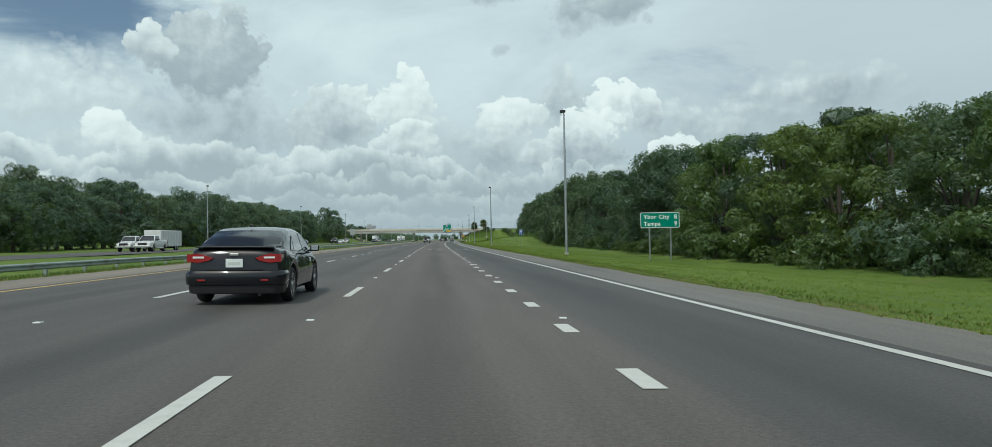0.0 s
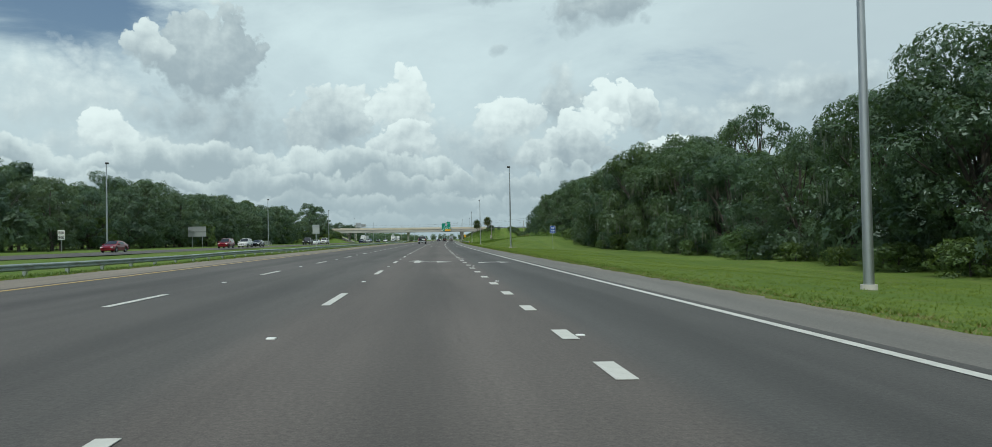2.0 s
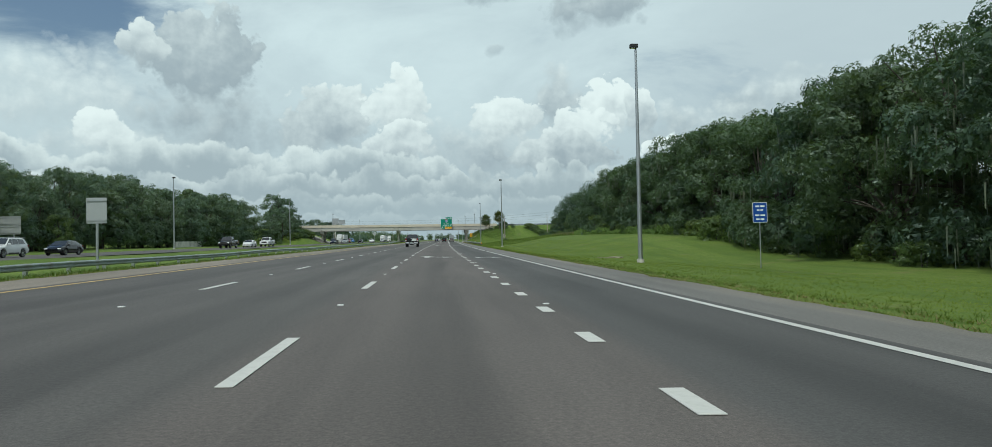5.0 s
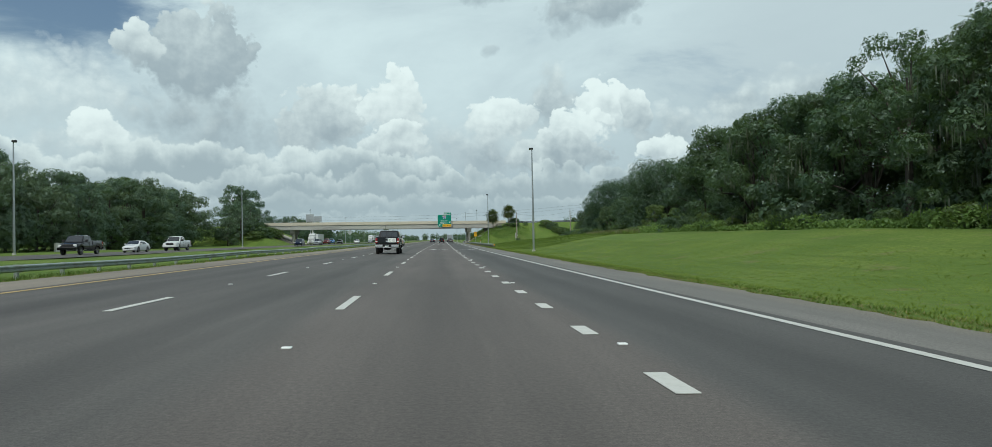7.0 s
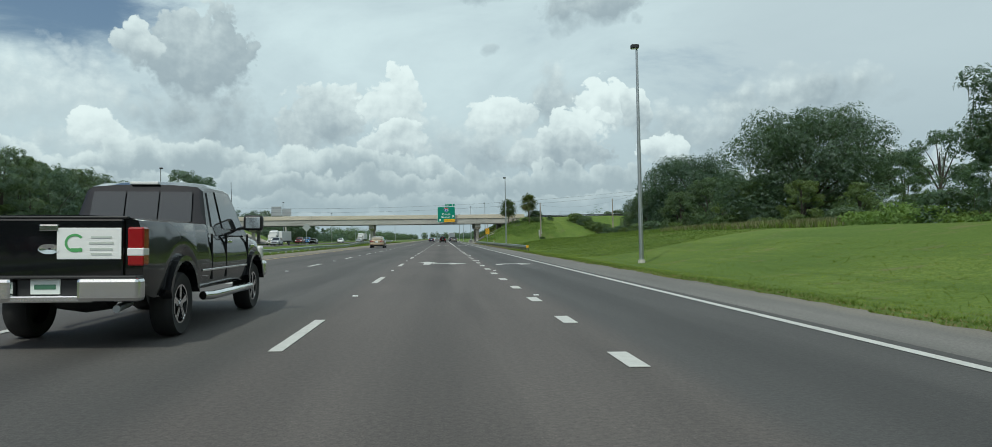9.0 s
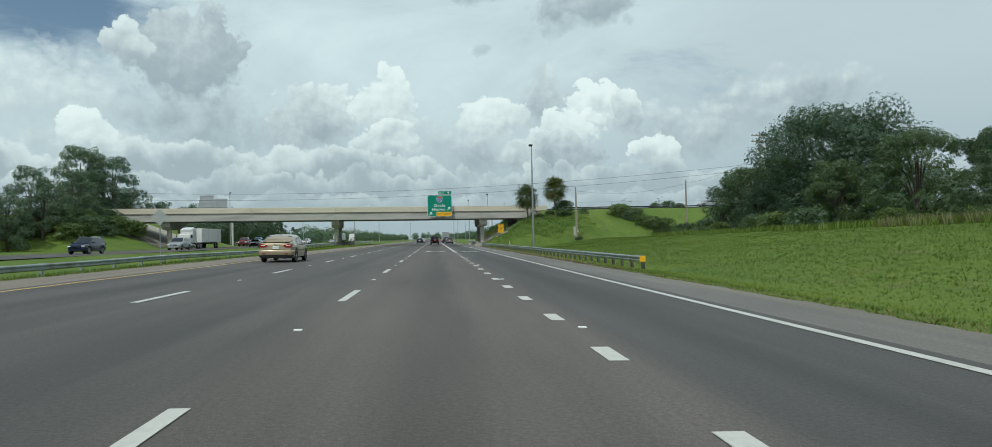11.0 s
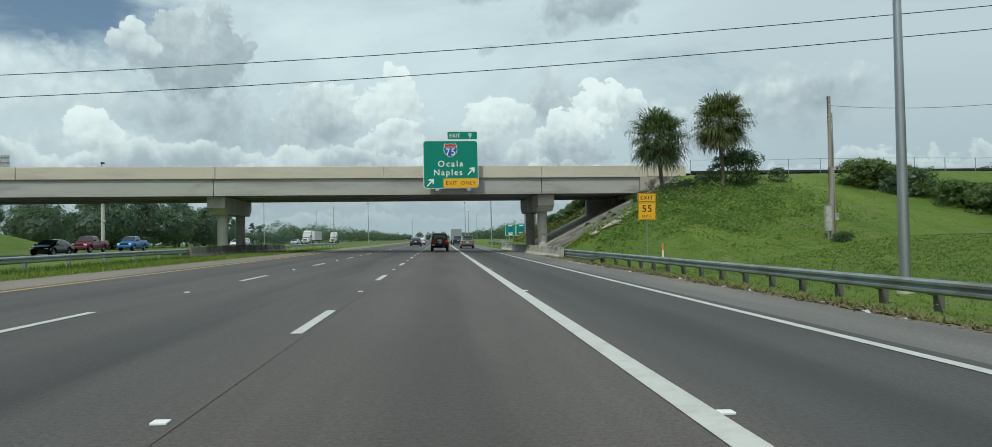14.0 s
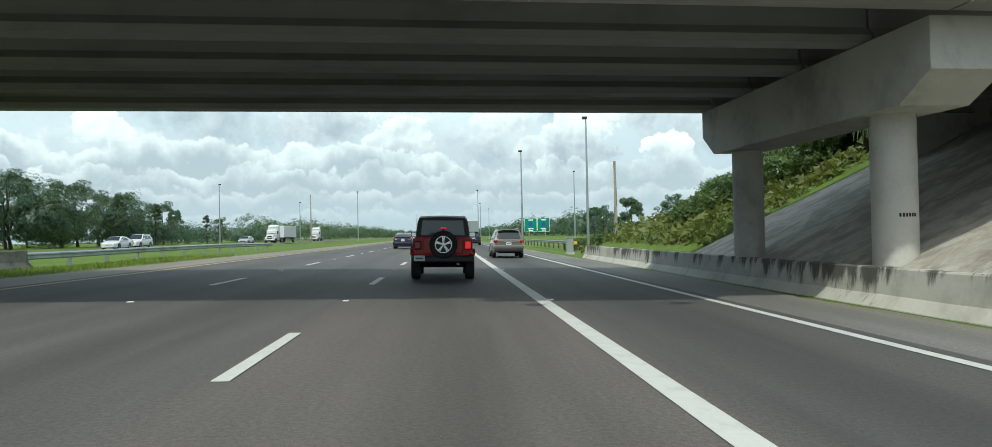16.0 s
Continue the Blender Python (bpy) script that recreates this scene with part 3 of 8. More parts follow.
# ---------- mesh helpers ----------
class Geo:
    """Collects vertices and faces for one mesh."""

    def __init__(self):
        self.v, self.f = [], []

    def add(self, verts, faces, m=None):
        n = len(self.v)
        if m is not None:
            verts = [m @ Vector(p) for p in verts]
        self.v += [tuple(p) for p in verts]
        self.f += [tuple(i + n for i in f) for f in faces]
        return self

    def box(self, c, s, ch=0.0, m=None):
        x, y, z = (k / 2 for k in s)
        ch = min(ch, x * 0.9, y * 0.9, z * 0.9)
        if ch <= 0:
            vs = [(c[0] + a * x, c[1] + b * y, c[2] + e * z) for a in (-1, 1) for b in (-1, 1) for e in (-1, 1)]
            fs = [(0, 1, 3, 2), (4, 6, 7, 5), (0, 4, 5, 1), (2, 3, 7, 6), (0, 2, 6, 4), (1, 5, 7, 3)]
            return self.add(vs, fs, m)
        bm = bmesh.new()
        bmesh.ops.create_cube(bm, size=1.0, matrix=Matrix.Translation(c) @ Matrix.Diagonal((*s, 1)))
        bmesh.ops.bevel(bm, geom=bm.edges[:], offset=ch, segments=2, affect="EDGES", profile=0.5)
        bm.verts.index_update()
        vs = [v.co.copy() for v in bm.verts]
        fs = [tuple(v.index for v in f.verts) for f in bm.faces]
        bm.free()
        return self.add(vs, fs, m)

    def tube(self, p0, p1, r0, r1=None, n=10, caps=True):
        r1 = r0 if r1 is None else r1
        p0, p1 = Vector(p0), Vector(p1)
        q = (p1 - p0).to_track_quat("Z", "Y")
        vs = []
        for p, r in ((p0, r0), (p1, r1)):
            vs += [p + q @ Vector((r * math.cos(2 * math.pi * i / n), r * math.sin(2 * math.pi * i / n), 0)) for i in range(n)]
        fs = [(i, (i + 1) % n, n + (i + 1) % n, n + i) for i in range(n)]
        if caps:
            fs += [tuple(range(n - 1, -1, -1)), tuple(range(n, 2 * n))]
        return self.add(vs, fs)

    def path(self, pts, radii, n=8):
        """A tube along a line of points."""
        vs, fs = [], []
        pts = [Vector(p) for p in pts]
        for i, p in enumerate(pts):
            way = pts[min(i + 1, len(pts) - 1)] - pts[max(i - 1, 0)]
            q = way.to_track_quat("Z", "Y")
            r = radii[i] if isinstance(radii, (list, tuple)) else radii
            vs += [p + q @ Vector((r * math.cos(2 * math.pi * k / n), r * math.sin(2 * math.pi * k / n), 0)) for k in range(n)]
        for i in range(len(pts) - 1):
            fs += [(i * n + k, i * n + (k + 1) % n, (i + 1) * n + (k + 1) % n, (i + 1) * n + k) for k in range(n)]
        fs += [tuple(range(n - 1, -1, -1)), tuple(range((len(pts) - 1) * n, len(pts) * n))]
        return self.add(vs, fs)

    def lathe(self, prof, n=24, m=None):
        """prof: (radius, x) pairs turned round the x axis."""
        vs, fs = [], []
        for r, x in prof:
            vs += [(x, r * math.cos(2 * math.pi * i / n), r * math.sin(2 * math.pi * i / n)) for i in range(n)]
        for j in range(len(prof) - 1):
            fs += [(j * n + i, j * n + (i + 1) % n, (j + 1) * n + (i + 1) % n, (j + 1) * n + i) for i in range(n)]
        return self.add(vs, fs, m)

    def prism(self, outline, lo, hi, m=None):
        """An outline in x, z pushed from y = lo to y = hi."""
        n = len(outline)
        vs = [(x, lo, z) for x, z in outline] + [(x, hi, z) for x, z in outline]
        fs = [tuple(range(n)), tuple(range(2 * n - 1, n - 1, -1))]
        fs += [((i + 1) % n, i, n + i, n + (i + 1) % n) for i in range(n)]
        return self.add(vs, fs, m)

    def sheet(self, grid):
        """A grid (rows of columns) of points."""
        g = np.asarray(grid)
        r, c = g.shape[:2]
        fs = [(i * c + j, i * c + j + 1, (i + 1) * c + j + 1, (i + 1) * c + j) for i in range(r - 1) for j in range(c - 1)]
        return self.add([tuple(p) for p in g.reshape(-1, 3)], fs)

    def obj(self, name, mat, parent=None, label="", smooth_shade=False):
        me = bpy.data.meshes.new(name)
        me.from_pydata(self.v, [], self.f)
        me.materials.append(mat)
        if smooth_shade:
            me.polygons.foreach_set("use_smooth", [True] * len(me.polygons))
        me.update()
        bm = bmesh.new()
        bm.from_mesh(me)
        bmesh.ops.recalc_face_normals(bm, faces=bm.faces)
        bm.to_mesh(me)
        bm.free()
        if smooth_shade:
            me.set_sharp_from_angle(angle=radians(38))
        ob = new(name, me)
        if parent:
            ob.parent = parent
        if label:
            ob["label"] = label
        return ob


def thing(name, m, label, category, group="", kind=""):
    ob = new(name)
    ob.matrix_world = m
    return tagged(ob, label, category, group, kind)


def lettering(text, size, mat, parent, x, y, z, name="lettering", align="CENTER", squeeze=1.0, spacing=1.1, m=None, weight=0.0):
    """Raised letters in the x, z plane that face -y, as one mesh; z is the middle of the capitals."""
    cu = bpy.data.curves.new(name, "FONT")
    cu.body, cu.size, cu.align_x, cu.extrude, cu.space_character = text, size / 0.69, align, 0.004, spacing
    cu.offset = weight
    tmp = bpy.data.objects.new("tmp", cu)
    me = bpy.data.meshes.new_from_object(tmp)
    bpy.data.objects.remove(tmp)
    me.transform((m or Matrix()) @ Matrix.Translation((x, y, z - size / 2)) @ Matrix.Rotation(math.pi / 2, 4, "X") @ Matrix.Diagonal((squeeze, 1, 1, 1)))
    # one mesh for each letter: islands that overlap across belong together
    bm = bmesh.new()
    bm.from_mesh(me)
    bpy.data.meshes.remove(me)
    bm.verts.ensure_lookup_table()
    seen, islands = set(), []
    for v0 in bm.verts:
        if v0 in seen:
            continue
        stack, isl = [v0], []
        seen.add(v0)
        while stack:
            v = stack.pop()
            isl.append(v)
            for e in v.link_edges:
                o = e.other_vert(v)
                if o not in seen:
                    seen.add(o)
                    stack.append(o)
        islands.append([min(v.co.x for v in isl), max(v.co.x for v in isl), isl])
    islands.sort(key=lambda k: k[0])
    letters = []
    for lo, hi, isl in islands:
        if letters and lo < letters[-1][1] - 0.3 * min(hi - lo, letters[-1][1] - letters[-1][0]):
            letters[-1][1] = max(hi, letters[-1][1])
            letters[-1][2] += isl
        else:
            letters.append([lo, hi, list(isl)])
    for lo, hi, isl in letters:
        index = {v: i for i, v in enumerate(isl)}
        faces = {f for v in isl for f in v.link_faces}
        g = Geo().add([v.co for v in isl], [tuple(index[v] for v in f.verts) for f in faces])
        g.obj("letter", mat, parent)
    bm.free()


def rounded(x0, x1, z0, z1, r, n=4):
    pts = []
    for cx, cz, a0 in ((x1 - r, z1 - r, 0), (x0 + r, z1 - r, 90), (x0 + r, z0 + r, 180), (x1 - r, z0 + r, 270)):
        for i in range(n + 1):
            a = radians(a0 + 90 * i / n)
            pts.append((cx + r * math.cos(a), cz + r * math.sin(a)))
    return pts

# ---------- ground ----------
def step01(v, lo, hi):
    t = np.clip((v - lo) / (hi - lo), 0, 1)
    return t * t * (3 - 2 * t)


BR_S, BR_DEPTH = 435.3, 11.6  # front face of the bridge at d = 0, and its width


def lumps(s, d):
    return 0.5 * np.sin(s * 0.21 + 1.3 * np.sin(d * 0.17)) * np.sin(d * 0.33 + 0.7) + 0.5 * np.sin(s * 0.083 + d * 0.11)


def ground_z(s, d):
    s, d = np.broadcast_arrays(np.asarray(s, float), np.asarray(d, float))
    road = -CROSSFALL * np.clip(d, -10.6, 9.2)
    e = np.clip(d - 9.2, 0, None)
    low = -0.072 * np.clip(e, 0, 11.5) + 0.01 * np.clip(e - 14, 0, 60)
    amp = np.interp(s, (-400, 180, 190, 212, 225, 240, 260, 330, 400, 470, 520), (0, 0, 0.9, 1.65, 1.9, 2.1, 2.2, 2.15, 1.5, 1.25, 0.85))
    hill = -0.12 * np.clip(e, 0, 4.2) + amp * step01(d, 13.5, 31) + 0.012 * np.clip(d - 31, 0, 80)
    w = step01(s, 182, 214)
    right = low * (1 - w) + hill * w
    foot, lift = np.interp(s, (419, 424), (12.1, 10.6)), np.interp(s, (419, 424), (-0.45, 0.30))
    fall_r = np.minimum(lift + 0.50 * (d - foot), np.minimum(0.5 + 0.275 * (s - 413.0), np.minimum(6.55, 6.9 - 0.33 * (s - 450))))
    right = np.where(d > 10.2, np.maximum(right, fall_r), right)
    g = np.clip(-10.6 - d, 0, None)
    ditch = 1 - 0.88 * step01(s, 374, 412)
    left = -0.088 * ditch * np.clip(g, 0, 5.6) + (0.11 + 0.493 * ditch) * step01(g, 8, 16) + 0.012 * np.clip(g - 40, 0, 60)
    fall_l = np.minimum(0.3 + 0.42 * (-d - 46.5), np.minimum(0.3 + 0.335 * (s - 409), np.minimum(6.55, 6.9 - 0.33 * (s - 455))))
    left = np.where(d < -46, np.maximum(left, fall_l), left)
    z = road + right * (d > 9.2) + left * (d < -10.6)
    rough = 0.07 * lumps(s * 1.7, d * 1.9) * (step01(d, 10.5, 15) + step01(-d, 12, 16))
    far = step01(np.abs(d), 150, 700) + step01(s, 900, 1600)
    z = z * (1 - np.clip(far, 0, 1)) + rough
    z = np.where((d < -26.8) & (d > -44.2), np.minimum(z, 0.20), z)
    return z - 0.05 * ((d > -10.9) & (d < 9.5))


def spread(*stretches):
    out = []
    for lo, hi, st in stretches:
        out += list(np.arange(lo, hi, st))
    return np.array(out + [stretches[-1][1]])


gs = spread((-120, -20, 10), (-20, 400, 3), (400, 480, 1.2), (480, 640, 5), (640, 1200, 40), (1200, 4500, 300))
gd = spread((-3000, -400, 260), (-400, -120, 28), (-120, -70, 5), (-70, -44.3, 1.5), (-44.3, -26.7, 1.1), (-26.7, -10.6, 1.6), (-10.6, 9.2, 4.95), (9.2, 34, 0.8), (34, 60, 1.6), (60, 140, 8), (140, 400, 26), (400, 3000, 260))
SS, DD = np.meshgrid(gs, gd, indexing="ij")
ground = Geo().sheet(along(SS, DD, ground_z(SS, DD))).obj("ground", M_GRASS, smooth_shade=True)
tagged(ground, "mown green roadside grass over gently rolling ground", "ground", kind="structure")


def strip(name, mat, s_values, d0, d1, lift, parent=None, zfun=None, cuts=2, ragged=0.0):
    """A strip along the road between two offsets, with UV (d, S)."""
    s_values = np.asarray(s_values, float)
    ds = np.linspace(d0, d1, cuts)
    S2, D2 = np.meshgrid(s_values, ds, indexing="ij")
    if ragged:
        # the outer edge crumbles into the grass
        far_col = int(np.argmax(np.abs(ds)))
        rr = np.random.default_rng(5).normal(size=len(s_values))
        D2[:, far_col] += ragged * (0.45 * rr + 0.6 * np.sin(s_values * 0.7) * np.sin(s_values * 0.23 + 1))
    z = (-CROSSFALL * D2 if zfun is None else zfun(S2, D2)) + lift
    pts = along(S2, D2, z)
    g = Geo().sheet(pts)
    me = bpy.data.meshes.new(name)
    me.from_pydata(g.v, [], g.f)
    uv = me.uv_layers.new(name="UVMap")
    flat_uv = np.stack([D2.ravel(), S2.ravel()], -1)
    idx = np.empty(len(me.loops), int)
    me.loops.foreach_get("vertex_index", idx)
    uv.data.foreach_set("uv", flat_uv[idx].ravel())
    me.materials.append(mat)
    me.update()
    ob = new(name, me)
    if parent:
        ob.parent = parent
    return ob


edge_s = spread((-60, -5, 5), (-5, 440, 0.45), (440, 700, 5), (700, 1500, 100))
road_s = spread((-60, 60, 10), (60, 320, 5), (320, 700, 20), (700, 1500, 100))
road = tagged(strip("road", M_ROAD, road_s, -8.6, 7.2, 0.0, cuts=5), "grey asphalt motorway with worn, darkened lane middles", "road", kind="structure")
sh_r = tagged(strip("shoulder_right", M_SHOULDER, edge_s, 7.2, 9.0, 0.0, cuts=3, ragged=0.13), "pale grey asphalt shoulder beside the grass", "shoulder", kind="structure")
tagged(strip("shoulder_left", M_SHOULDER_TAN, edge_s, -10.7, -8.6, 0.0, cuts=3, ragged=0.10), "pale grey asphalt shoulder beside the median", "shoulder", kind="structure")


def flat25(s, d):
    return 0.30 + 0 * d


tagged(strip("road_oncoming", M_ROAD, road_s, -43.5, -27.5, 0.05, zfun=flat25, cuts=3), "grey asphalt carriageway of the oncoming traffic", "road", kind="structure")

# road paint: each dash is a piece of the road
PAINT = 0.008
DASH0, DASH_STEP = 15.88 - 2 * 12.192, 12.192


def dash_mesh(name, length, width, mat):
    g = Geo()
    g.box((0, length / 2, 0.0), (width, length, 0.006))
    ob = g.obj(name, mat)
    return ob


def tilt_spot(s, d, lift=PAINT):
    return spot(s, d, -CROSSFALL * d + lift) @ Matrix.Rotation(math.atan(CROSSFALL), 4, "Y")


long_dash = dash_mesh("lane_dash", 3.05, 0.155, M_WHITE_PAINT)
long_dash.parent = road
long_dash.matrix_world = tilt_spot(DASH0, 0)
short_dash = dash_mesh("lane_dash_short", 0.92, 0.21, M_WHITE_PAINT)
short_dash.parent = road
SHORT0 = 5.90 - 3 * 3.658
short_dash.matrix_world = tilt_spot(SHORT0, 3.66)
for i in range(1, 62):
    s = DASH0 + i * DASH_STEP
    for d in (0.0, -3.90):
        if 0 < i < 62:
            o = new("lane_dash", long_dash.data)
            o.parent = road
            o.matrix_world = tilt_spot(s, d)
for i in range(1, 110):
    s = SHORT0 + i * 3.658
    if s > 60:
        s -= 1.05
    if s > 363.5:
        break
    o = new("lane_dash_short", short_dash.data)
    o.parent = road
    o.matrix_world = tilt_spot(s, 3.66)
stud = Geo().box((0, 0, 0.009), (0.11, 0.10, 0.018), 0.004).obj("road_stud", M_SIGNWHITE, road, "pale reflective road stud")
stud.matrix_world = tilt_spot(DASH0 + 7.6, 0, 0.001)
for i in range(0, 45):
    for d in (0.0, -3.90, 3.66 + 0.18):
        if i == 0 and d == 0.0:
            continue
        o = new("road_stud", stud.data)
        o.parent = road
        o.matrix_world = tilt_spot(DASH0 + 7.6 + i * 12.192, d, 0.001)


def paint_strip(name, mat, s0, s1, d, width, st=6.0):
    ob = strip(name, mat, np.arange(s0, s1 + st, st), d - width / 2, d + width / 2, PAINT)
    ob.parent = road
    return ob


paint_strip("edge_line_white", M_WHITE_PAINT, -60, 1000, 6.86, 0.17)
paint_strip("edge_line_yellow", M_YELLOW_PAINT, -60, 1000, -8.15, 0.17)
paint_strip("joint_seam", M_WOODPOST, 344, 398, 0.13, 0.011)
paint_strip("lane_line_solid", M_WHITE_PAINT, 364.5, 520, 3.67, 0.25)


def pave_arrow(kind, s, d):
    """A white lane arrow lying on the road: ahead-and-right, or right only."""
    if kind == "both":
        pts = [(-0.16, 0.14), (0.17, 0.14), (0.18, 0.86), (0.23, 1.05), (0.34, 1.18), (0.52, 1.25), (1.12, 1.25), (1.06, 0.38), (1.91, 1.48), (1.02, 2.72),
               (1.10, 1.82), (0.66, 1.82), (0.38, 1.78), (0.20, 1.68), (0.20, 2.64), (0.52, 2.57), (-0.01, 4.34), (-0.53, 2.63), (-0.16, 2.68)]
    else:
        pts = [(-0.87, -0.33), (-0.60, -0.33), (-0.62, -0.08), (-0.54, 0.26), (-0.42, 0.47), (-0.30, 0.57), (-0.10, 0.63), (0.29, 0.61), (0.24, -0.15), (0.97, 0.92),
               (0.18, 2.0), (0.28, 1.25), (-0.10, 1.30), (-0.34, 1.25), (-0.54, 1.12), (-0.68, 0.97), (-0.83, 0.68), (-0.91, 0.17)]
    bm = bmesh.new()
    vs = [bm.verts.new((x, y, 0.0)) for x, y in pts]
    f = bm.faces.new(vs)
    f.normal_update()
    bmesh.ops.triangulate(bm, faces=[f])
    me = bpy.data.meshes.new("lane_arrow")
    bm.to_mesh(me)
    bm.free()
    me.materials.append(M_WHITE_PAINT)
    ob = new("lane_arrow", me)
    ob.parent = road
    ob.matrix_world = tilt_spot(s, d, PAINT + 0.002)
    return ob


# an old white survey loop sprayed on the shoulder
loop = []
for k in range(29):
    a = 2 * math.pi * k / 28
    loop.append([(0.15 * f * math.cos(a), (1.30 - 0.15 * (1 - f)) * math.sin(a), 0.0) for f in (1.0, 0.62)])
ob = Geo().sheet(loop).obj("painted_loop", M_WHITE_PAINT, sh_r, "thin white sprayed loop")
ob.matrix_world = tilt_spot(370.25, 8.12, PAINT)
for s in (89.3, 180.7, 363.75):
    pave_arrow("both", s, 1.15)
    pave_arrow("right", s, 5.25)
for s in (273.5,):
    pave_arrow("both", s, 1.15)
    pave_arrow("right", s, 5.25)

# ---------- bridge ----------
SKEW = 2.3
bridge = thing("overpass_bridge", spot(BR_S, 0, 0, SKEW), "concrete road bridge with cream parapet on round columns", "bridge", kind="structure")
X0, X1 = -60.0, 23.7
PIERS = (-47.6, -16.9, 11.28)


def rise(x):
    return -0.006 * (x + 1)  # the deck falls gently to one side


def beam(name, mat, x0, x1, y0, y1, z0, z1, ch=0.03, label=""):
    g = Geo()
    g.box(((x0 + x1) / 2, (y0 + y1) / 2, (z0 + z1) / 2), (x1 - x0, y1 - y0, z1 - z0), ch)
    g.v = [(x, y, z + rise(x)) for x, y, z in g.v]
    return g.obj(name, mat, bridge, label)


joints = [X0] + [-47.6, -32.2, -16.7, -2.85, 10.78] + [20.3]
for a, b in zip(joints, joints[1:]):
    beam("parapet_panel", M_CREAM, a + 0.02, b - 0.02, -0.12, 0.22, 6.42, 7.44, 0.03)
    beam("parapet_panel", M_CREAM, a + 0.02, b - 0.02, BR_DEPTH - 0.22, BR_DEPTH + 0.12, 6.42, 7.44, 0.03)
spans = [X0, -47.6, -16.9, 10.78, 19.6]
for a, b in zip(spans, spans[1:]):
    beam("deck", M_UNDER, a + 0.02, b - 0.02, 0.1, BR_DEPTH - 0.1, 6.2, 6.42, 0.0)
    for k in range(5):
        y = 0.35 + k * (BR_DEPTH - 0.7) / 4
        # inner girders take the concrete with the underside's shade in its colour
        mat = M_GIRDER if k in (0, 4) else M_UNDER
        g = Geo()
        w = 0.10
        prof = [(-0.28, 5.02), (0.28, 5.02), (0.28, 5.18), (0.10, 5.38), (0.10, 6.0), (0.24, 6.1), (0.24, 6.24), (-0.24, 6.24), (-0.24, 6.1), (-w, 6.0), (-w, 5.38), (-0.28, 5.18)]
        if k in (0, 4):
            prof = [(-0.28, 5.02), (0.28, 5.02), (0.28, 5.18), (0.10, 5.38), (0.10, 6.0), (0.24, 6.1), (0.24, 6.415), (-0.28, 6.415)]
        if k == 4:
            prof = [(-x, z) for x, z in prof]
        m = Matrix(((0, 1, 0, 0), (1, 0, 0, y), (0, 0, 1, 0), (0, 0, 0, 1)))
        g.prism(prof, a + 0.03, b - 0.03, m)
        g.v = [(x, yy, z + rise(x)) for x, yy, z in g.v]
        g.obj("girder", mat, bridge)
beam("footing_block", M_CONCRETE, 17.4, 19.58, BR_DEPTH - 0.8, BR_DEPTH - 0.02, 3.4, 4.95, 0.03)
for i, px in enumerate(PIERS):
    zt = 5.0 + rise(px)
    g = Geo()
    w = 0.72
    cap = [(0.85, zt), (11.35, zt), (11.35, zt - 0.80), (10.5, zt - 1.40), (1.75, zt - 1.45), (0.85, zt - 0.95)]
    m = Matrix(((0, 1, 0, px), (1, 0, 0, 0), (0, 0, 1, 0), (0, 0, 0, 1)))
    g.prism(cap, -w, w, m)
    g.obj("pier_cap", M_CONCRETE, bridge, "pale weathered concrete pier cap")
    for cy in (3.0, 9.75):
        z0 = float(ground_z(BR_S + cy, px)) - 0.4
        Geo().tube((px, cy, z0), (px, cy, zt - 1.42), 0.44, 0.44, 28).obj("column", M_CONCRETE, bridge, smooth_shade=True)
# a stencilled number on one column, as plain bars
for k in range(6):
    Geo().box((PIERS[2] - 0.16 + 0.062 * k, 3.0 - 0.44 * math.cos(math.asin(min(0.9, abs(-0.16 + 0.062 * k) / 0.44))) - 0.002, 1.42), (0.04, 0.006, 0.075)).obj("number_bar", M_DARKMETAL, bridge, "dark stencilled bar")
# abutments and wing walls
for side, xa in ((1, 19.6), (-1, X0)):
    beam("abutment", M_STAINED, min(xa, xa + side * 1.6), max(xa, xa + side * 1.6), 0.0, BR_DEPTH, 3.4, 6.44, 0.03, "stained concrete abutment")
    beam("wing_wall", M_STAINED, min(xa, xa + side * 4.2), max(xa, xa + side * 4.2), -0.10, 0.24, 5.2 if side > 0 else 4.6, 6.46, 0.03)
    beam("wing_parapet", M_CREAM, min(xa, xa + side * 4.2) + (0.74 if side > 0 else 0.03), max(xa, xa + side * 4.2), -0.11, 0.22, 6.462, 7.40, 0.03)
    beam("wing_wall", M_STAINED, min(xa, xa + side * 4.2), max(xa, xa + side * 4.2), BR_DEPTH - 0.24, BR_DEPTH + 0.1, 4.6, 7.40, 0.03)
# crossing road on the embankments
for d0, d1 in ((23.2, 150.0), (-150.0, -61.5)):
    g = Geo()
    xs = np.linspace(d0, d1, 20)
    ys = np.linspace(0.4, BR_DEPTH - 0.4, 3)
    XX, YY = np.meshgrid(xs, ys, indexing="ij")
    g.sheet(np.stack([XX, YY, np.full_like(XX, 6.62)], -1))
    g.obj("crossing_road", M_SHOULDER, bridge)

# concrete slope paving under the bridge ends
def slope_paving(name, d_a, d_b, s_a, s_b, wide):
    ss = np.linspace(s_a, s_b, 30)
    rows_ = []
    for k, u in enumerate(np.linspace(0, 1, 40)):
        d = d_a + (d_b - d_a) * u
        edge = s_a - wide * (0.80 + 0.14 * np.sin(u * 23))
        sv = np.linspace(edge, s_b - 2.5 * u, 30)
        z = ground_z(sv, np.full_like(sv, d)) + 0.07
        rows_.append(along(sv, np.full_like(sv, d), z))
    ob = Geo().sheet(rows_).obj(name, M_PAVING, smooth_shade=True)
    return tagged(ob, "cracked stained concrete slope paving under the bridge", "slope", kind="structure")


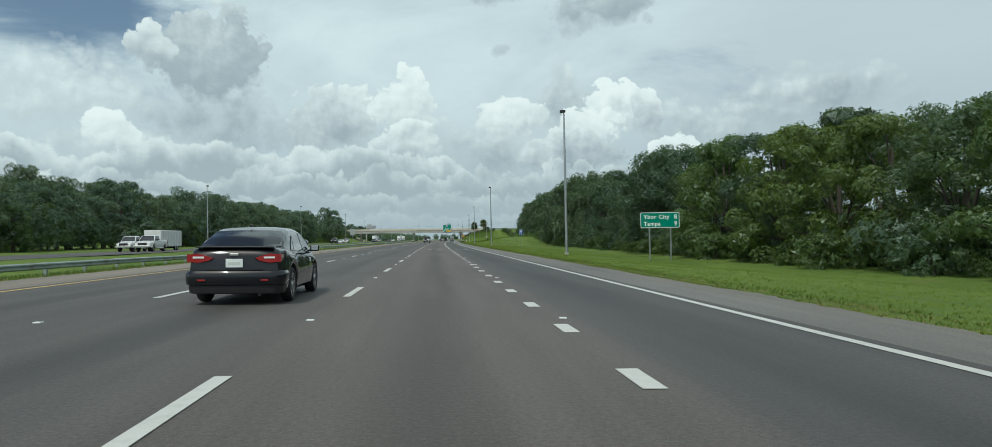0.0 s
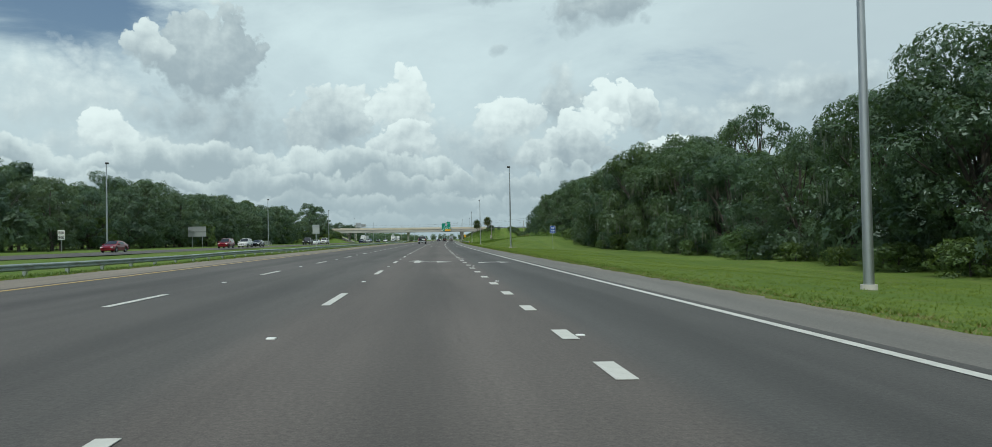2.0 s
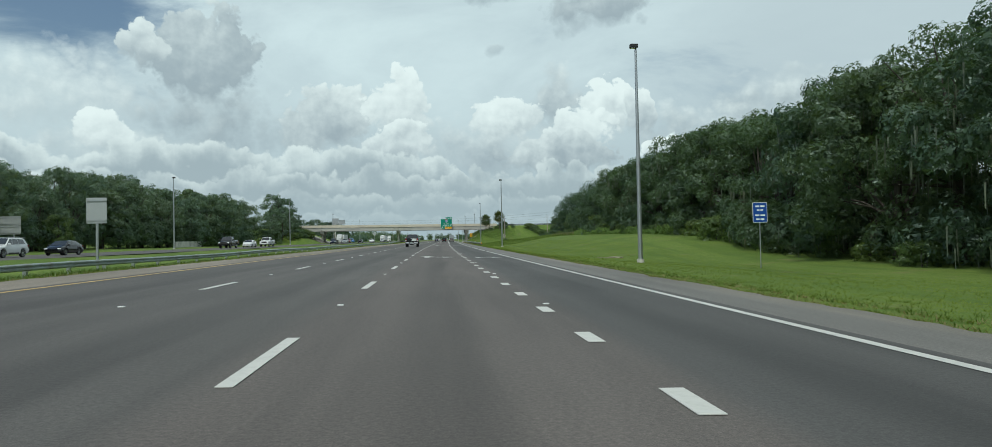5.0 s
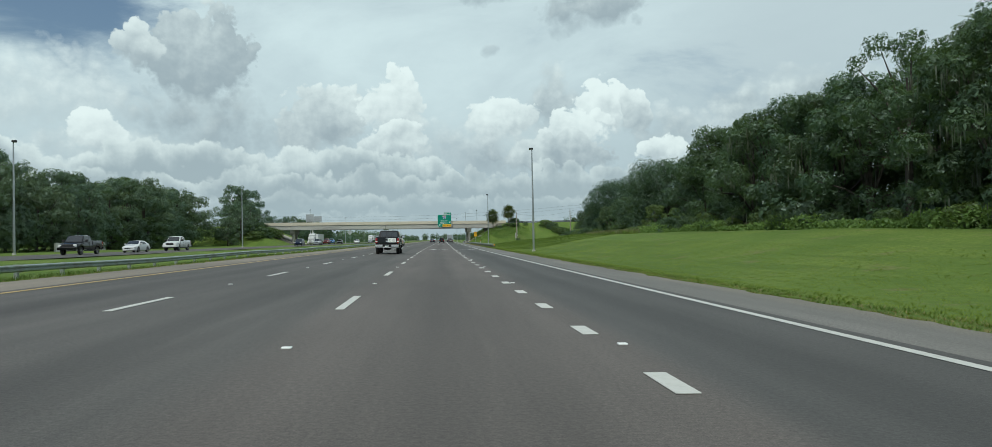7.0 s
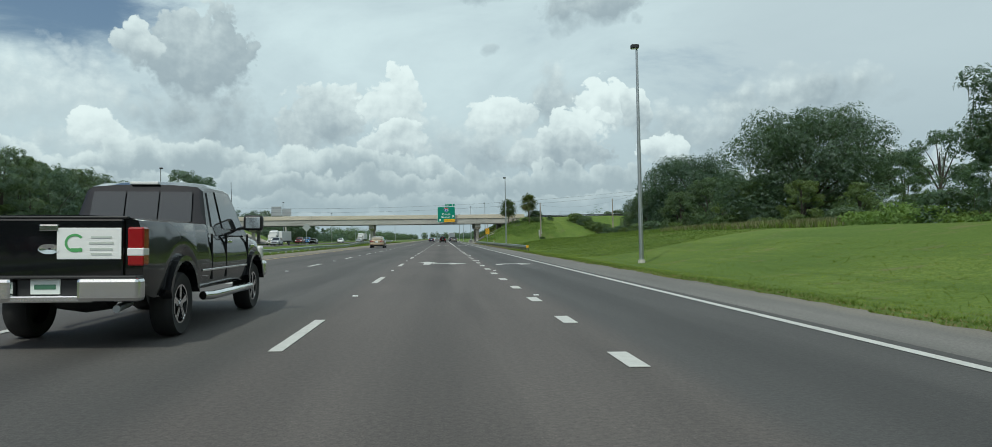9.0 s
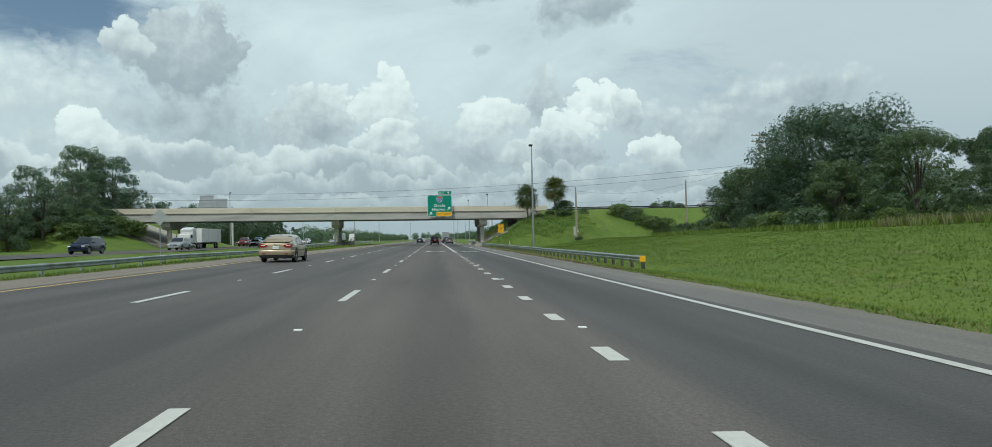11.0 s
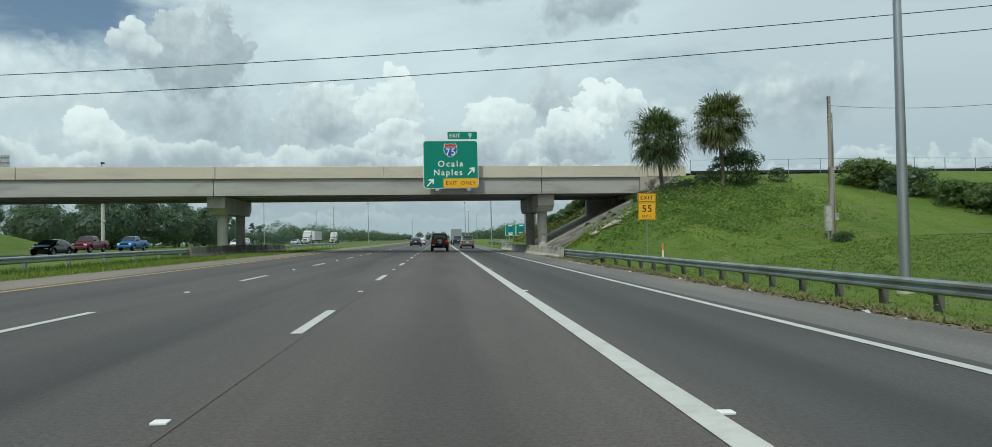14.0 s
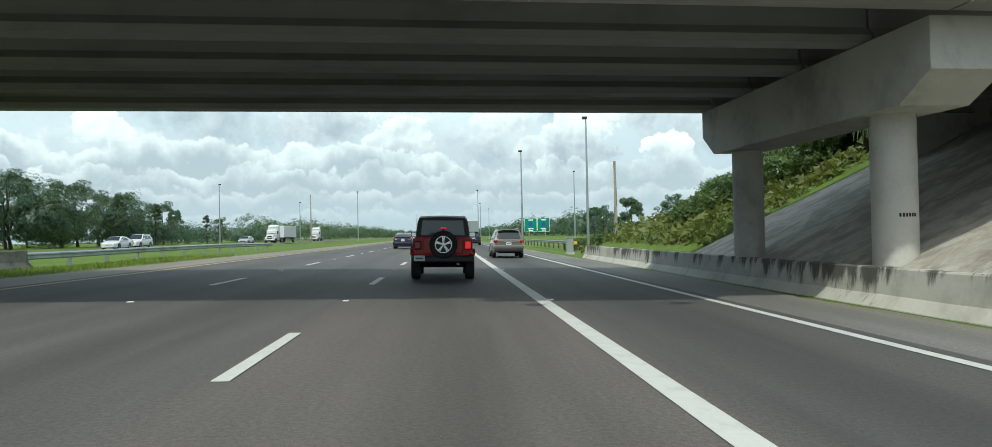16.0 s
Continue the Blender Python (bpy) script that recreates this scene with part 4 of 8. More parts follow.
slope_paving("slope_paving_right", 10.2, 22.0, 433.0, 451.0, 8.3)
slope_paving("slope_paving_left", -46.6, -60.5, 431.0, 456.0, 4.0)

# concrete barrier beside the bridge columns
def mouldy_concrete():
    """Pale concrete with black mould that runs down in streaks from the top edge."""
    m = material("mouldy_barrier_concrete", (0.46, 0.44, 0.39), 0.88, var=0.12, scale=0.7, fine=14, bump=0.3, dirt=(0.24, 0.22, 0.18), dirt_amount=0.6, dirt_scale=0.8)
    tree = m.node_tree
    bsdf = tree.nodes["Principled BSDF"]
    tc = tree.nodes.new("ShaderNodeTexCoord")
    sp = tree.nodes.new("ShaderNodeSeparateXYZ")
    tree.links.new(tc.outputs["Object"], sp.inputs[0])
    mp = tree.nodes.new("ShaderNodeMapping")
    mp.inputs["Scale"].default_value = (1.0, 1.0, 0.22)
    tree.links.new(tc.outputs["Object"], mp.inputs[0])
    runs = noise_tex(tree, mp.outputs[0], 1.9, 7.0, 0.68, 0.2)
    patch = noise_tex(tree, tc.outputs["Object"], 0.28, 3.0)
    reach = math_node(tree, "MULTIPLY_ADD", sp.outputs[2], 0.40, math_node(tree, "MULTIPLY_ADD", patch.outputs["Fac"], 0.7, runs.outputs["Fac"]))
    col = mix_color(tree, math_node(tree, "MULTIPLY", smooth(tree, reach, 0.94, 1.08), 0.9), bsdf.inputs["Base Color"].links[0].from_socket, (0.045, 0.043, 0.037))
    tree.links.new(col, bsdf.inputs["Base Color"])
    return m


M_MOULDY = mouldy_concrete()


def barrier(name, s0, s1, d, side, label, h=0.82, mat=M_DARKSTAIN, piece=6.1):
    """Cast segments end to end; side 1: the traffic is to its left."""
    ob = thing(name, Matrix(), label, "barrier", kind="structure")
    prof = [(0.0, -0.1), (-0.26 * side, -0.1), (-0.26 * side, 0.06), (-0.09 * side, 0.27), (-0.035 * side, h - 0.03), (-0.01 * side, h), (0.14 * side, h), (0.16 * side, h - 0.03), (0.16 * side, -0.1)]
    n = max(1, round((s1 - s0) / piece))
    step = (s1 - s0) / n
    for k in range(n):
        g, rows_ = Geo(), []
        for s in np.linspace(s0 + k * step + 0.008, s0 + (k + 1) * step - 0.008, 7):
            base = -CROSSFALL * d - 0.10 if side > 0 else float(ground_z(s, d)) + 0.05
            rows_.append([along(s, d + x, base + z + 0.006 * math.sin(s * 2.1 + k)) for x, z in prof + prof[:1]])
        g.sheet(rows_)
        m = len(prof) + 1
        g.f += [tuple(range(len(prof))), tuple((len(rows_) - 1) * m + q for q in range(len(prof)))]
        g.obj("barrier_segment", mat, ob)
    return ob


barrier("barrier_right", 419.8, 465.6, 9.75, 1, "low pale concrete barrier streaked with black mould", 0.76, M_MOULDY)
barrier("barrier_left", 425.0, 456.0, -15.6, -1, "low dark-stained concrete barrier in the median", 0.75)

# ---------- rails ----------
W_PROF = [(0.0, 0.156), (0.03, 0.125), (0.08, 0.105), (0.08, 0.055), (0.02, 0.015), (0.02, -0.015), (0.08, -0.055), (0.08, -0.105), (0.03, -0.125), (0.0, -0.156)]


def guardrail(s0, s1, d, side, label, post_step, wood, top=0.70, zfun=None, end_flare=0.0):
    """A W-beam on posts; side -1: the traffic is to its left."""
    rail = thing("guardrail", Matrix(), label, "guardrail")
    z_at = zfun or (lambda s, dd: float(ground_z(s, dd)))
    d_at = d if callable(d) else (lambda s: d)
    ss = np.linspace(s0, s1, max(2, int((s1 - s0) / 3.81) + 1))
    prof = [(x * -side, z) for x, z in W_PROF]
    prof = prof + [(x + 0.006 * side, z) for x, z in prof[::-1]]
    rows_ = []
    for s in ss:
        dd = d_at(s) + end_flare * max(0.0, 1 - (s - s0) / 12) ** 2 * -side
        zc = z_at(s, dd) + top - 0.156
        rows_.append([along(s, dd + x * -1 * -1, zc + z) for x, z in prof + prof[:1]])
    g = Geo().sheet(rows_)
    g.obj("rail_beam", M_RAIL, rail, smooth_shade=True)
    post = None
    for s in np.arange(s0 + 0.3, s1, post_step):
        dd = d_at(s) + end_flare * max(0.0, 1 - (s - s0) / 12) ** 2 * -side
        m = spot(s, dd + side * 0.0, z_at(s, dd))
        if post is None:
            gp = Geo()
            gp.box((0.20 * side * 1.0, 0, top / 2 - 0.1), (0.16, 0.15, top + 0.2), 0.01)
            gp.box((0.075 * side, 0, top - 0.17), (0.11, 0.14, 0.34), 0.008)
            post = gp.obj("post", M_WOODPOST if wood else M_STEEL, rail)
            post.matrix_world = m
        else:
            o = new("post", post.data)
            o.parent = rail
            o.matrix_world = m
    return rail


rail_right = guardrail(331.0, 420.7, lambda s: float(np.interp(s, (325, 395, 409, 420.7), (12.2, 11.9, 11.4, 9.95))), 1, "grey galvanised W-beam guardrail on dark wooden posts", 1.905, True, end_flare=-0.2, zfun=lambda s, dd: 1.19 - 0.103 * (dd - 1.87) - 0.70)
# the rail deepens and its posts close up where it meets the concrete
thrie = []
for s in np.linspace(412.2, 420.7, 9):
    dd = float(np.interp(s, (395, 409, 420.7), (11.9, 11.4, 9.95)))
    zc = 1.19 - 0.103 * (dd - 1.87) - 0.156 - 0.205 * float(step01(s, 412.2, 414.5))
    thrie.append([along(s, dd - x, zc + z) for x, z in W_PROF + [(x - 0.006, z) for x, z in W_PROF[::-1]] + W_PROF[:1]])
Geo().sheet(thrie).obj("lower_beam", M_RAIL, rail_right, smooth_shade=True)
for s in (413.55, 415.3, 416.3, 417.3, 418.2, 419.1, 420.0):
    dd = float(np.interp(s, (395, 409, 420.7), (11.9, 11.4, 9.95)))
    ob = Geo().box((0.20, 0, 0.20), (0.16, 0.15, 0.95), 0.01).obj("post", M_WOODPOST, rail_right)
    ob.matrix_world = spot(s, dd, 1.19 - 0.103 * (dd - 1.87) - 0.70)
guardrail(-60, 425.3, -15.8, -1, "long grey galvanised W-beam guardrail along the median", 3.81, False)
guardrail(456.2, 500.0, -15.8, -1, "pale galvanised W-beam guardrail beyond the bridge", 3.81, False)
rail_exit = guardrail(493.0, 560.0, 13.9, 1, "grey W-beam guardrail with a yellow end plate", 3.81, True, zfun=lambda s, d: -0.28)
for rail, s, d, zz in ((rail_right, 330.9, 12.4, None), (rail_exit, 492.95, 13.9, -0.28)):
    z = float(ground_z(s, d)) if zz is None else zz
    g = Geo().box((0.02, 0, 0.54), (0.30, 0.10, 0.30), 0.02)
    ob = g.obj("end_plate", M_YELLOW, rail, "orange-yellow reflective end plate")
    ob.matrix_world = spot(s, d, z)


# ---------- lamps along the road ----------
def light_pole(s, d, base, height, label="tall grey galvanised steel street light pole", turn=0):
    ob = thing("street_lamp", spot(s, d, base, turn), label, "street lamp", "street lamps along the motorway")
    Geo().tube((0, 0, -0.2), (0, 0, 0.22), 0.24, 0.24, 16).obj("footing", M_CONCRETE, ob)
    Geo().path([(0, 0, 0.2), (0, 0, height * 0.5), (0, 0, height - 0.3)], [0.155, 0.12, 0.075], 14).obj("pole", M_STEEL, ob, smooth_shade=True)
    g = Geo().box((-0.12, 0, height - 0.06), (0.52, 0.40, 0.26), 0.05, Matrix.Rotation(radians(0), 4, "Y"))
    g.tube((0, 0, height - 0.45), (0, 0, height - 0.15), 0.06, 0.05, 10)
    g.obj("lamp_head", M_DARKMETAL, ob)
    Geo().box((-0.12, 0, height - 0.20), (0.40, 0.30, 0.03), 0.01).obj("lens", M_CLEARLAMP, ob)
    return ob


lamp = light_pole(71.5, 14.78, -0.62, 14.2)
for s, d in ((178.5, 15.0), (286.5, 14.8), (392.0, 15.0), (502.0, 16.9), (533.0, 13.0), (632.0, 10.6), (713.0, 14.9)):
    copy_thing(lamp, spot(s, d, float(ground_z(s, d))))
copy_thing(lamp, spot(-36.0, 14.6, float(ground_z(-36.0, 14.6))))
for s in (67.0, 173.5, 281.0, 372.0, 495.0, 604.0, 700.0):
    d = -50.6 if s < 360 else (-47.2 if s < 400 else -52.4)
    copy_thing(lamp, spot(s, d, float(ground_z(s, d)), 180))
for s, d in ((640.0, -24.0), (579.0, 28.9), (780.0, 22.0), (900.0, -18.0)):
    copy_thing(lamp, spot(s, d, float(ground_z(s, d)), 90))


# ---------- signs ----------
def plate(parent, name, mat, x0, x1, z0, z1, y, r=0.08, thick=0.006, label=""):
    return Geo().prism(rounded(x0, x1, z0, z1, r), y - thick, y).obj(name, mat, parent, label)


def bars(parent, mat, x0, x1, z, h, y, widths, name="line_bar"):
    """Plain bars in place of writing that cannot be read."""
    x = x0
    for wdt, gap in widths:
        k = (x1 - x0)
        Geo().box((x + wdt * k / 2, y, z), (wdt * k, 0.004, h)).obj(name, mat, parent)
        x += (wdt + gap) * k


def post_sign(parent, xs, top, r=0.05, base=-0.3, y=0.06, square=True):
    for x in xs:
        g = Geo()
        if square:
            g.box((x, y, (top + base) / 2), (2 * r, 2 * r, top - base), 0.008)
        else:
            g.tube((x, y, base), (x, y, top), r, r, 12)
        g.obj("post", M_STEEL, parent)


def arrow_shape(cx, cz, size, ang):
    pts = [(-0.5, -0.065), (0.16, -0.065), (-0.02, -0.30), (0.16, -0.30), (0.5, 0.0), (0.16, 0.30), (-0.02, 0.30), (0.16, 0.065), (-0.5, 0.065)]
    c, s = math.cos(radians(ang)), math.sin(radians(ang))
    return [(cx + size * (x * c - z * s), cz + size * (x * s + z * c)) for x, z in pts]


def ngon(parent, name, mat, pts, y, thick=0.004):
    bm = bmesh.new()
    vs = [bm.verts.new((x, y, z)) for x, z in pts]
    f = bm.faces.new(vs)
    f.normal_update()
    ext = bmesh.ops.extrude_face_region(bm, geom=[f])
    bmesh.ops.translate(bm, vec=(0, -thick, 0), verts=[v for v in ext["geom"] if isinstance(v, bmesh.types.BMVert)])
    bmesh.ops.triangulate(bm, faces=bm.faces[:])
    bmesh.ops.recalc_face_normals(bm, faces=bm.faces[:])
    me = bpy.data.meshes.new(name)
    bm.to_mesh(me)
    bm.free()
    me.materials.append(mat)
    ob = new(name, me)
    ob.parent = parent
    return ob


def overhead_sign():
    ob = thing("exit_guide_sign", spot(434.3, -0.26, -0.2, SKEW), "large green exit sign with white lettering mounted on the bridge", "road sign")
    x0, x1, z0, z1 = 0.78, 5.44, 5.64, 9.70
    back = plate(ob, "panel", M_SIGNWHITE, x0, x1, z0, z1, 0.06, 0.28, 0.05, "green panel with a white border")
    plate(back, "green_sheet", M_GREEN, x0 + 0.05, x1 - 0.05, z0 + 0.05, z1 - 0.05, 0.006, 0.24)
    tab = plate(ob, "exit_tab", M_SIGNWHITE, 2.84, 5.42, 9.78, 10.48, 0.06, 0.10, 0.05, "small green exit number panel")
    plate(tab, "green_sheet", M_GREEN, 2.88, 5.38, 9.82, 10.44, 0.006, 0.07)
    lettering("EXIT", 0.30, M_SIGNWHITE, tab, 3.48, -0.006, 10.12, squeeze=0.95, weight=0.004)
    lettering("9", 0.42, M_SIGNWHITE, tab, 4.78, -0.006, 10.13, weight=0.005)
    yel = plate(ob, "exit_only_panel", M_YELLOW, 2.46, 5.39, 5.69, 6.48, 0.0, 0.12, 0.012, "yellow panel with black lettering")
    lettering("EXIT  ONLY", 0.31, M_BLACKINK, yel, 3.93, -0.016, 6.09, spacing=1.08)
    lettering("Ocala", 0.49, M_SIGNWHITE, back, 3.08, -0.006, 7.74, spacing=1.34, weight=0.009)
    lettering("Naples", 0.49, M_SIGNWHITE, back, 2.86, -0.006, 7.00, spacing=1.27, weight=0.009)
    ngon(back, "arrow", M_SIGNWHITE, arrow_shape(1.38, 6.16, 0.86, 47), -0.002)
    ngon(back, "arrow", M_SIGNWHITE, arrow_shape(4.84, 7.10, 0.86, 47), -0.002)
    cx, cz, w = 3.1, 8.86, 0.58

    def shield(k, lo=-2, hi=2):
        half = [(0.0, 1.0), (0.42, 0.90), (0.80, 1.0), (0.98, 0.50), (1.0, 0.1), (0.86, -0.38), (0.5, -0.75), (0.0, -1.02)]
        pts = half + [(-x, z) for x, z in half[-2:0:-1]]
        return [(cx + x * w * k, cz + z * w * 1.02 * k) for x, z in pts]

    sh = ngon(ob, "route_shield", M_SIGNWHITE, shield(1.0), 0.002, 0.006)
    ngon(sh, "shield_blue", M_SHIELD, shield(0.93), -0.006)
    top = [(cx + x * w * 0.93, cz + z * w * 0.95) for x, z in ((-0.97, 0.50), (0.97, 0.50), (0.80, 1.0), (0.42, 0.90), (0, 1.0), (-0.42, 0.90), (-0.80, 1.0))]
    ngon(sh, "shield_red", M_SIGNRED, top, -0.012)
    bar = [(cx - 0.92 * w, cz + 0.45 * w), (cx + 0.92 * w, cz + 0.45 * w), (cx + 0.91 * w, cz + 0.52 * w), (cx - 0.91 * w, cz + 0.52 * w)]
    ngon(sh, "shield_band", M_SIGNWHITE, bar, -0.017)
    lettering("75", 0.56, M_SIGNWHITE, sh, cx, -0.018, cz - 0.12, weight=0.006)
    for x in (1.9, 4.55):
        Geo().box((x, 0.9, 6.4), (0.12, 1.7, 0.12), 0.01).obj("bracket", M_STEEL, ob)
        Geo().box((x, 0.5, 9.0), (0.14, 0.10, 1.0)).add([], []).obj("upright", M_STEEL, ob)
        Geo().box((x, 0.14, 7.4), (0.12, 0.12, 3.4), 0.01).obj("upright", M_STEEL, ob)
        g = Geo().box((x, -0.62, 5.44), (0.36, 0.28, 0.24), 0.04)
        g.tube((x - 0.1, -0.6, 5.42), (x - 0.18, -0.1, 5.66), 0.02, 0.02, 8)
        g.tube((x, -0.55, 5.45), (x, 0.1, 5.62), 0.025, 0.025, 8)
        g.obj("sign_lamp", M_STEEL, ob, "small grey floodlight under the panel")
    return ob


overhead_sign()


def distance_sign():
    z = float(ground_z(61.4, 21.0))
    ob = thing("distance_sign", spot(61.4, 21.05, 0), "green distance sign with white lettering on two steel posts", "road sign")
    x0, x1, z0, z1 = -1.70, 1.70, 1.78, 3.10
    back = plate(ob, "panel", M_SIGNWHITE, x0, x1, z0, z1, 0.0, 0.10, 0.01)
    plate(back, "green_sheet", M_GREEN, x0 + 0.05, x1 - 0.05, z0 + 0.05, z1 - 0.05, -0.01, 0.08)
    lettering("Ybor City", 0.33, M_SIGNWHITE, back, -1.42, -0.018, 2.72, align="LEFT", spacing=1.16, weight=0.010)
    lettering("Tampa", 0.33, M_SIGNWHITE, back, -1.42, -0.018, 2.14, align="LEFT", spacing=1.16, weight=0.010)
    lettering("8", 0.36, M_SIGNWHITE, back, 1.36, -0.018, 2.72, weight=0.010)
    lettering("9", 0.36, M_SIGNWHITE, back, 1.36, -0.018, 2.14, weight=0.010)
    post_sign(ob, (-0.92, 0.92), 3.0, 0.055, z - 0.2)


distance_sign()


def blue_sign():
    z = float(ground_z(176.2, 22.0))
    ob = thing("blue_information_sign", spot(176.2, 22.05, 0), "small blue motorist information sign on a thin post", "road sign")
    back = plate(ob, "panel", M_SIGNWHITE, -0.47, 0.47, 1.84, 3.10, 0.0, 0.06, 0.008)
    plate(back, "blue_sheet", M_BLUE, -0.44, 0.44, 1.87, 3.07, -0.008, 0.05)
    for zz, a in ((2.86, 0.30), (2.62, 0.20), (2.30, 0.32), (2.05, 0.26)):
        bars(back, M_SIGNWHITE, -a, a, zz, 0.10, -0.018, ((0.42, 0.12), (0.46, 0)))
    post_sign(ob, (0.0,), 2.9, 0.035, z - 0.2, square=False)


blue_sign()


def exit_speed_sign():
    z = float(ground_z(407.7, 12.05))
    ob = thing("exit_speed_sign", spot(407.7, 12.06, 0), "yellow advisory exit speed sign on a steel post", "road sign")
    a = plate(ob, "upper_panel", M_YELLOW, -0.45, 0.45, 2.80, 3.24, 0.0, 0.05, 0.008)
    b = plate(ob, "lower_panel", M_YELLOW, -0.45, 0.45, 1.92, 2.78, 0.0, 0.05, 0.008)
    for p, z0, z1 in ((a, 2.80, 3.24), (b, 1.92, 2.78)):
        for zz in (z0 + 0.03, z1 - 0.03):
            Geo().box((0, -0.011, zz), (0.80, 0.004, 0.018)).obj("border", M_BLACKINK, p)
        for xx in (-0.42, 0.42):
            Geo().box((xx, -0.011, (z0 + z1) / 2), (0.018, 0.004, z1 - z0 - 0.10)).obj("border", M_BLACKINK, p)
    lettering("EXIT", 0.19, M_BLACKINK, a, 0, -0.012, 3.02, weight=0.001, spacing=1.2)
    lettering("55", 0.33, M_BLACKINK, b, 0, -0.012, 2.48, weight=0.004, spacing=1.15)
    lettering("M.P.H.", 0.12, M_BLACKINK, b, 0, -0.012, 2.10)
    post_sign(ob, (0.0,), 3.1, 0.03, z - 0.2, square=False)
    dl = thing("delineator_post", spot(410.6, 13.7, float(ground_z(410.6, 13.7))), "slim white post with an orange top", "marker post")
    Geo().box((0, 0, 0.5), (0.09, 0.02, 1.1), 0.006).obj("post", M_SIGNWHITE, dl)
    Geo().box((0, -0.014, 0.88), (0.085, 0.008, 0.3)).obj("reflector", material("orange_sheet", (0.8, 0.2, 0.03), 0.5), dl)


exit_speed_sign()


def back_sign(s, d, w, z0, z1, boards, posts, label, legend=False):
    z = float(ground_z(s, d))
    ob = thing("road_sign", spot(s, d, 0), label, "road sign")
    hh = (z1 - z0) / boards
    for k in range(boards):
        p = plate(ob, "panel", M_SIGNWHITE if legend else M_SIGNBACK, -w / 2, w / 2, z0 + k * hh + 0.02, z0 + (k + 1) * hh - 0.02, 0.0, 0.04, 0.01)
        if legend:
            for j in range(3):
                bars(p, M_BLACKINK, -w * 0.38, w * 0.38, z0 + k * hh + hh * (0.25 + 0.25 * j), hh * 0.12, -0.013, ((0.4, 0.1), (0.5, 0)))
        else:
            for zz in (z0 + k * hh + 0.2, z0 + (k + 1) * hh - 0.2):
                Geo().box((0, -0.035, zz), (w * 0.98, 0.04, 0.07)).obj("stiffener", M_STEEL, p)
    post_sign(ob, posts, z1 - 0.1, 0.06, z - 0.2)
    return ob


back_sign(236.3, -57.0, 4.3, 3.0, 5.5, 2, (-1.2, 1.2), "bare grey back of a wide two-board road sign on posts")
back_sign(176.4, -18.0, 1.15, 2.5, 4.05, 1, (0.0,), "bare grey back of a square road sign on a post")
back_sign(176.0, -58.9, 1.1, 2.3, 3.95, 2, (0.0,), "small white road sign with unreadable dark writing", True)
ds = thing("diamond_sign", spot(349.0, -18.0, 0), "bare grey back of a diamond road sign on a post", "road sign")
ngon(ds, "panel", M_SIGNBACK, [(0, 2.55), (0.62, 3.17), (0, 3.79), (-0.62, 3.17)], 0.0, 0.008)
post_sign(ds, (0.0,), 3.6, 0.035, float(ground_z(349.0, -18.0)) - 0.2, square=False)
bs = thing("sign_structure", spot(447.2, -43.5, 0), "grey backs of two sign panels above the bridge", "road sign")
for x0, x1, z1 in ((-1.9, 0.8, 10.9), (0.9, 3.5, 10.2)):
    p = plate(bs, "panel", M_SIGNBACK, x0, x1, 8.3, z1, 0.0, 0.04, 0.02)
    for k in range(4):
        Geo().box(((x0 + x1) / 2, -0.05, 8.5 + k * (z1 - 8.7) / 3), (x1 - x0, 0.05, 0.06)).obj("stiffener", M_STEEL, p)
post_sign(bs, (-1.5, 1.4), 9.9, 0.09, 6.5, y=-1.55)
fs = thing("guide_sign", spot(695.0, 35.0, 0), "two distant green guide panels side by side on posts", "road sign")
for x0, x1 in ((-4.7, -0.1), (0.1, 4.7)):
    p = plate(fs, "panel", M_SIGNWHITE, x0, x1, 1.9, 7.0, 0.0, 0.3, 0.02)
    plate(p, "green_sheet", M_GREEN, x0 + 0.12, x1 - 0.12, 2.02, 6.88, -0.025, 0.25)
    for zz, a in ((6.3, 0.35), (3.1, 0.4), (2.5, 0.3)):
        bars(p, M_SIGNWHITE, (x0 + x1) / 2 - a * 2.6, (x0 + x1) / 2 + a * 2.6, zz, 0.4, -0.04, ((1.0, 0),))
    Geo().prism(rounded((x0 + x1) / 2 - 0.65, (x0 + x1) / 2 + 0.65, 4.0, 5.5, 0.4), -0.046, -0.036).obj("route_shield", M_SHIELD, p)
post_sign(fs, (-3.0, 3.0), 6.5, 0.15, -0.6, y=0.2)


cab = thing("electric_cabinet", spot(478.0, 10.9, float(ground_z(478.0, 10.9))), "pale grey electric cabinet on the verge beyond the bridge", "cabinet")
Geo().box((0, 0, 0.06), (0.62, 0.42, 0.16), 0.01).obj("plinth", M_CONCRETE, cab)
Geo().box((0, 0, 0.66), (0.50, 0.32, 1.06), 0.02).obj("body", M_SIGNBACK, cab)
Geo().box((0, -0.168, 0.66), (0.42, 0.012, 0.92), 0.005).obj("door", M_SIGNBACK, cab)
Geo().box((0, 0, 1.21), (0.56, 0.38, 0.05), 0.015).obj("lid", M_STEEL, cab)

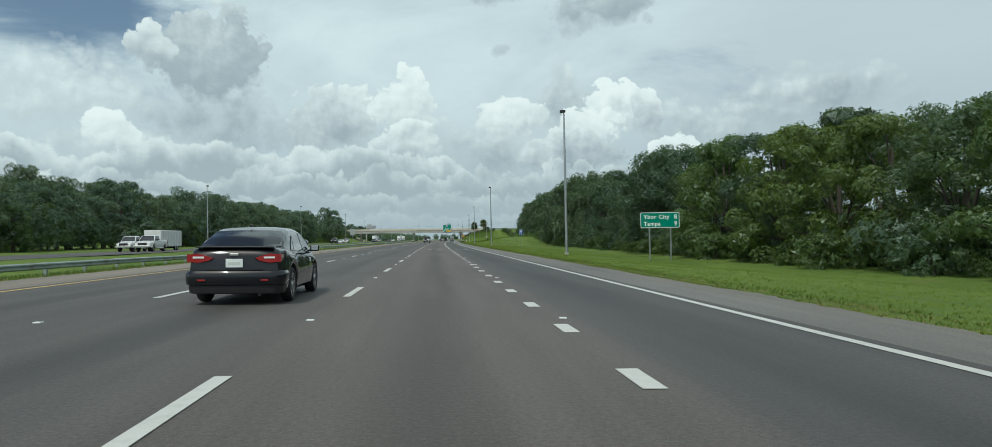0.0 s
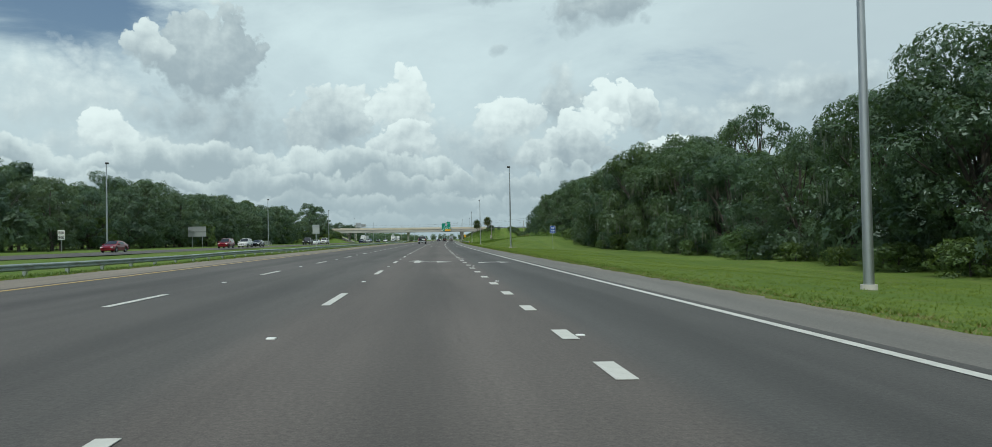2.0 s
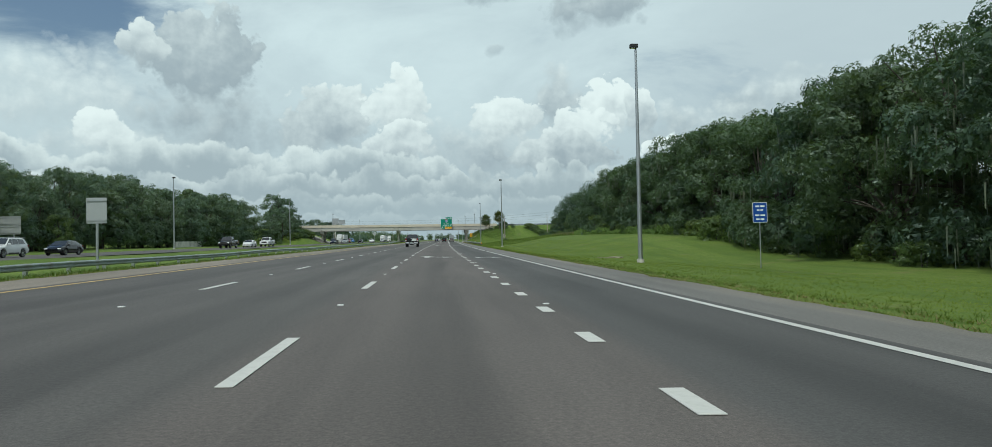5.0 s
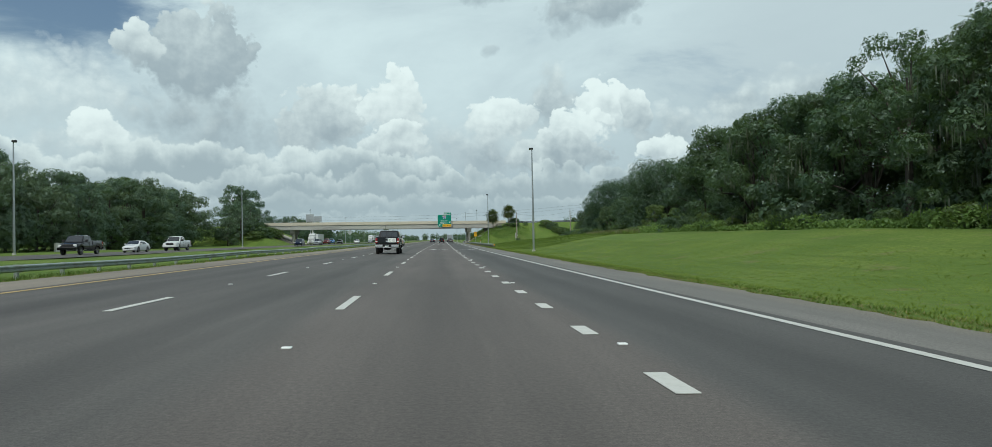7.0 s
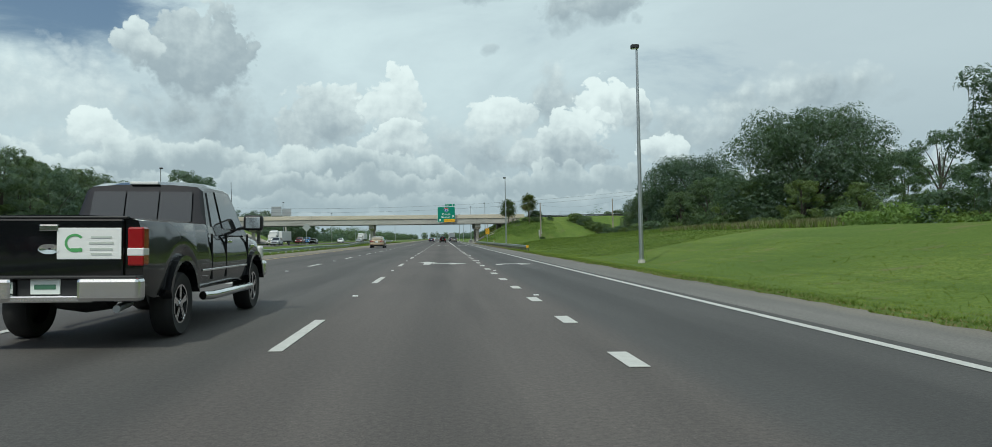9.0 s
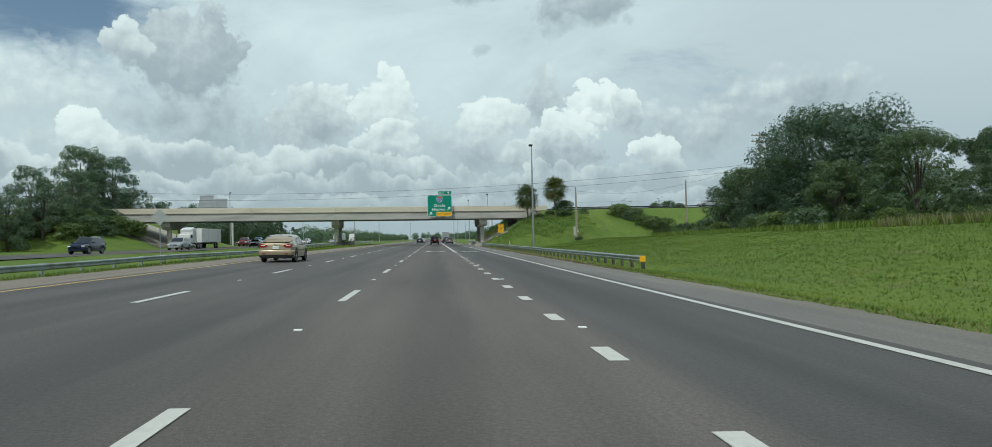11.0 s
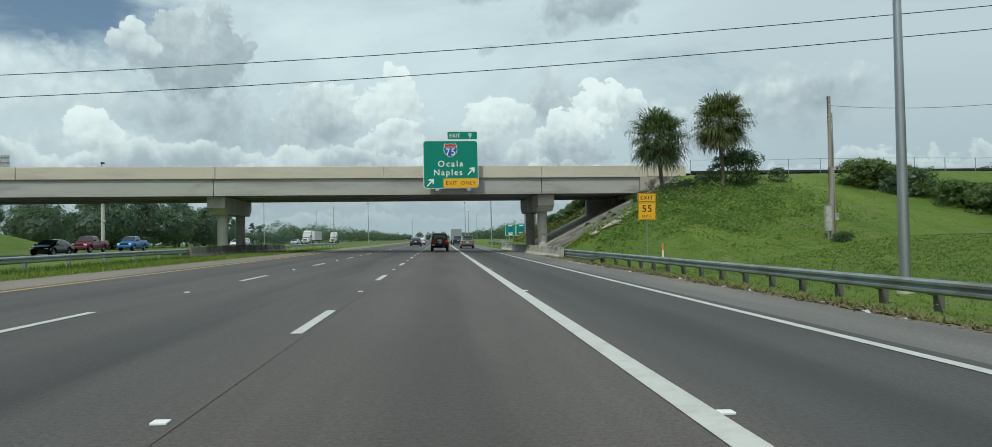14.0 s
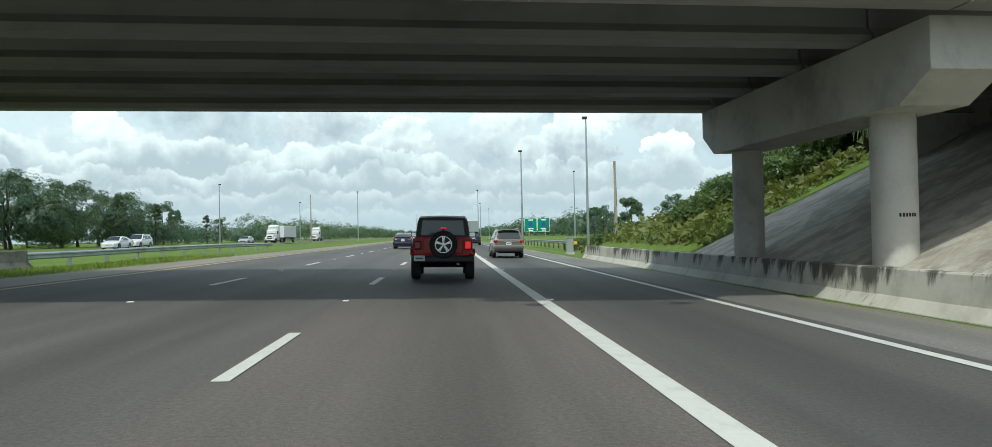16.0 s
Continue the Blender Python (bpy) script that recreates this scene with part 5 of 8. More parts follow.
# ---------- utility poles and wires ----------
def utility_pole(s, d, top, arm=False, box=False):
    z = float(ground_z(s, d))
    ob = thing("utility_pole", spot(s, d, z), "weathered wooden utility pole", "utility pole")
    Geo().path([(0, 0, -0.3), (0.02, 0, (top - z) * 0.5), (0, 0, top - z)], [0.17, 0.15, 0.11], 10).obj("pole", M_POLEWOOD, ob, smooth_shade=True)
    if arm:
        for zz in (top - z - 0.5, top - z - 1.3):
            g = Geo().box((0, 0, zz), (2.4, 0.12, 0.14), 0.01)
            g.obj("crossarm", M_POLEWOOD, ob)
            for x in (-1.05, -0.4, 0.4, 1.05):
                Geo().lathe([(0.0, 0.0), (0.06, 0.02), (0.06, 0.10), (0.03, 0.13), (0.0, 0.16)], 8, Matrix.Translation((x, 0, zz + 0.07)) @ Matrix.Rotation(-math.pi / 2, 4, "Y")).obj("insulator", M_DARKMETAL, ob)
        Geo().tube((0.3, 0, top - z - 2.6), (0.3, 0, top - z - 1.7), 0.2, 0.2, 12).obj("transformer", M_STEEL, ob)
    if box:
        cab = Geo().box((-0.30, -0.12, 1.22), (0.36, 0.24, 1.55), 0.02).obj("cabinet", M_METERBOX, ob, "rusty off-white electric cabinet")
        Geo().box((-0.30, -0.245, 1.25), (0.30, 0.012, 1.40), 0.004).obj("door", M_METERBOX, cab)
        Geo().box((-0.30, -0.13, 2.02), (0.42, 0.30, 0.05), 0.012).obj("hood", M_STEEL, cab)
        Geo().tube((-0.30, -0.12, -0.2), (-0.30, -0.12, 0.5), 0.06, 0.06, 8).obj("stand", M_STEEL, cab)
        meter = Geo().box((0.27, -0.05, 1.30), (0.22, 0.18, 0.45), 0.02).obj("meter_box", M_METERBOX, ob)
        Geo().tube((0.27, -0.17, 1.36), (0.27, -0.13, 1.36), 0.07, 0.07, 12).obj("dial", M_STEEL, meter)
        Geo().tube((0.20, -0.05, 1.50), (0.15, -0.05, top - z - 1.0), 0.035, 0.035, 8).obj("conduit", M_STEEL, ob)
    return ob


utility_pole(414.35, 25.2, 9.25, box=True)
utility_pole(404.0, 40.35, 9.4)
utility_pole(391.6, 46.6, 15.0, arm=True)
utility_pole(418.0, -95.0, 14.5, arm=True)
utility_pole(489.8, 17.1, 7.6)
utility_pole(610.0, -32.0, 12.0)
cp = thing("concrete_pole", spot(492.0, -51.0, float(ground_z(492.0, -51.0))), "thick pale concrete pole beyond the bridge", "pole")
Geo().path([(0, 0, -0.3), (0, 0, 5), (0, 0, 10.4)], [0.30, 0.27, 0.23], 16).obj("pole", M_CONCRETE, cp, smooth_shade=True)
Geo().box((0.3, -0.1, 4.6), (0.3, 0.25, 0.35), 0.03).obj("box", M_STEEL, cp)


def wire(name, a, b, sag, label, r=0.016):
    pa, pb = along(*a), along(*b)
    pts = []
    for u in np.linspace(0, 1, 28):
        p = pa * (1 - u) + pb * u
        p[2] -= sag * 4 * u * (1 - u)
        pts.append(tuple(p))
    ob = Geo().path(pts, r, 5).obj(name, M_DARKMETAL)
    return tagged(ob, label, "cable")


wire("power_line", (391.6, 46.6, 10.7), (418.0, -95.0, 13.4), 3.75, "thin dark power line that crosses above the road")
wire("power_line", (391.7, 46.6, 9.95), (418.0, -95.0, 12.2), 3.7, "thin dark power line that crosses above the road")
wire("service_cable", (414.35, 25.2, 8.7), (404.0, 40.35, 8.9), 0.9, "thin dark service cable between wooden poles", 0.012)
wire("service_cable", (404.0, 40.35, 9.0), (391.6, 46.6, 12.0), 0.7, "thin dark service cable between wooden poles", 0.012)


# ---------- walls and fences further off ----------
def low_wall(s0, s1, d, z0, z1, label, yellow_end=False):
    wall = thing("concrete_wall", spot(s0, d, z0), label, "wall", kind="structure")
    n = max(1, int((s1 - s0) / 4.5))
    step = (s1 - s0) / n
    for k in range(n):
        painted = yellow_end and k >= n - 2
        Geo().box((0, (k + 0.5) * step, (z1 - z0) / 2 - 0.2), (0.3, step - 0.03, z1 - z0 + 0.4), 0.02).obj("wall_panel", M_YELLOWWALL if painted else M_CONCRETE, wall, "faded yellow painted panel" if painted else "")
    return wall


low_wall(500, 522, -61.5, 0.3, 2.45, "pale concrete wall with a yellow painted end beyond the bridge", True)
low_wall(312, 330, -61.5, 0.4, 1.9, "pale low concrete wall before the far-side woods")

crest = thing("chain_link_fence", spot(435.6, 0.0, 0, SKEW), "thin grey wire fence on posts along the embankment crest", "fence")
fence_x = [24.4 + 3.1 * k for k in range(16)]
for x in fence_x:
    z = float(ground_z(435.6 + 0.04 * x, x))
    Geo().tube((x, 0, z - 0.2), (x, 0, z + 1.5), 0.035, 0.035, 8).obj("post", M_STEEL, crest)
for hz, r in ((1.46, 0.018), (1.0, 0.006), (0.55, 0.006), (0.12, 0.006)):
    pts = [(x, 0, float(ground_z(435.6 + 0.04 * x, x)) + hz) for x in fence_x]
    Geo().path(pts, r, 6).obj("rail" if hz > 1.2 else "wire", M_STEEL, crest)
crest_rail = thing("crest_guardrail", spot(437.2, 0.0, 0, SKEW), "dark guardrail beside the crossing road above", "guardrail")
g = Geo()
g.box((48.0, 0, 6.86), (46.0, 0.06, 0.22), 0.02)
g.obj("rail_beam", M_DARKMETAL, crest_rail)
for x in np.arange(26, 70, 3.81):
    Geo().box((x, 0.1, 6.6), (0.15, 0.14, 0.7), 0.01).obj("post", M_WOODPOST, crest_rail)

apron = thing("drain_apron", spot(192.6, 16.4, float(ground_z(192.6, 16.4)), 18), "broken tan concrete drain apron half sunk in the verge", "drain")
M_APRON = material("sandy_broken_concrete", (0.30, 0.265, 0.20), 0.9, var=0.2, scale=1.5, fine=12, bump=0.4, dirt=(0.10, 0.085, 0.055), dirt_amount=0.7, dirt_scale=1.8)
rr = np.random.default_rng(17)
for k in range(5):
    a = [(0.26 + 0.22 * rr.random()) * np.array((math.cos(q), 0.9 * math.sin(q))) for q in np.linspace(0, 2 * math.pi, 9)[:-1]]
    off = ((k - 2) * 0.50, rr.uniform(-0.45, 0.45))
    tilt = Matrix.Translation((off[0], off[1], rr.uniform(-0.02, 0.02))) @ Matrix.Rotation(rr.uniform(-0.2, 0.2), 4, "X") @ Matrix.Rotation(math.pi / 2, 4, "X")
    Geo().prism([(x, y) for x, y in a], -0.08, 0.08, tilt).obj("slab_piece", M_APRON, apron)
# dead leaves and scraps gathered along the shoulder under the rail
r = np.random.default_rng(44)
n = 5200
s = r.uniform(322, 424, n)
d = 8.9 + np.abs(r.normal(size=n)) * 0.65
base = along(s, d, np.maximum(-CROSSFALL * d, ground_z(s, d)) + 0.012)
a = r.uniform(0, 6.28, n)
w = r.uniform(0.015, 0.06, n)
u = np.stack([np.cos(a), np.sin(a), 0.3 * r.random(n)], -1) * w[:, None]
v = np.stack([-np.sin(a), np.cos(a), 0.4 * r.random(n)], -1) * w[:, None] * 0.6
g = Geo()
for p, e, f in zip(base, u, v):
    g.add([p - e, p + f, p + e, p - f], [(0, 1, 2, 3)])
tagged(g.obj("dead_leaves", M_LITTER), "brown dead leaves and scraps along the shoulder", "litter", kind="stuff")

# ---------- vehicles ----------
def paint(name, color, rough=0.28, metal=0.0, coat=1.0):
    m = material(name, color, max(rough, 0.35), metal * 0.5, var=0.03, scale=1.5, fine=300, coat=coat)
    m.node_tree.nodes["Principled BSDF"].inputs["Specular IOR Level"].default_value = 0.08
    return m


P_BLACK = paint("black_car_paint", (0.004, 0.0045, 0.006), 0.12)
P_DARKGREY = paint("charcoal_car_paint", (0.006, 0.007, 0.010), 0.22, 0.0)
P_RED = paint("red_car_paint", (0.40, 0.012, 0.014), 0.3)
P_WHITE = paint("white_car_paint", (0.62, 0.63, 0.63), 0.3)
P_GREYBROWN = paint("grey_brown_car_paint", (0.17, 0.155, 0.14), 0.3, 0.4)
P_GOLD = paint("gold_beige_car_paint", (0.30, 0.245, 0.165), 0.3, 0.4)
P_SILVER = paint("silver_car_paint", (0.34, 0.36, 0.38), 0.3, 0.5)
P_MAROON = paint("maroon_car_paint", (0.16, 0.012, 0.018), 0.3)
P_SKYBLUE = paint("sky_blue_paint", (0.02, 0.16, 0.42))
P_NAVY = paint("dark_blue_car_paint", (0.012, 0.018, 0.04), 0.3)
M_SAIL = material("white_trailer_panel", (0.66, 0.67, 0.66), 0.5, var=0.05, scale=0.6, dirt=(0.4, 0.39, 0.37), dirt_amount=0.3, dirt_scale=0.7)
M_LOGOGREEN = material("green_print", (0.10, 0.36, 0.12), 0.5, var=0.05)
M_GREYPRINT = material("pale_grey_print", (0.52, 0.56, 0.52), 0.5, var=0.05)


def curve(table, y):
    ys, zs = zip(*table)
    return float(np.interp(y, ys, zs))


def wheel(parent, x, y, r, width, rim_r, spokes=5, rim_mat=None, side=1, name="wheel"):
    hub = new(name)
    hub.parent = parent
    hub.location = (x, y, r)
    if side < 0:
        hub.rotation_euler = (0, 0, math.pi)
    w = width / 2
    Geo().lathe([(rim_r, -w * 0.8), (r - 0.03, -w), (r - 0.006, -w * 0.75), (r, -w * 0.3), (r, w * 0.3), (r - 0.006, w * 0.75), (r - 0.03, w), (rim_r, w * 0.8), (rim_r, -w * 0.8)], 32).obj("tyre", M_RUBBER, hub, smooth_shade=True)
    g = Geo().lathe([(rim_r, w * 0.80), (rim_r * 0.93, w * 0.72), (rim_r * 0.90, w * 0.1), (0.0, w * 0.05)], 28)
    g.obj("rim_well", M_DARKMETAL, hub, smooth_shade=True)
    g = Geo().lathe([(rim_r * 1.0, w * 0.84), (rim_r * 0.91, w * 0.84), (rim_r * 0.91, w * 0.6)], 28)
    g.lathe([(0.0, w * 0.92), (rim_r * 0.20, w * 0.90), (rim_r * 0.24, w * 0.6)], 16)
    for k in range(spokes):
        a = 2 * math.pi * k / spokes
        for off in (-0.11, 0.11):
            m = Matrix.Rotation(a + off, 4, "X")
            g.box((w * 0.70, 0, rim_r * 0.55), (w * 0.22, rim_r * 0.15, rim_r * 0.80), 0, m)
    g.obj("rim", rim_mat or M_ALLOY, hub)
    return hub


def hull(parent, L, wid, top, belt_k, sill, arches, mat, tuck=0.12, name="body", ends=(0.10, 0.10), shoulder=0.10, n=74):
    """The lower body: a loft along y. top: height of the deck line; arches: (y, z, r)."""
    ys = np.linspace(-L / 2, L / 2, n)
    rows_ = []
    for y in ys:
        e = min((y + L / 2) / 0.45, 1.0)
        f = min((L / 2 - y) / 0.55, 1.0)
        w = curve(wid, y) - ends[0] * (1 - math.sin(e * math.pi / 2)) - ends[1] * (1 - math.sin(f * math.pi / 2))
        zt = curve(top, y)
        zb = sill + 0.10 * (1 - math.sin(e * math.pi / 2)) + 0.08 * (1 - math.sin(f * math.pi / 2))
        for ya, za, ra in arches:
            if abs(y - ya) < ra:
                zb = max(zb, za + math.sqrt(ra * ra - (y - ya) ** 2))
        sh = zt - shoulder
        pts = [(w - tuck, zb), (w - 0.02, zb + (sh - zb) * 0.12), (w, zb + (sh - zb) * 0.38), (w - 0.004, zb + (sh - zb) * 0.62), (w - 0.03, zb + (sh - zb) * 0.90),
               (w - 0.06, sh + 0.35 * shoulder), (w - 0.14, zt - 0.01), (w * 0.5, zt + 0.012), (0, zt + 0.02)]
        rows_.append([(x, y, z) for x, z in pts] + [(-x, y, z) for x, z in pts[-2::-1]])
    g = Geo().sheet(rows_)
    c = len(rows_[0])
    g.f += [tuple(range(c)), tuple(range(len(g.v) - 1, len(g.v) - c - 1, -1))]
    ob = g.obj(name, mat, parent, smooth_shade=True)
    Geo().box((0, 0, sill + 0.13), (2 * min(w_ for _, w_ in wid) - 0.34, L * 0.86, 0.24), 0.05).obj("underbody", M_UNDERBODY, parent)
    return ob


def cabin(parent, roof, base_z, wb, wr, mat, name="cabin"):
    """The upper body. roof: (y, z) from the tail to the windscreen's foot."""
    rows_ = []
    zmax = max(z for _, z in roof)
    ys = []
    for (a, _), (b, _) in zip(roof, roof[1:]):
        ys += list(np.linspace(a, b, 5)[:-1])
    ys.append(roof[-1][0])
    for y in ys:
        z = curve(roof, y)
        k = max(0.02, (z - base_z) / (zmax - base_z))
        w1 = wb + (wr - wb) * k
        pts = [(wb, base_z - 0.02), (w1 + 0.01, max(base_z - 0.015, z - 0.07)), (w1 - 0.07, z - 0.012), (w1 * 0.5, z + 0.012), (0, z + 0.018)]
        rows_.append([(x, y, zz) for x, zz in pts] + [(-x, y, zz) for x, zz in pts[-2::-1]])
    g = Geo().sheet(rows_)
    c = len(rows_[0])
    g.f += [tuple(range(c)), tuple(range(len(g.v) - 1, len(g.v) - c - 1, -1))]
    return g.obj(name, mat, parent, smooth_shade=True)


def side_glass(parent, outline, base_z, top_z, wb, wr, name="side_window", mat=None):
    """A pane on each flank; outline in (y, z)."""
    for sgn in (1, -1):
        vs = []
        for off in (0.010, -0.006):
            vs += [(sgn * (wb + (wr - wb) * (z - base_z) / (top_z - base_z) + off), y, z) for y, z in outline]
        n = len(outline)
        fs = [tuple(range(n)), tuple(range(2 * n - 1, n - 1, -1))] + [((i + 1) % n, i, n + i, n + (i + 1) % n) for i in range(n)]
        Geo().add(vs, fs).obj(name, mat or M_GLASS, parent)


def screen(parent, y0, z0, w0, y1, z1, w1, name, lift=0.014, mat=None):
    """A sloping screen between a lower and an upper edge, slightly crowned."""
    d = Vector((0, y1 - y0, z1 - z0))
    nrm = Vector((0, -d.z, d.y)).normalized()
    if (name == "windscreen") != (nrm.y > 0):
        nrm = -nrm
    rows_ = []
    for k in range(5):
        u = k / 4
        row = []
        for j in range(9):
            t = j / 8 * 2 - 1
            w = w0 + (w1 - w0) * u
            p = Vector((t * w, y0 + d.y * u, z0 + d.z * u)) + nrm * (lift + 0.02 * (1 - t * t))
            row.append(tuple(p))
        rows_.append(row)
    g = Geo().sheet(rows_)
    g2 = Geo().sheet([[tuple(Vector(p) - nrm * 0.012) for p in row] for row in rows_])
    g.add(g2.v, g2.f)
    return g.obj(name, mat or M_GLASS, parent, smooth_shade=True)


def slab(parent, name, mat, c, s, ch=0.01, label="", rot=None):
    g = Geo()
    m = None
    if rot:
        m = Matrix.Translation(c) @ Euler([radians(a) for a in rot]).to_matrix().to_4x4()
        c = (0, 0, 0)
    g.box(c, s, ch, m)
    return g.obj(name, mat, parent, label)


def plate_on(parent, x, y, z, w=0.31, h=0.16, green=True):
    p = slab(parent, "licence_plate", M_PLATE, (x, y, z), (w, 0.015, h), 0.006, "small white licence plate")
    slab(p, "plate_bar", M_PLATEBAR if green else M_GREYPRINT, (x, y - 0.010, z - 0.005), (w * 0.72, 0.004, h * 0.30), 0)


def mirror(parent, x, y, z, mat, s=1.0):
    for sgn in (1, -1):
        g = Geo().box((sgn * (x + 0.11 * s), y, z + 0.05 * s), (0.20 * s, 0.10 * s, 0.15 * s), 0.03 * s)
        g.box((sgn * (x + 0.01), y + 0.02, z - 0.01), (0.10 * s, 0.05, 0.04), 0.008)
        o = g.obj("wing_mirror", mat, parent)
        slab(o, "mirror_glass", M_CHROME, (sgn * (x + 0.115 * s), y - 0.052 * s, z + 0.05 * s), (0.15 * s, 0.006, 0.11 * s), 0.002)


def wrap_bumper(parent, name, mat, yr, w, prof, bow=0.04, reach=0.22, label=""):
    """A bumper that wraps round the tail. prof: (outward, height) from the bottom edge to the top."""
    rows_ = []
    r = 0.20
    line = [(-w, yr + r + reach, -1, 0)] + [(-w + r - r * math.cos(a), yr + r - r * math.sin(a), -math.cos(a), -math.sin(a)) for a in np.linspace(0, math.pi / 2, 7)]
    line += [(x, yr - bow * (1 - (x / (w - r)) ** 2), 0, -1) for x in np.linspace(-w + r, 0, 5)[1:]]
    line += [(-x, y, -nx, ny) for x, y, nx, ny in line[-2::-1]]
    for x, y, nx, ny in line:
        rows_.append([(x + o * nx, y + o * ny, z) for o, z in prof])
    return Geo().sheet(rows_).obj(name, mat, parent, label, smooth_shade=True)


def sedan(m, body, label, length=4.55, width=1.82, height=1.46, lit=False, rims=None, category="car", plate_green=False):
    ob = thing("sedan_car", m, label, category)
    L, W = length, width / 2
    k = height / 1.46
    ra, fa, r = -L / 2 + 0.95, L / 2 - 0.92, 0.335
    deck, belt = 1.06 * k, 0.93 * k
    top = [(-L / 2, 0.92 * k), (-L / 2 + 0.10, deck), (-L / 2 + 0.45, deck + 0.015), (-0.7, 0.97 * k), (0.7, 0.97 * k), (1.15, 0.98 * k), (L / 2 - 0.35, 0.80 * k), (L / 2, 0.62)]
    wid = [(-L / 2, W - 0.05), (-L / 2 + 0.7, W), (0.6, W), (L / 2 - 0.3, W - 0.04), (L / 2, W - 0.16)]
    hull(ob, L, wid, top, 0, 0.20, ((ra, r, r + 0.055), (fa, r, r + 0.055)), body, ends=(0.05, 0.12))
    roof = [(-L / 2 + 0.36, deck - 0.02), (-L / 2 + 0.75, deck + 0.20 * k), (-L / 2 + 1.12, height - 0.07), (-L / 2 + 1.45, height - 0.015), (-0.35, height + 0.005), (0.30, height - 0.03), (1.22, 0.96 * k)]
    wb, wr = W - 0.07, W - 0.24
    cabin(ob, roof, 0.95 * k, wb, wr, body)
    screen(ob, -L / 2 + 0.47, deck + 0.02, W - 0.15, -L / 2 + 1.10, height - 0.09, W - 0.29, "rear_window")
    screen(ob, 1.14, 1.0 * k, W - 0.18, 0.38, height - 0.06, W - 0.36, "windscreen")
    zt = height - 0.10
    side_glass(ob, [(-0.92, 1.0 * k), (-0.02, 1.0 * k), (-0.06, zt - 0.01), (-0.72, zt - 0.06)], 0.95 * k, height, wb, wr)
    side_glass(ob, [(0.05, 1.0 * k), (0.98, 1.0 * k), (0.34, zt - 0.02), (0.02, zt)], 0.95 * k, height, wb, wr)
    side_glass(ob, [(-1.22, 1.02 * k), (-0.98, 1.0 * k), (-0.80, zt - 0.10)], 0.95 * k, height, wb, wr, "quarter_window")
    yr = -L / 2
    wrap_bumper(ob, "rear_bumper", body, yr - 0.03, W - 0.04, [(-0.05, 0.37), (0.035, 0.385), (0.05, 0.45), (0.055, 0.54), (0.045, 0.60), (0.02, 0.635), (-0.05, 0.645)])
    wrap_bumper(ob, "bumper_insert", M_PLASTIC, yr - 0.01, W - 0.06, [(-0.05, 0.21), (0.0, 0.225), (0.02, 0.30), (0.025, 0.37), (-0.05, 0.39)])
    slab(ob, "boot_seam", M_UNDERBODY, (0, yr - 0.008, 0.66 * k), (1.06, 0.03, 0.010), 0)
    slab(ob, "boot_lip", body, (0, yr + 0.10, deck + 0.018), (2 * W - 0.40, 0.16, 0.030), 0.014)
    for sgn in (1, -1):
        g = Geo()
        out = [(W - 0.12, 0.80), (W - 0.115, 0.945), (W - 0.24, 0.96), (W - 0.38, 0.93), (W - 0.53, 0.875), (W - 0.45, 0.825), (W - 0.28, 0.79)]
        pts = [(sgn * x, z * k) for x, z in (out if sgn > 0 else out[::-1])]
        g.prism(pts, yr - 0.035, yr + 0.10)
        side = [(-0.02, 0.80), (0.26, 0.89), (0.24, 0.94), (-0.02, 0.945)]
        sx = sgn * (W - 0.16), sgn * (W - 0.062)
        g.add([(x, yr + y, z * k) for x in sx for y, z in side], [(0, 1, 2, 3), (7, 6, 5, 4), (0, 4, 5, 1), (1, 5, 6, 2), (2, 6, 7, 3), (3, 7, 4, 0)])
        lamp_ob = g.obj("tail_lamp", M_BRAKE if lit else M_REDLAMP, ob, "red wrap-round tail lamp")
        slab(lamp_ob, "reverse_lamp", M_CLEARLAMP, (sgn * (W - 0.27), yr - 0.038, 0.885 * k), (0.20, 0.008, 0.035), 0.003)
        slab(ob, "reflector", M_REDLAMP, (sgn * (W - 0.34), yr - 0.105, 0.47), (0.14, 0.02, 0.030), 0.003)
        g = Geo().box((sgn * (W - 0.30), L / 2 - 0.16, 0.66 * k), (0.34, 0.20, 0.12), 0.04)
        g.obj("headlamp", M_CLEARLAMP, ob)
        for yy in (-0.30, 0.62):
            slab(ob, "door_handle", body, (sgn * (W - 0.005), yy, 0.84 * k), (0.03, 0.18, 0.03), 0.01)
    slab(ob, "boot_badge", M_CHROME, (0, yr - 0.018, 0.94 * k), (0.16, 0.02, 0.05), 0.015)
    slab(ob, "grille", M_PLASTIC, (0, L / 2 - 0.03, 0.50), (0.95, 0.06, 0.20), 0.03)
    plate_on(ob, 0, yr - 0.02, 0.78 * k, green=plate_green)
    Geo().tube((W * 0.5, yr + 0.15, 0.20), (W * 0.5, yr - 0.01, 0.20), 0.03, 0.03, 12).obj("exhaust", M_DARKMETAL, ob)
    slab(ob, "roof_antenna", M_PLASTIC, (0, -L / 2 + 1.25, height + 0.035), (0.05, 0.14, 0.06), 0.02)
    mirror(ob, W - 0.06, 0.86, 0.98 * k, body)
    for y in (ra, fa):
        for sgn in (1, -1):
            wheel(ob, sgn * (W - 0.115), y, r, 0.21, 0.225, 5, rims, sgn)
    return ob


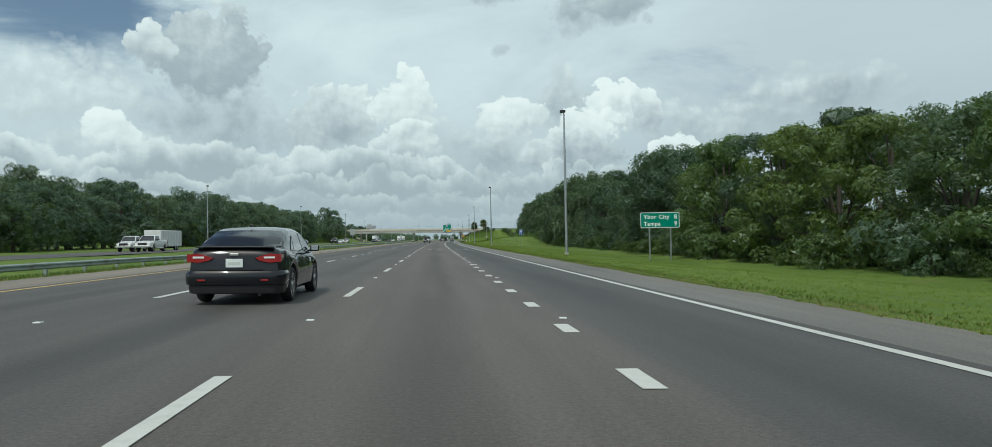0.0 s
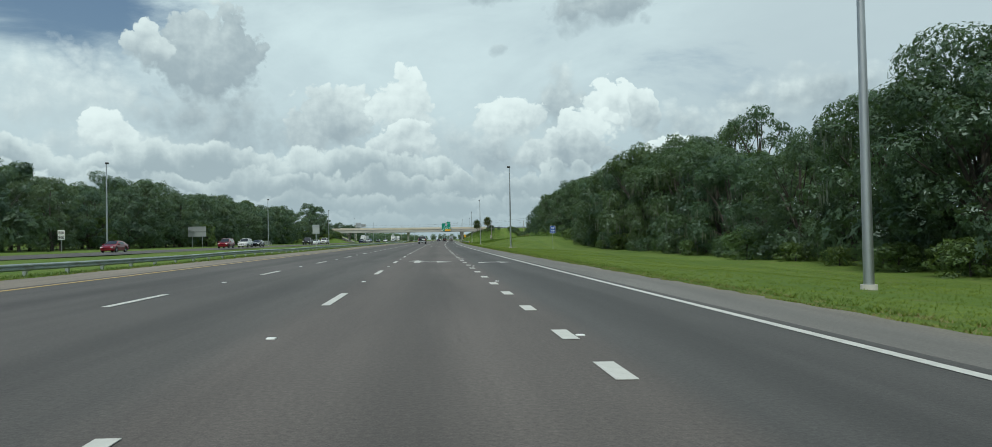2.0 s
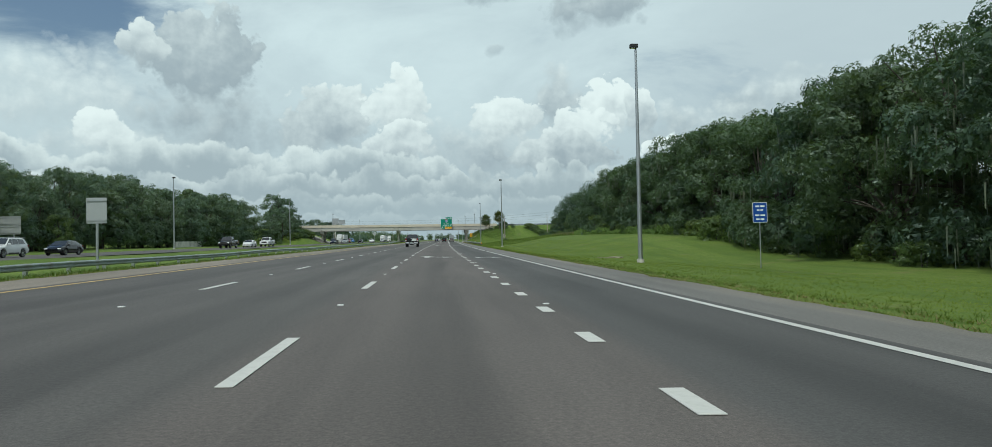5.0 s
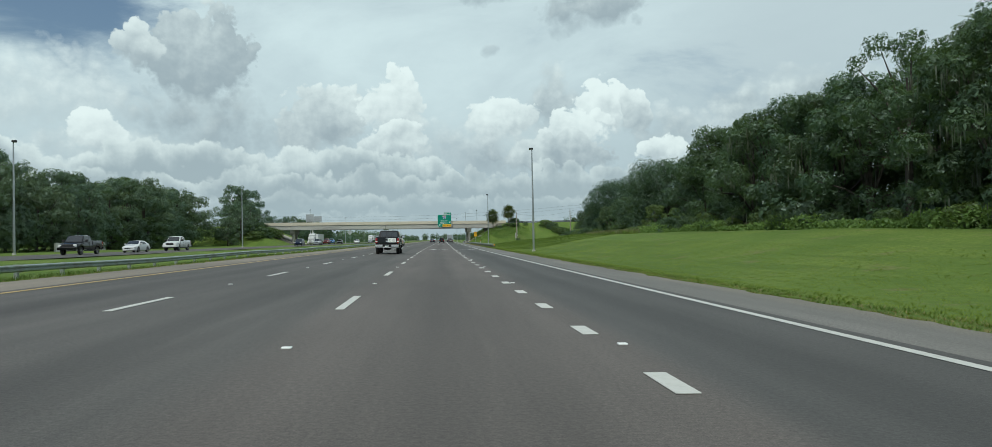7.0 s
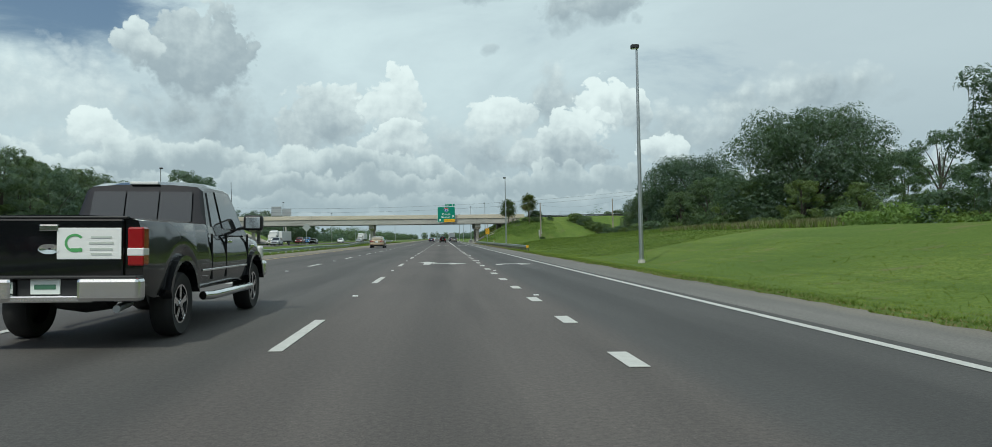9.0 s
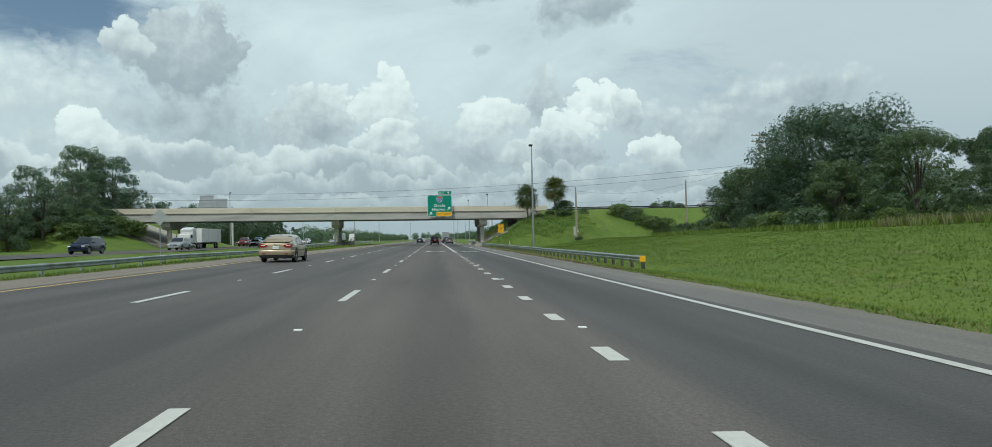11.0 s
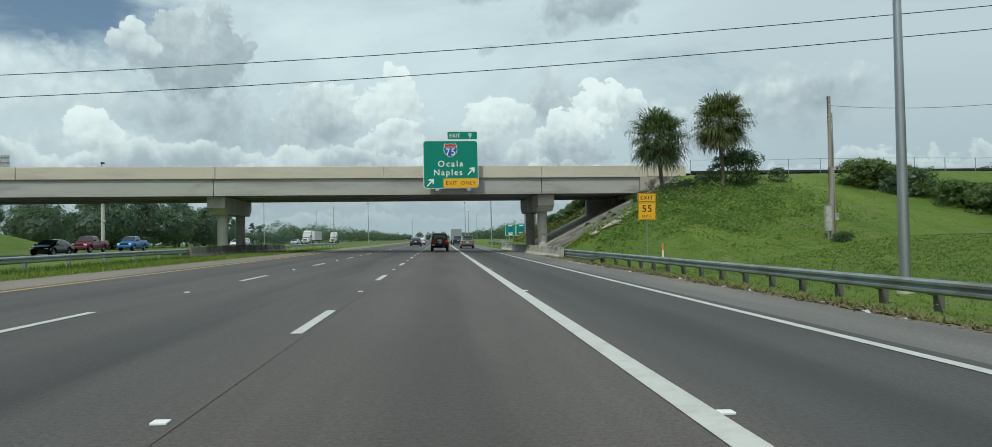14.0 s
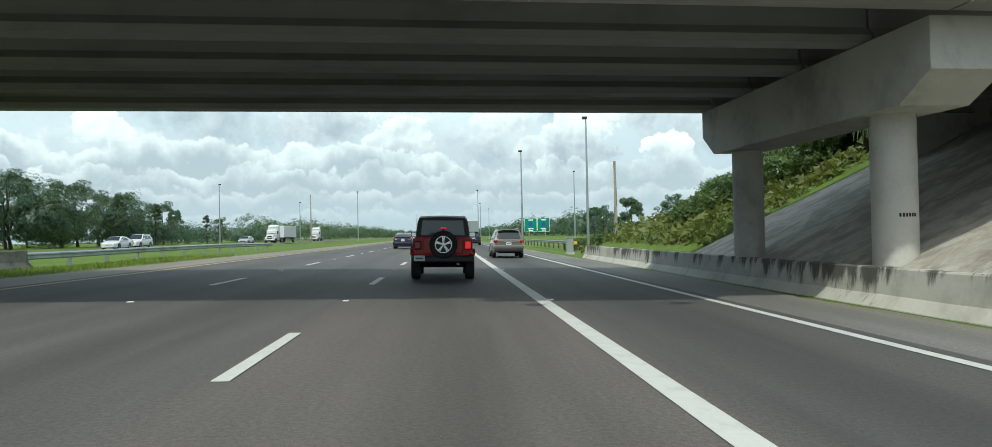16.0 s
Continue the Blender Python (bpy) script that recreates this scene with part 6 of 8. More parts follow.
def suv(m, body, label, length=4.75, width=1.90, height=1.72, category="car", lit=False):
    ob = thing("suv_car", m, label, category)
    L, W = length, width / 2
    ra, fa, r = -L / 2 + 0.98, L / 2 - 0.92, 0.36
    top = [(-L / 2, 1.02), (-L / 2 + 0.12, 1.10), (-0.6, 1.10), (0.9, 1.09), (L / 2 - 0.30, 0.96), (L / 2, 0.78)]
    wid = [(-L / 2, W - 0.05), (-L / 2 + 0.6, W), (0.6, W), (L / 2 - 0.3, W - 0.05), (L / 2, W - 0.18)]
    hull(ob, L, wid, top, 0, 0.27, ((ra, r, r + 0.06), (fa, r, r + 0.06)), body, ends=(0.05, 0.12))
    roof = [(-L / 2 + 0.05, 1.06), (-L / 2 + 0.42, height - 0.08), (-L / 2 + 0.75, height - 0.01), (-0.2, height), (0.25, height - 0.04), (1.10, 1.08)]
    wb, wr = W - 0.08, W - 0.27
    cabin(ob, roof, 1.06, wb, wr, body)
    screen(ob, -L / 2 + 0.11, 1.16, W - 0.24, -L / 2 + 0.38, height - 0.14, W - 0.34, "rear_window")
    screen(ob, 1.02, 1.12, W - 0.18, 0.32, height - 0.07, W - 0.32, "windscreen")
    zt = height - 0.12
    side_glass(ob, [(-0.85, 1.14), (0.0, 1.13), (-0.02, zt), (-0.78, zt - 0.01)], 1.06, height, wb, wr)
    side_glass(ob, [(0.07, 1.13), (0.90, 1.12), (0.30, zt - 0.01), (0.05, zt)], 1.06, height, wb, wr)
    side_glass(ob, [(-1.85, 1.18), (-0.92, 1.15), (-0.86, zt - 0.01), (-1.62, zt - 0.05)], 1.06, height, wb, wr, "quarter_window")
    yr = -L / 2
    slab(ob, "rear_bumper", body, (0, yr + 0.05, 0.66), (2 * W - 0.10, 0.26, 0.24), 0.08)
    slab(ob, "bumper_insert", M_PLASTIC, (0, yr + 0.0, 0.47), (2 * W - 0.20, 0.22, 0.20), 0.05)
    slab(ob, "spoiler", body, (0, yr + 0.36, height - 0.03), (2 * W - 0.62, 0.30, 0.05), 0.02)
    for sgn in (1, -1):
        g = Geo().box((sgn * (W - 0.16), yr + 0.04, 1.00), (0.24, 0.16, 0.17), 0.05)
        g.obj("tail_lamp", M_BRAKE if lit else M_REDLAMP, ob, "red tail lamp")
        slab(ob, "roof_rail", M_ALLOY, (sgn * (W - 0.32), -0.55, height + 0.04), (0.04, 1.7, 0.035), 0.012)
        slab(ob, "headlamp", M_CLEARLAMP, (sgn * (W - 0.30), L / 2 - 0.14, 0.80), (0.36, 0.18, 0.13), 0.04)
        slab(ob, "wheel_arch_trim", M_PLASTIC, (sgn * (W - 0.03), 0, 0.36), (0.06, 1.6, 0.16), 0.03)
    slab(ob, "chrome_strip", M_CHROME, (0, yr - 0.015, 0.98), (0.70, 0.03, 0.05), 0.012)
    slab(ob, "grille", M_PLASTIC, (0, L / 2 - 0.03, 0.66), (0.95, 0.06, 0.24), 0.03)
    plate_on(ob, 0, yr - 0.03, 0.86)
    mirror(ob, W - 0.05, 0.82, 1.12, body, 1.1)
    for y in (ra, fa):
        for sgn in (1, -1):
            wheel(ob, sgn * (W - 0.12), y, r, 0.23, 0.25, 6, None, sgn)
    return ob


def pickup(m, body, label, sign=True, chrome=True, category="pickup truck"):
    """Extended-cab pickup; the origin is midway between the axles."""
    ob = thing("pickup_truck", m, label, category)
    W, r = 0.99, 0.40
    ra, fa = -1.80, 1.80
    L = 5.78
    off = -0.09  # the body's middle lies a little behind the axles' middle
    top = [(-L / 2, 1.36), (-0.62, 1.36), (-0.60, 1.22), (0.62, 1.20), (1.45, 1.20), (2.45, 1.12), (2.80, 1.02), (L / 2, 0.86)]
    wid = [(-L / 2, W - 0.02), (-1.6, W), (1.8, W), (2.5, W - 0.05), (L / 2, W - 0.14)]
    b = hull(ob, L, wid, top, 0, 0.50, ((ra - off, r, r + 0.11), (fa - off, r, r + 0.11)), body, tuck=0.05, ends=(0.01, 0.10), shoulder=0.06, n=90)
    b.location.y = off
    roof = [(-0.66, 1.20), (-0.46, 1.84), (-0.15, 1.90), (0.55, 1.90), (0.85, 1.87), (1.50, 1.20)]
    wb, wr = W - 0.06, W - 0.21
    cabin(ob, roof, 1.20, wb, wr, body)
    yr = -L / 2 + off
    # rear screen in three panes
    for x0, x1 in ((-0.70, -0.24), (-0.22, 0.22), (0.24, 0.70)):
        vs = []
        for ly in (-0.028, -0.016):
            vs += [(x0, -0.625 + ly, 1.33), (x1, -0.625 + ly, 1.33), (x1 * (0.97 if x1 > 0.3 else 1), -0.50 + ly, 1.76), (x0 * (0.97 if x0 < -0.3 else 1), -0.50 + ly, 1.76)]
        Geo().add(vs, [(0, 1, 2, 3), (7, 6, 5, 4), (0, 4, 5, 1), (1, 5, 6, 2), (2, 6, 7, 3), (3, 7, 4, 0)]).obj("rear_window", M_GLASS, ob)
    screen(ob, 1.44, 1.26, W - 0.14, 0.90, 1.82, W - 0.28, "windscreen")
    side_glass(ob, [(-0.40, 1.30), (0.02, 1.30), (-0.04, 1.78), (-0.34, 1.76)], 1.20, 1.90, wb, wr, "rear_door_window")
    side_glass(ob, [(0.12, 1.28), (1.20, 1.26), (0.86, 1.74), (0.70, 1.79), (0.06, 1.79)], 1.20, 1.90, wb, wr)
    slab(ob, "third_brake_lamp", M_CLEARLAMP, (0, -0.47, 1.875), (0.40, 0.10, 0.04), 0.012)
    # tailgate with its handle and badge
    tg = slab(ob, "tailgate", body, (0, yr - 0.012, 1.03), (1.52, 0.05, 0.62), 0.025)
    slab(tg, "handle", M_CHROME, (-0.02, yr - 0.05, 1.245), (0.20, 0.03, 0.07), 0.012)
    Geo().lathe([(0.0, 0.0), (0.115, 0.006), (0.115, 0.02)], 24, Matrix.Translation((-0.02, yr - 0.036, 1.03)) @ Matrix.Rotation(-math.pi / 2, 4, "Z") @ Matrix.Diagonal((1, 1, 0.45, 1))).obj("badge", M_CHROME, tg)
    slab(tg, "rail_cap", M_PLASTIC, (0, yr, 1.352), (1.60, 0.08, 0.03), 0.01)
    if sign:
        sg = slab(tg, "sign_panel", M_SIGNWHITE, (0.40, yr - 0.045, 1.085), (0.68, 0.012, 0.32), 0.008, "white sign panel with a green ring and pale lines")
        g = Geo()
        pts_o = []
        for k in range(22):
            a = radians(40 + 280 * k / 21)
            pts_o.append((a, 0.105))
        ring = [(0.25 + rr * math.cos(a), 1.09 + rr * 0.9 * math.sin(a)) for a, rr in pts_o] + [(0.25 + 0.078 * math.cos(a), 1.09 + 0.070 * math.sin(a)) for a, rr in reversed(pts_o)]
        ngon(sg, "green_ring", M_LOGOGREEN, ring, yr - 0.052, 0.003)
        slab(sg, "green_shape", M_LOGOGREEN, (0.27, yr - 0.055, 1.02), (0.12, 0.003, 0.035), 0)
        for j, (zz, ww) in enumerate(((1.15, 0.22), (1.09, 0.26), (1.03, 0.24), (0.98, 0.22))):
            slab(sg, "line_bar", M_GREYPRINT, (0.53, yr - 0.055, zz), (ww, 0.003, 0.02), 0)
    for sgn in (1, -1):
        lampo = slab(ob, "tail_lamp", M_REDLAMP, (sgn * (W - 0.10), yr + 0.03, 1.055), (0.175, 0.16, 0.40), 0.02, "red tail lamp with a clear band")
        slab(lampo, "reverse_lamp", M_CLEARLAMP, (sgn * (W - 0.10), yr + 0.028, 1.00), (0.179, 0.166, 0.085), 0.012)
        slab(ob, "headlamp", M_CLEARLAMP, (sgn * (W - 0.24), L / 2 + off - 0.10, 0.90), (0.34, 0.16, 0.22), 0.04)
        for ya in (ra, fa):
            arc = [(ya + (r + 0.15) * math.cos(radians(a)), r + (r + 0.15) * math.sin(radians(a)) * 0.98) for a in range(8, 173, 11)]
            inner = [(ya + (r + 0.085) * math.cos(radians(a)), r + (r + 0.085) * math.sin(radians(a)) * 0.98) for a in range(172, 7, -11)]
            ring = arc + inner
            x0, x1 = sgn * (W - 0.10), sgn * (W + 0.035)
            n = len(ring)
            vs = [(x0, y, z) for y, z in ring] + [(x1, y, z) for y, z in ring]
            h = n // 2
            fs = [((i + 1) % n, i, n + i, n + (i + 1) % n) for i in range(n)] + [(i, i + 1, n - 2 - i, n - 1 - i) for i in range(h - 1)] + [(n + i, n + n - 1 - i, n + n - 2 - i, n + i + 1) for i in range(h - 1)]
            Geo().add(vs, fs).obj("fender_flare", body, ob)
        Geo().path([(sgn * (W + 0.04), -1.15, 0.42), (sgn * (W + 0.10), -0.9, 0.41), (sgn * (W + 0.10), 1.05, 0.41), (sgn * (W + 0.03), 1.25, 0.42)], 0.055, 12).obj("running_board", M_CHROME if chrome else M_PLASTIC, ob, "chrome tubular running board", True)
        slab(ob, "door_trim", M_CHROME if chrome else M_PLASTIC, (sgn * (W + 0.004), 0.1, 0.73), (0.014, 2.3, 0.028), 0.005)
        for yy in (0.20,):
            slab(ob, "door_handle", M_CHROME if chrome else body, (sgn * (W + 0.015), yy, 1.09), (0.03, 0.20, 0.045), 0.012)
        for yy in (-0.60, 0.10, 1.33):
            slab(ob, "door_gap", M_UNDERBODY, (sgn * (W - 0.012), yy, 0.90), (0.03, 0.012, 0.60), 0)
        slab(ob, "fender_badge", M_CHROME, (sgn * (W - 0.0), 1.62, 1.02), (0.016, 0.22, 0.045), 0.006)
    # bumpers
    bm_ = M_CHROME if chrome else body
    g = Geo()
    for sgn in (1, -1):
        g.box((sgn * 0.66, yr - 0.10, 0.62), (0.66, 0.20, 0.24), 0.04)
    g.box((0, yr - 0.10, 0.53), (1.0, 0.17, 0.07), 0.015)
    g.obj("rear_bumper", bm_, ob, "chrome stepped rear bumper")
    slab(ob, "bumper_pad", M_PLASTIC, (0, yr - 0.07, 0.745), (1.90, 0.20, 0.03), 0.01)
    slab(ob, "plate_recess", M_PLASTIC, (0, yr - 0.05, 0.64), (0.66, 0.10, 0.20), 0.02)
    plate_on(ob, -0.02, yr - 0.11, 0.655)
    slab(ob, "front_bumper", bm_, (0, L / 2 + off + 0.04, 0.62), (1.90, 0.20, 0.26), 0.05)
    slab(ob, "grille", M_PLASTIC, (0, L / 2 + off + 0.01, 0.90), (1.05, 0.08, 0.28), 0.03)
    Geo().tube((0.62, yr + 0.5, 0.44), (0.70, yr - 0.06, 0.42), 0.04, 0.04, 12).obj("exhaust", M_STEEL, ob, "", True)
    Geo().lathe([(0.0, -0.32), (0.20, -0.30), (0.24, 0.0), (0.20, 0.30), (0.0, 0.32)], 16, Matrix.Translation((0, -2.2, 0.55))).obj("spare_wheel", M_RUBBER, ob)
    Geo().tube((0.62, 1.75, 1.15), (0.60, 1.72, 2.05), 0.006, 0.004, 6).obj("aerial", M_DARKMETAL, ob)
    mirror(ob, W - 0.02, 1.10, 1.30, M_PLASTIC, 1.55)
    for o in ob.children_recursive:
        o.data.transform(Matrix.Diagonal((1, 1, 1.075, 1)))
    for y in (ra, fa):
        for sgn in (1, -1):
            wheel(ob, sgn * (W - 0.14), y, r, 0.27, 0.245, 5, M_CHROME if chrome else M_ALLOY, sgn)
    return ob


def offroader(m):
    """Boxy red off-road car with a black hardtop and a spare wheel on its tailgate."""
    ob = thing("off_road_car", m, "boxy red off-road car with black hardtop and rear spare wheel", "car")
    L, r = 4.2, 0.41
    yr = -L / 2
    ra, fa = -1.38, 1.38
    body = P_RED
    g = Geo()
    prof = [(-L / 2 + 0.02, 0.70), (L / 2 - 0.2, 0.70), (L / 2 - 0.1, 0.85), (L / 2 - 0.12, 1.12), (0.80, 1.24), (-L / 2, 1.24)]
    m90 = Matrix(((0, 1, 0, 0), (1, 0, 0, 0), (0, 0, 1, 0), (0, 0, 0, 1)))
    g.prism(prof, -0.79, 0.79, m90)
    g.obj("body", body, ob)
    slab(ob, "underbody", M_UNDERBODY, (0, 0, 0.58), (1.30, 3.7, 0.26), 0.04)
    # hardtop, leaning in towards the roof
    g = Geo()
    rows_ = []
    for y, top_z, wt in ((yr + 0.02, 1.80, 0.66), (yr + 0.30, 1.85, 0.67), (0.35, 1.87, 0.68), (0.62, 1.83, 0.68), (0.98, 1.26, 0.74)):
        pts = [(0.785, 1.22), (wt + 0.03, top_z - 0.06), (wt - 0.03, top_z), (0, top_z + 0.02)]
        rows_.append([(x, y, z) for x, z in pts] + [(-x, y, z) for x, z in pts[-2::-1]])
    g.sheet(rows_)
    c = len(rows_[0])
    g.f += [tuple(range(c)), tuple(range(len(g.v) - 1, len(g.v) - c - 1, -1))]
    g.obj("hardtop", M_PLASTIC, ob, "matt black hardtop")
    g = Geo()
    vs = []
    for ly in (-0.012, 0.004):
        vs += [(-0.63, yr + 0.02 + ly, 1.30), (0.63, yr + 0.02 + ly, 1.30), (0.58, yr + 0.02 + ly, 1.72), (-0.58, yr + 0.02 + ly, 1.72)]
    g.add(vs, [(0, 1, 2, 3), (7, 6, 5, 4), (0, 4, 5, 1), (1, 5, 6, 2), (2, 6, 7, 3), (3, 7, 4, 0)])
    g.obj("rear_window", M_GLASS, ob)
    for y0, y1 in ((-1.95, -0.95), (-0.85, -0.05), (0.05, 0.62)):
        side_glass(ob, [(y0, 1.30), (y1 + (0.12 if y1 > 0.5 else 0), 1.30), (y1, 1.72), (y0, 1.72)], 1.22, 1.80, 0.785, 0.70)
    screen(ob, 0.97, 1.30, 0.68, 0.66, 1.78, 0.62, "windscreen")
    # tailgate, spare wheel, lamps
    slab(ob, "tailgate", body, (0, yr - 0.015, 0.99), (1.14, 0.04, 0.46), 0.02)
    sp = wheel(ob, 0.02, yr - 0.16, 0.40, 0.24, 0.245, 5, M_ALLOY, 1, "spare_wheel")
    sp.location = (0.02, yr - 0.16, 1.03)
    sp.rotation_euler = (0, 0, -math.pi / 2)
    slab(ob, "wheel_carrier", M_PLASTIC, (0.02, yr - 0.04, 1.06), (0.30, 0.10, 0.55), 0.03)
    lampb = slab(ob, "high_brake_lamp", M_BRAKE, (0.02, yr - 0.10, 1.50), (0.16, 0.05, 0.05), 0.012, "lit red high brake lamp")
    slab(lampb, "lamp_arm", M_PLASTIC, (0.02, yr - 0.07, 1.40), (0.06, 0.04, 0.20), 0.01)
    for sgn in (1, -1):
        lo = slab(ob, "tail_lamp", M_BRAKE if sgn > 0 else M_REDLAMP, (sgn * 0.72, yr - 0.025, 1.01), (0.17, 0.09, 0.22), 0.02, "square red tail lamp")
        slab(lo, "lamp_frame", M_PLASTIC, (sgn * 0.72, yr - 0.012, 1.01), (0.205, 0.08, 0.255), 0.02)
        for ya in (ra, fa):
            arc = [(ya - 0.60, 0.80), (ya - 0.46, 0.93), (ya + 0.46, 0.93), (ya + 0.60, 0.80), (ya + 0.60, 0.74), (ya + 0.42, 0.86), (ya - 0.42, 0.86), (ya - 0.60, 0.74)]
            x0, x1 = sgn * 0.74, sgn * 0.935
            vs = [(x0, y, z) for y, z in arc] + [(x1, y, z - 0.03) for y, z in arc]
            n = 8
            fs = [((i + 1) % n, i, n + i, n + (i + 1) % n) for i in range(n)] + [(0, 1, 6, 7), (1, 2, 5, 6), (2, 3, 4, 5), (8, 15, 14, 9), (9, 14, 13, 10), (10, 13, 12, 11)]
            Geo().add(vs, fs).obj("fender_flare", P_RED if ya < 0 else M_PLASTIC, ob)
        slab(ob, "rear_quarter", body, (sgn * 0.80, yr + 0.32, 0.97), (0.12, 0.62, 0.50), 0.04)
        slab(ob, "door_handle", M_PLASTIC, (sgn * 0.80, -0.6, 1.12), (0.04, 0.16, 0.04), 0.01)
    slab(ob, "rear_bumper", M_PLASTIC, (0, yr - 0.10, 0.61), (1.76, 0.24, 0.20), 0.05)
    slab(ob, "front_bumper", M_PLASTIC, (0, L / 2 + 0.04, 0.60), (1.70, 0.24, 0.20), 0.05)
    slab(ob, "grille", M_PLASTIC, (0, L / 2 - 0.10, 0.97), (1.2, 0.06, 0.26), 0.03)
    plate_on(ob, -0.66, yr - 0.235, 0.64)
    Geo().tube((0.4, yr + 0.4, 0.48), (0.45, yr - 0.05, 0.46), 0.035, 0.035, 10).obj("exhaust", M_STEEL, ob)
    mirror(ob, 0.80, 0.78, 1.26, M_PLASTIC, 1.2)
    Geo().box((0, ra, 0.41), (1.4, 0.12, 0.14), 0.04).obj("rear_axle", M_UNDERBODY, ob)
    for y in (ra, fa):
        for sgn in (1, -1):
            wheel(ob, sgn * 0.79, y, r, 0.265, 0.235, 5, M_ALLOY, sgn)
    return ob


def box_trailer(m, length, w, h, label, floor_z=0.55, axles=2, wheel_r=0.36):
    ob = thing("box_trailer", m, label, "trailer")
    slab(ob, "box", M_SAIL, (0, 0, floor_z + h / 2), (w, length, h), 0.05)
    for sgn in (1, -1):
        n = int(length / 0.62)
        for k in range(n):
            y = -length / 2 + (k + 0.5) * length / n
            slab(ob, "side_rib", M_SAIL, (sgn * (w / 2 + 0.012), y, floor_z + h / 2), (0.024, 0.05, h - 0.14), 0)
        slab(ob, "lower_rail", M_STEEL, (sgn * (w / 2 + 0.014), 0, floor_z + 0.07), (0.03, length, 0.12), 0.01)
    slab(ob, "chassis", M_UNDERBODY, (0, 0, floor_z - 0.12), (w * 0.45, length * 0.95, 0.24), 0.02)
    slab(ob, "rear_frame", M_STEEL, (0, -length / 2 - 0.02, floor_z + h / 2), (w * 0.98, 0.04, h * 0.98), 0.02)
    for k in range(axles):
        for sgn in (1, -1):
            wheel(ob, sgn * (w / 2 - 0.16), -length * 0.30 + k * (2.2 * wheel_r), wheel_r, 0.26, wheel_r * 0.6, 6, M_STEEL, sgn)
    return ob


def semi_truck(m, label):
    ob = thing("semi_truck", m, label, "truck")
    slab(ob, "sleeper", P_WHITE, (0, -0.6, 2.35), (2.35, 2.0, 2.5), 0.15)
    slab(ob, "roof_fairing", P_WHITE, (0, -0.3, 3.68), (2.2, 1.7, 0.5), 0.2, rot=(-12, 0, 0))
    slab(ob, "cab", P_WHITE, (0, 1.05, 1.95), (2.25, 1.5, 1.75), 0.14)
    screen(ob, 1.82, 1.95, 0.98, 1.55, 2.72, 0.92, "windscreen", 0.02)
    side_glass(ob, [(0.55, 2.0), (1.55, 2.0), (1.40, 2.62), (0.55, 2.62)], 1.1, 2.8, 1.13, 1.12)
    g = Geo()
    g.prism([(-0.2, 0.8), (1.9, 0.8), (2.0, 1.2), (1.85, 1.55), (-0.2, 1.95)], -0.78, 0.78, Matrix(((0, 1, 0, 0), (1, 0, 0, 1.75), (0, 0, 1, 0), (0, 0, 0, 1))))
    g.obj("bonnet", P_WHITE, ob)
    for sgn in (1, -1):
        slab(ob, "front_fender", P_WHITE, (sgn * 0.98, 2.75, 1.05), (0.42, 1.35, 0.42), 0.15)
        slab(ob, "headlamp", M_CLEARLAMP, (sgn * 0.90, 3.44, 1.0), (0.34, 0.10, 0.22), 0.04)
        Geo().tube((sgn * 1.05, -1.75, 0.9), (sgn * 1.05, -1.75, 3.7), 0.08, 0.08, 10).obj("exhaust_stack", M_CHROME, ob)
        slab(ob, "fuel_tank", M_ALLOY, (sgn * 0.98, 0.2, 0.72), (0.55, 1.6, 0.55), 0.2)
        slab(ob, "wing_mirror", M_PLASTIC, (sgn * 1.38, 1.75, 2.3), (0.22, 0.12, 0.55), 0.04)
    slab(ob, "grille", M_CHROME, (0, 3.70, 1.22), (1.1, 0.06, 0.75), 0.06)
    slab(ob, "front_bumper", M_CHROME, (0, 3.62, 0.58), (2.4, 0.26, 0.36), 0.08)
    slab(ob, "chassis", M_UNDERBODY, (0, -1.5, 0.85), (0.9, 6.0, 0.28), 0.03)
    for y in (2.7, -2.6, -3.9):
        for sgn in (1, -1):
            wheel(ob, sgn * 1.02, y, 0.52, 0.36, 0.30, 6, M_ALLOY, sgn)
    return ob


def on_road(s, d, turn=0.0, z=None):
    zz = -CROSSFALL * d + 0.002 if z is None else z
    m = spot(s, d, zz, turn)
    if z is None:
        m = m @ Matrix.Rotation(math.atan(CROSSFALL), 4, "Y")
    return m


ON = 0.352  # level of the oncoming carriageway
sedan(on_road(14.0 + 2.28, -1.83), P_DARKGREY, "charcoal black compact sedan with red tail lamps", lit=False)
sedan(on_road(525.0, -2.25), P_WHITE, "white sedan with a dark rear window", 4.8, 1.85, 1.44)
sedan(on_road(335.2, -6.4), P_GOLD, "gold-beige sedan in the fast lane", 4.75, 1.81, 1.45)
pickup(on_road(250.8, -2.45), P_BLACK, "glossy black extended-cab pickup with chrome bumper and white tailgate sign")
offroader(on_road(444.9 + 1.38, 1.76) @ Matrix.Diagonal((0.95, 0.95, 0.95, 1)))
suv(on_road(464.7 + 1.4, 5.2) @ Matrix.Diagonal((0.91, 0.91, 0.91, 1)), P_GREYBROWN, "grey-brown crossover with roof rails")
sedan(on_road(494.0, -2.2), P_NAVY, "dark blue sedan far ahead beyond the bridge")
suv(on_road(520.0, 5.2), P_NAVY, "dark crossover far ahead beyond the bridge")
box_trailer(on_road(540.0, 5.3), 8.0, 2.4, 2.6, "white box truck body far ahead", 0.9, 1, 0.45)
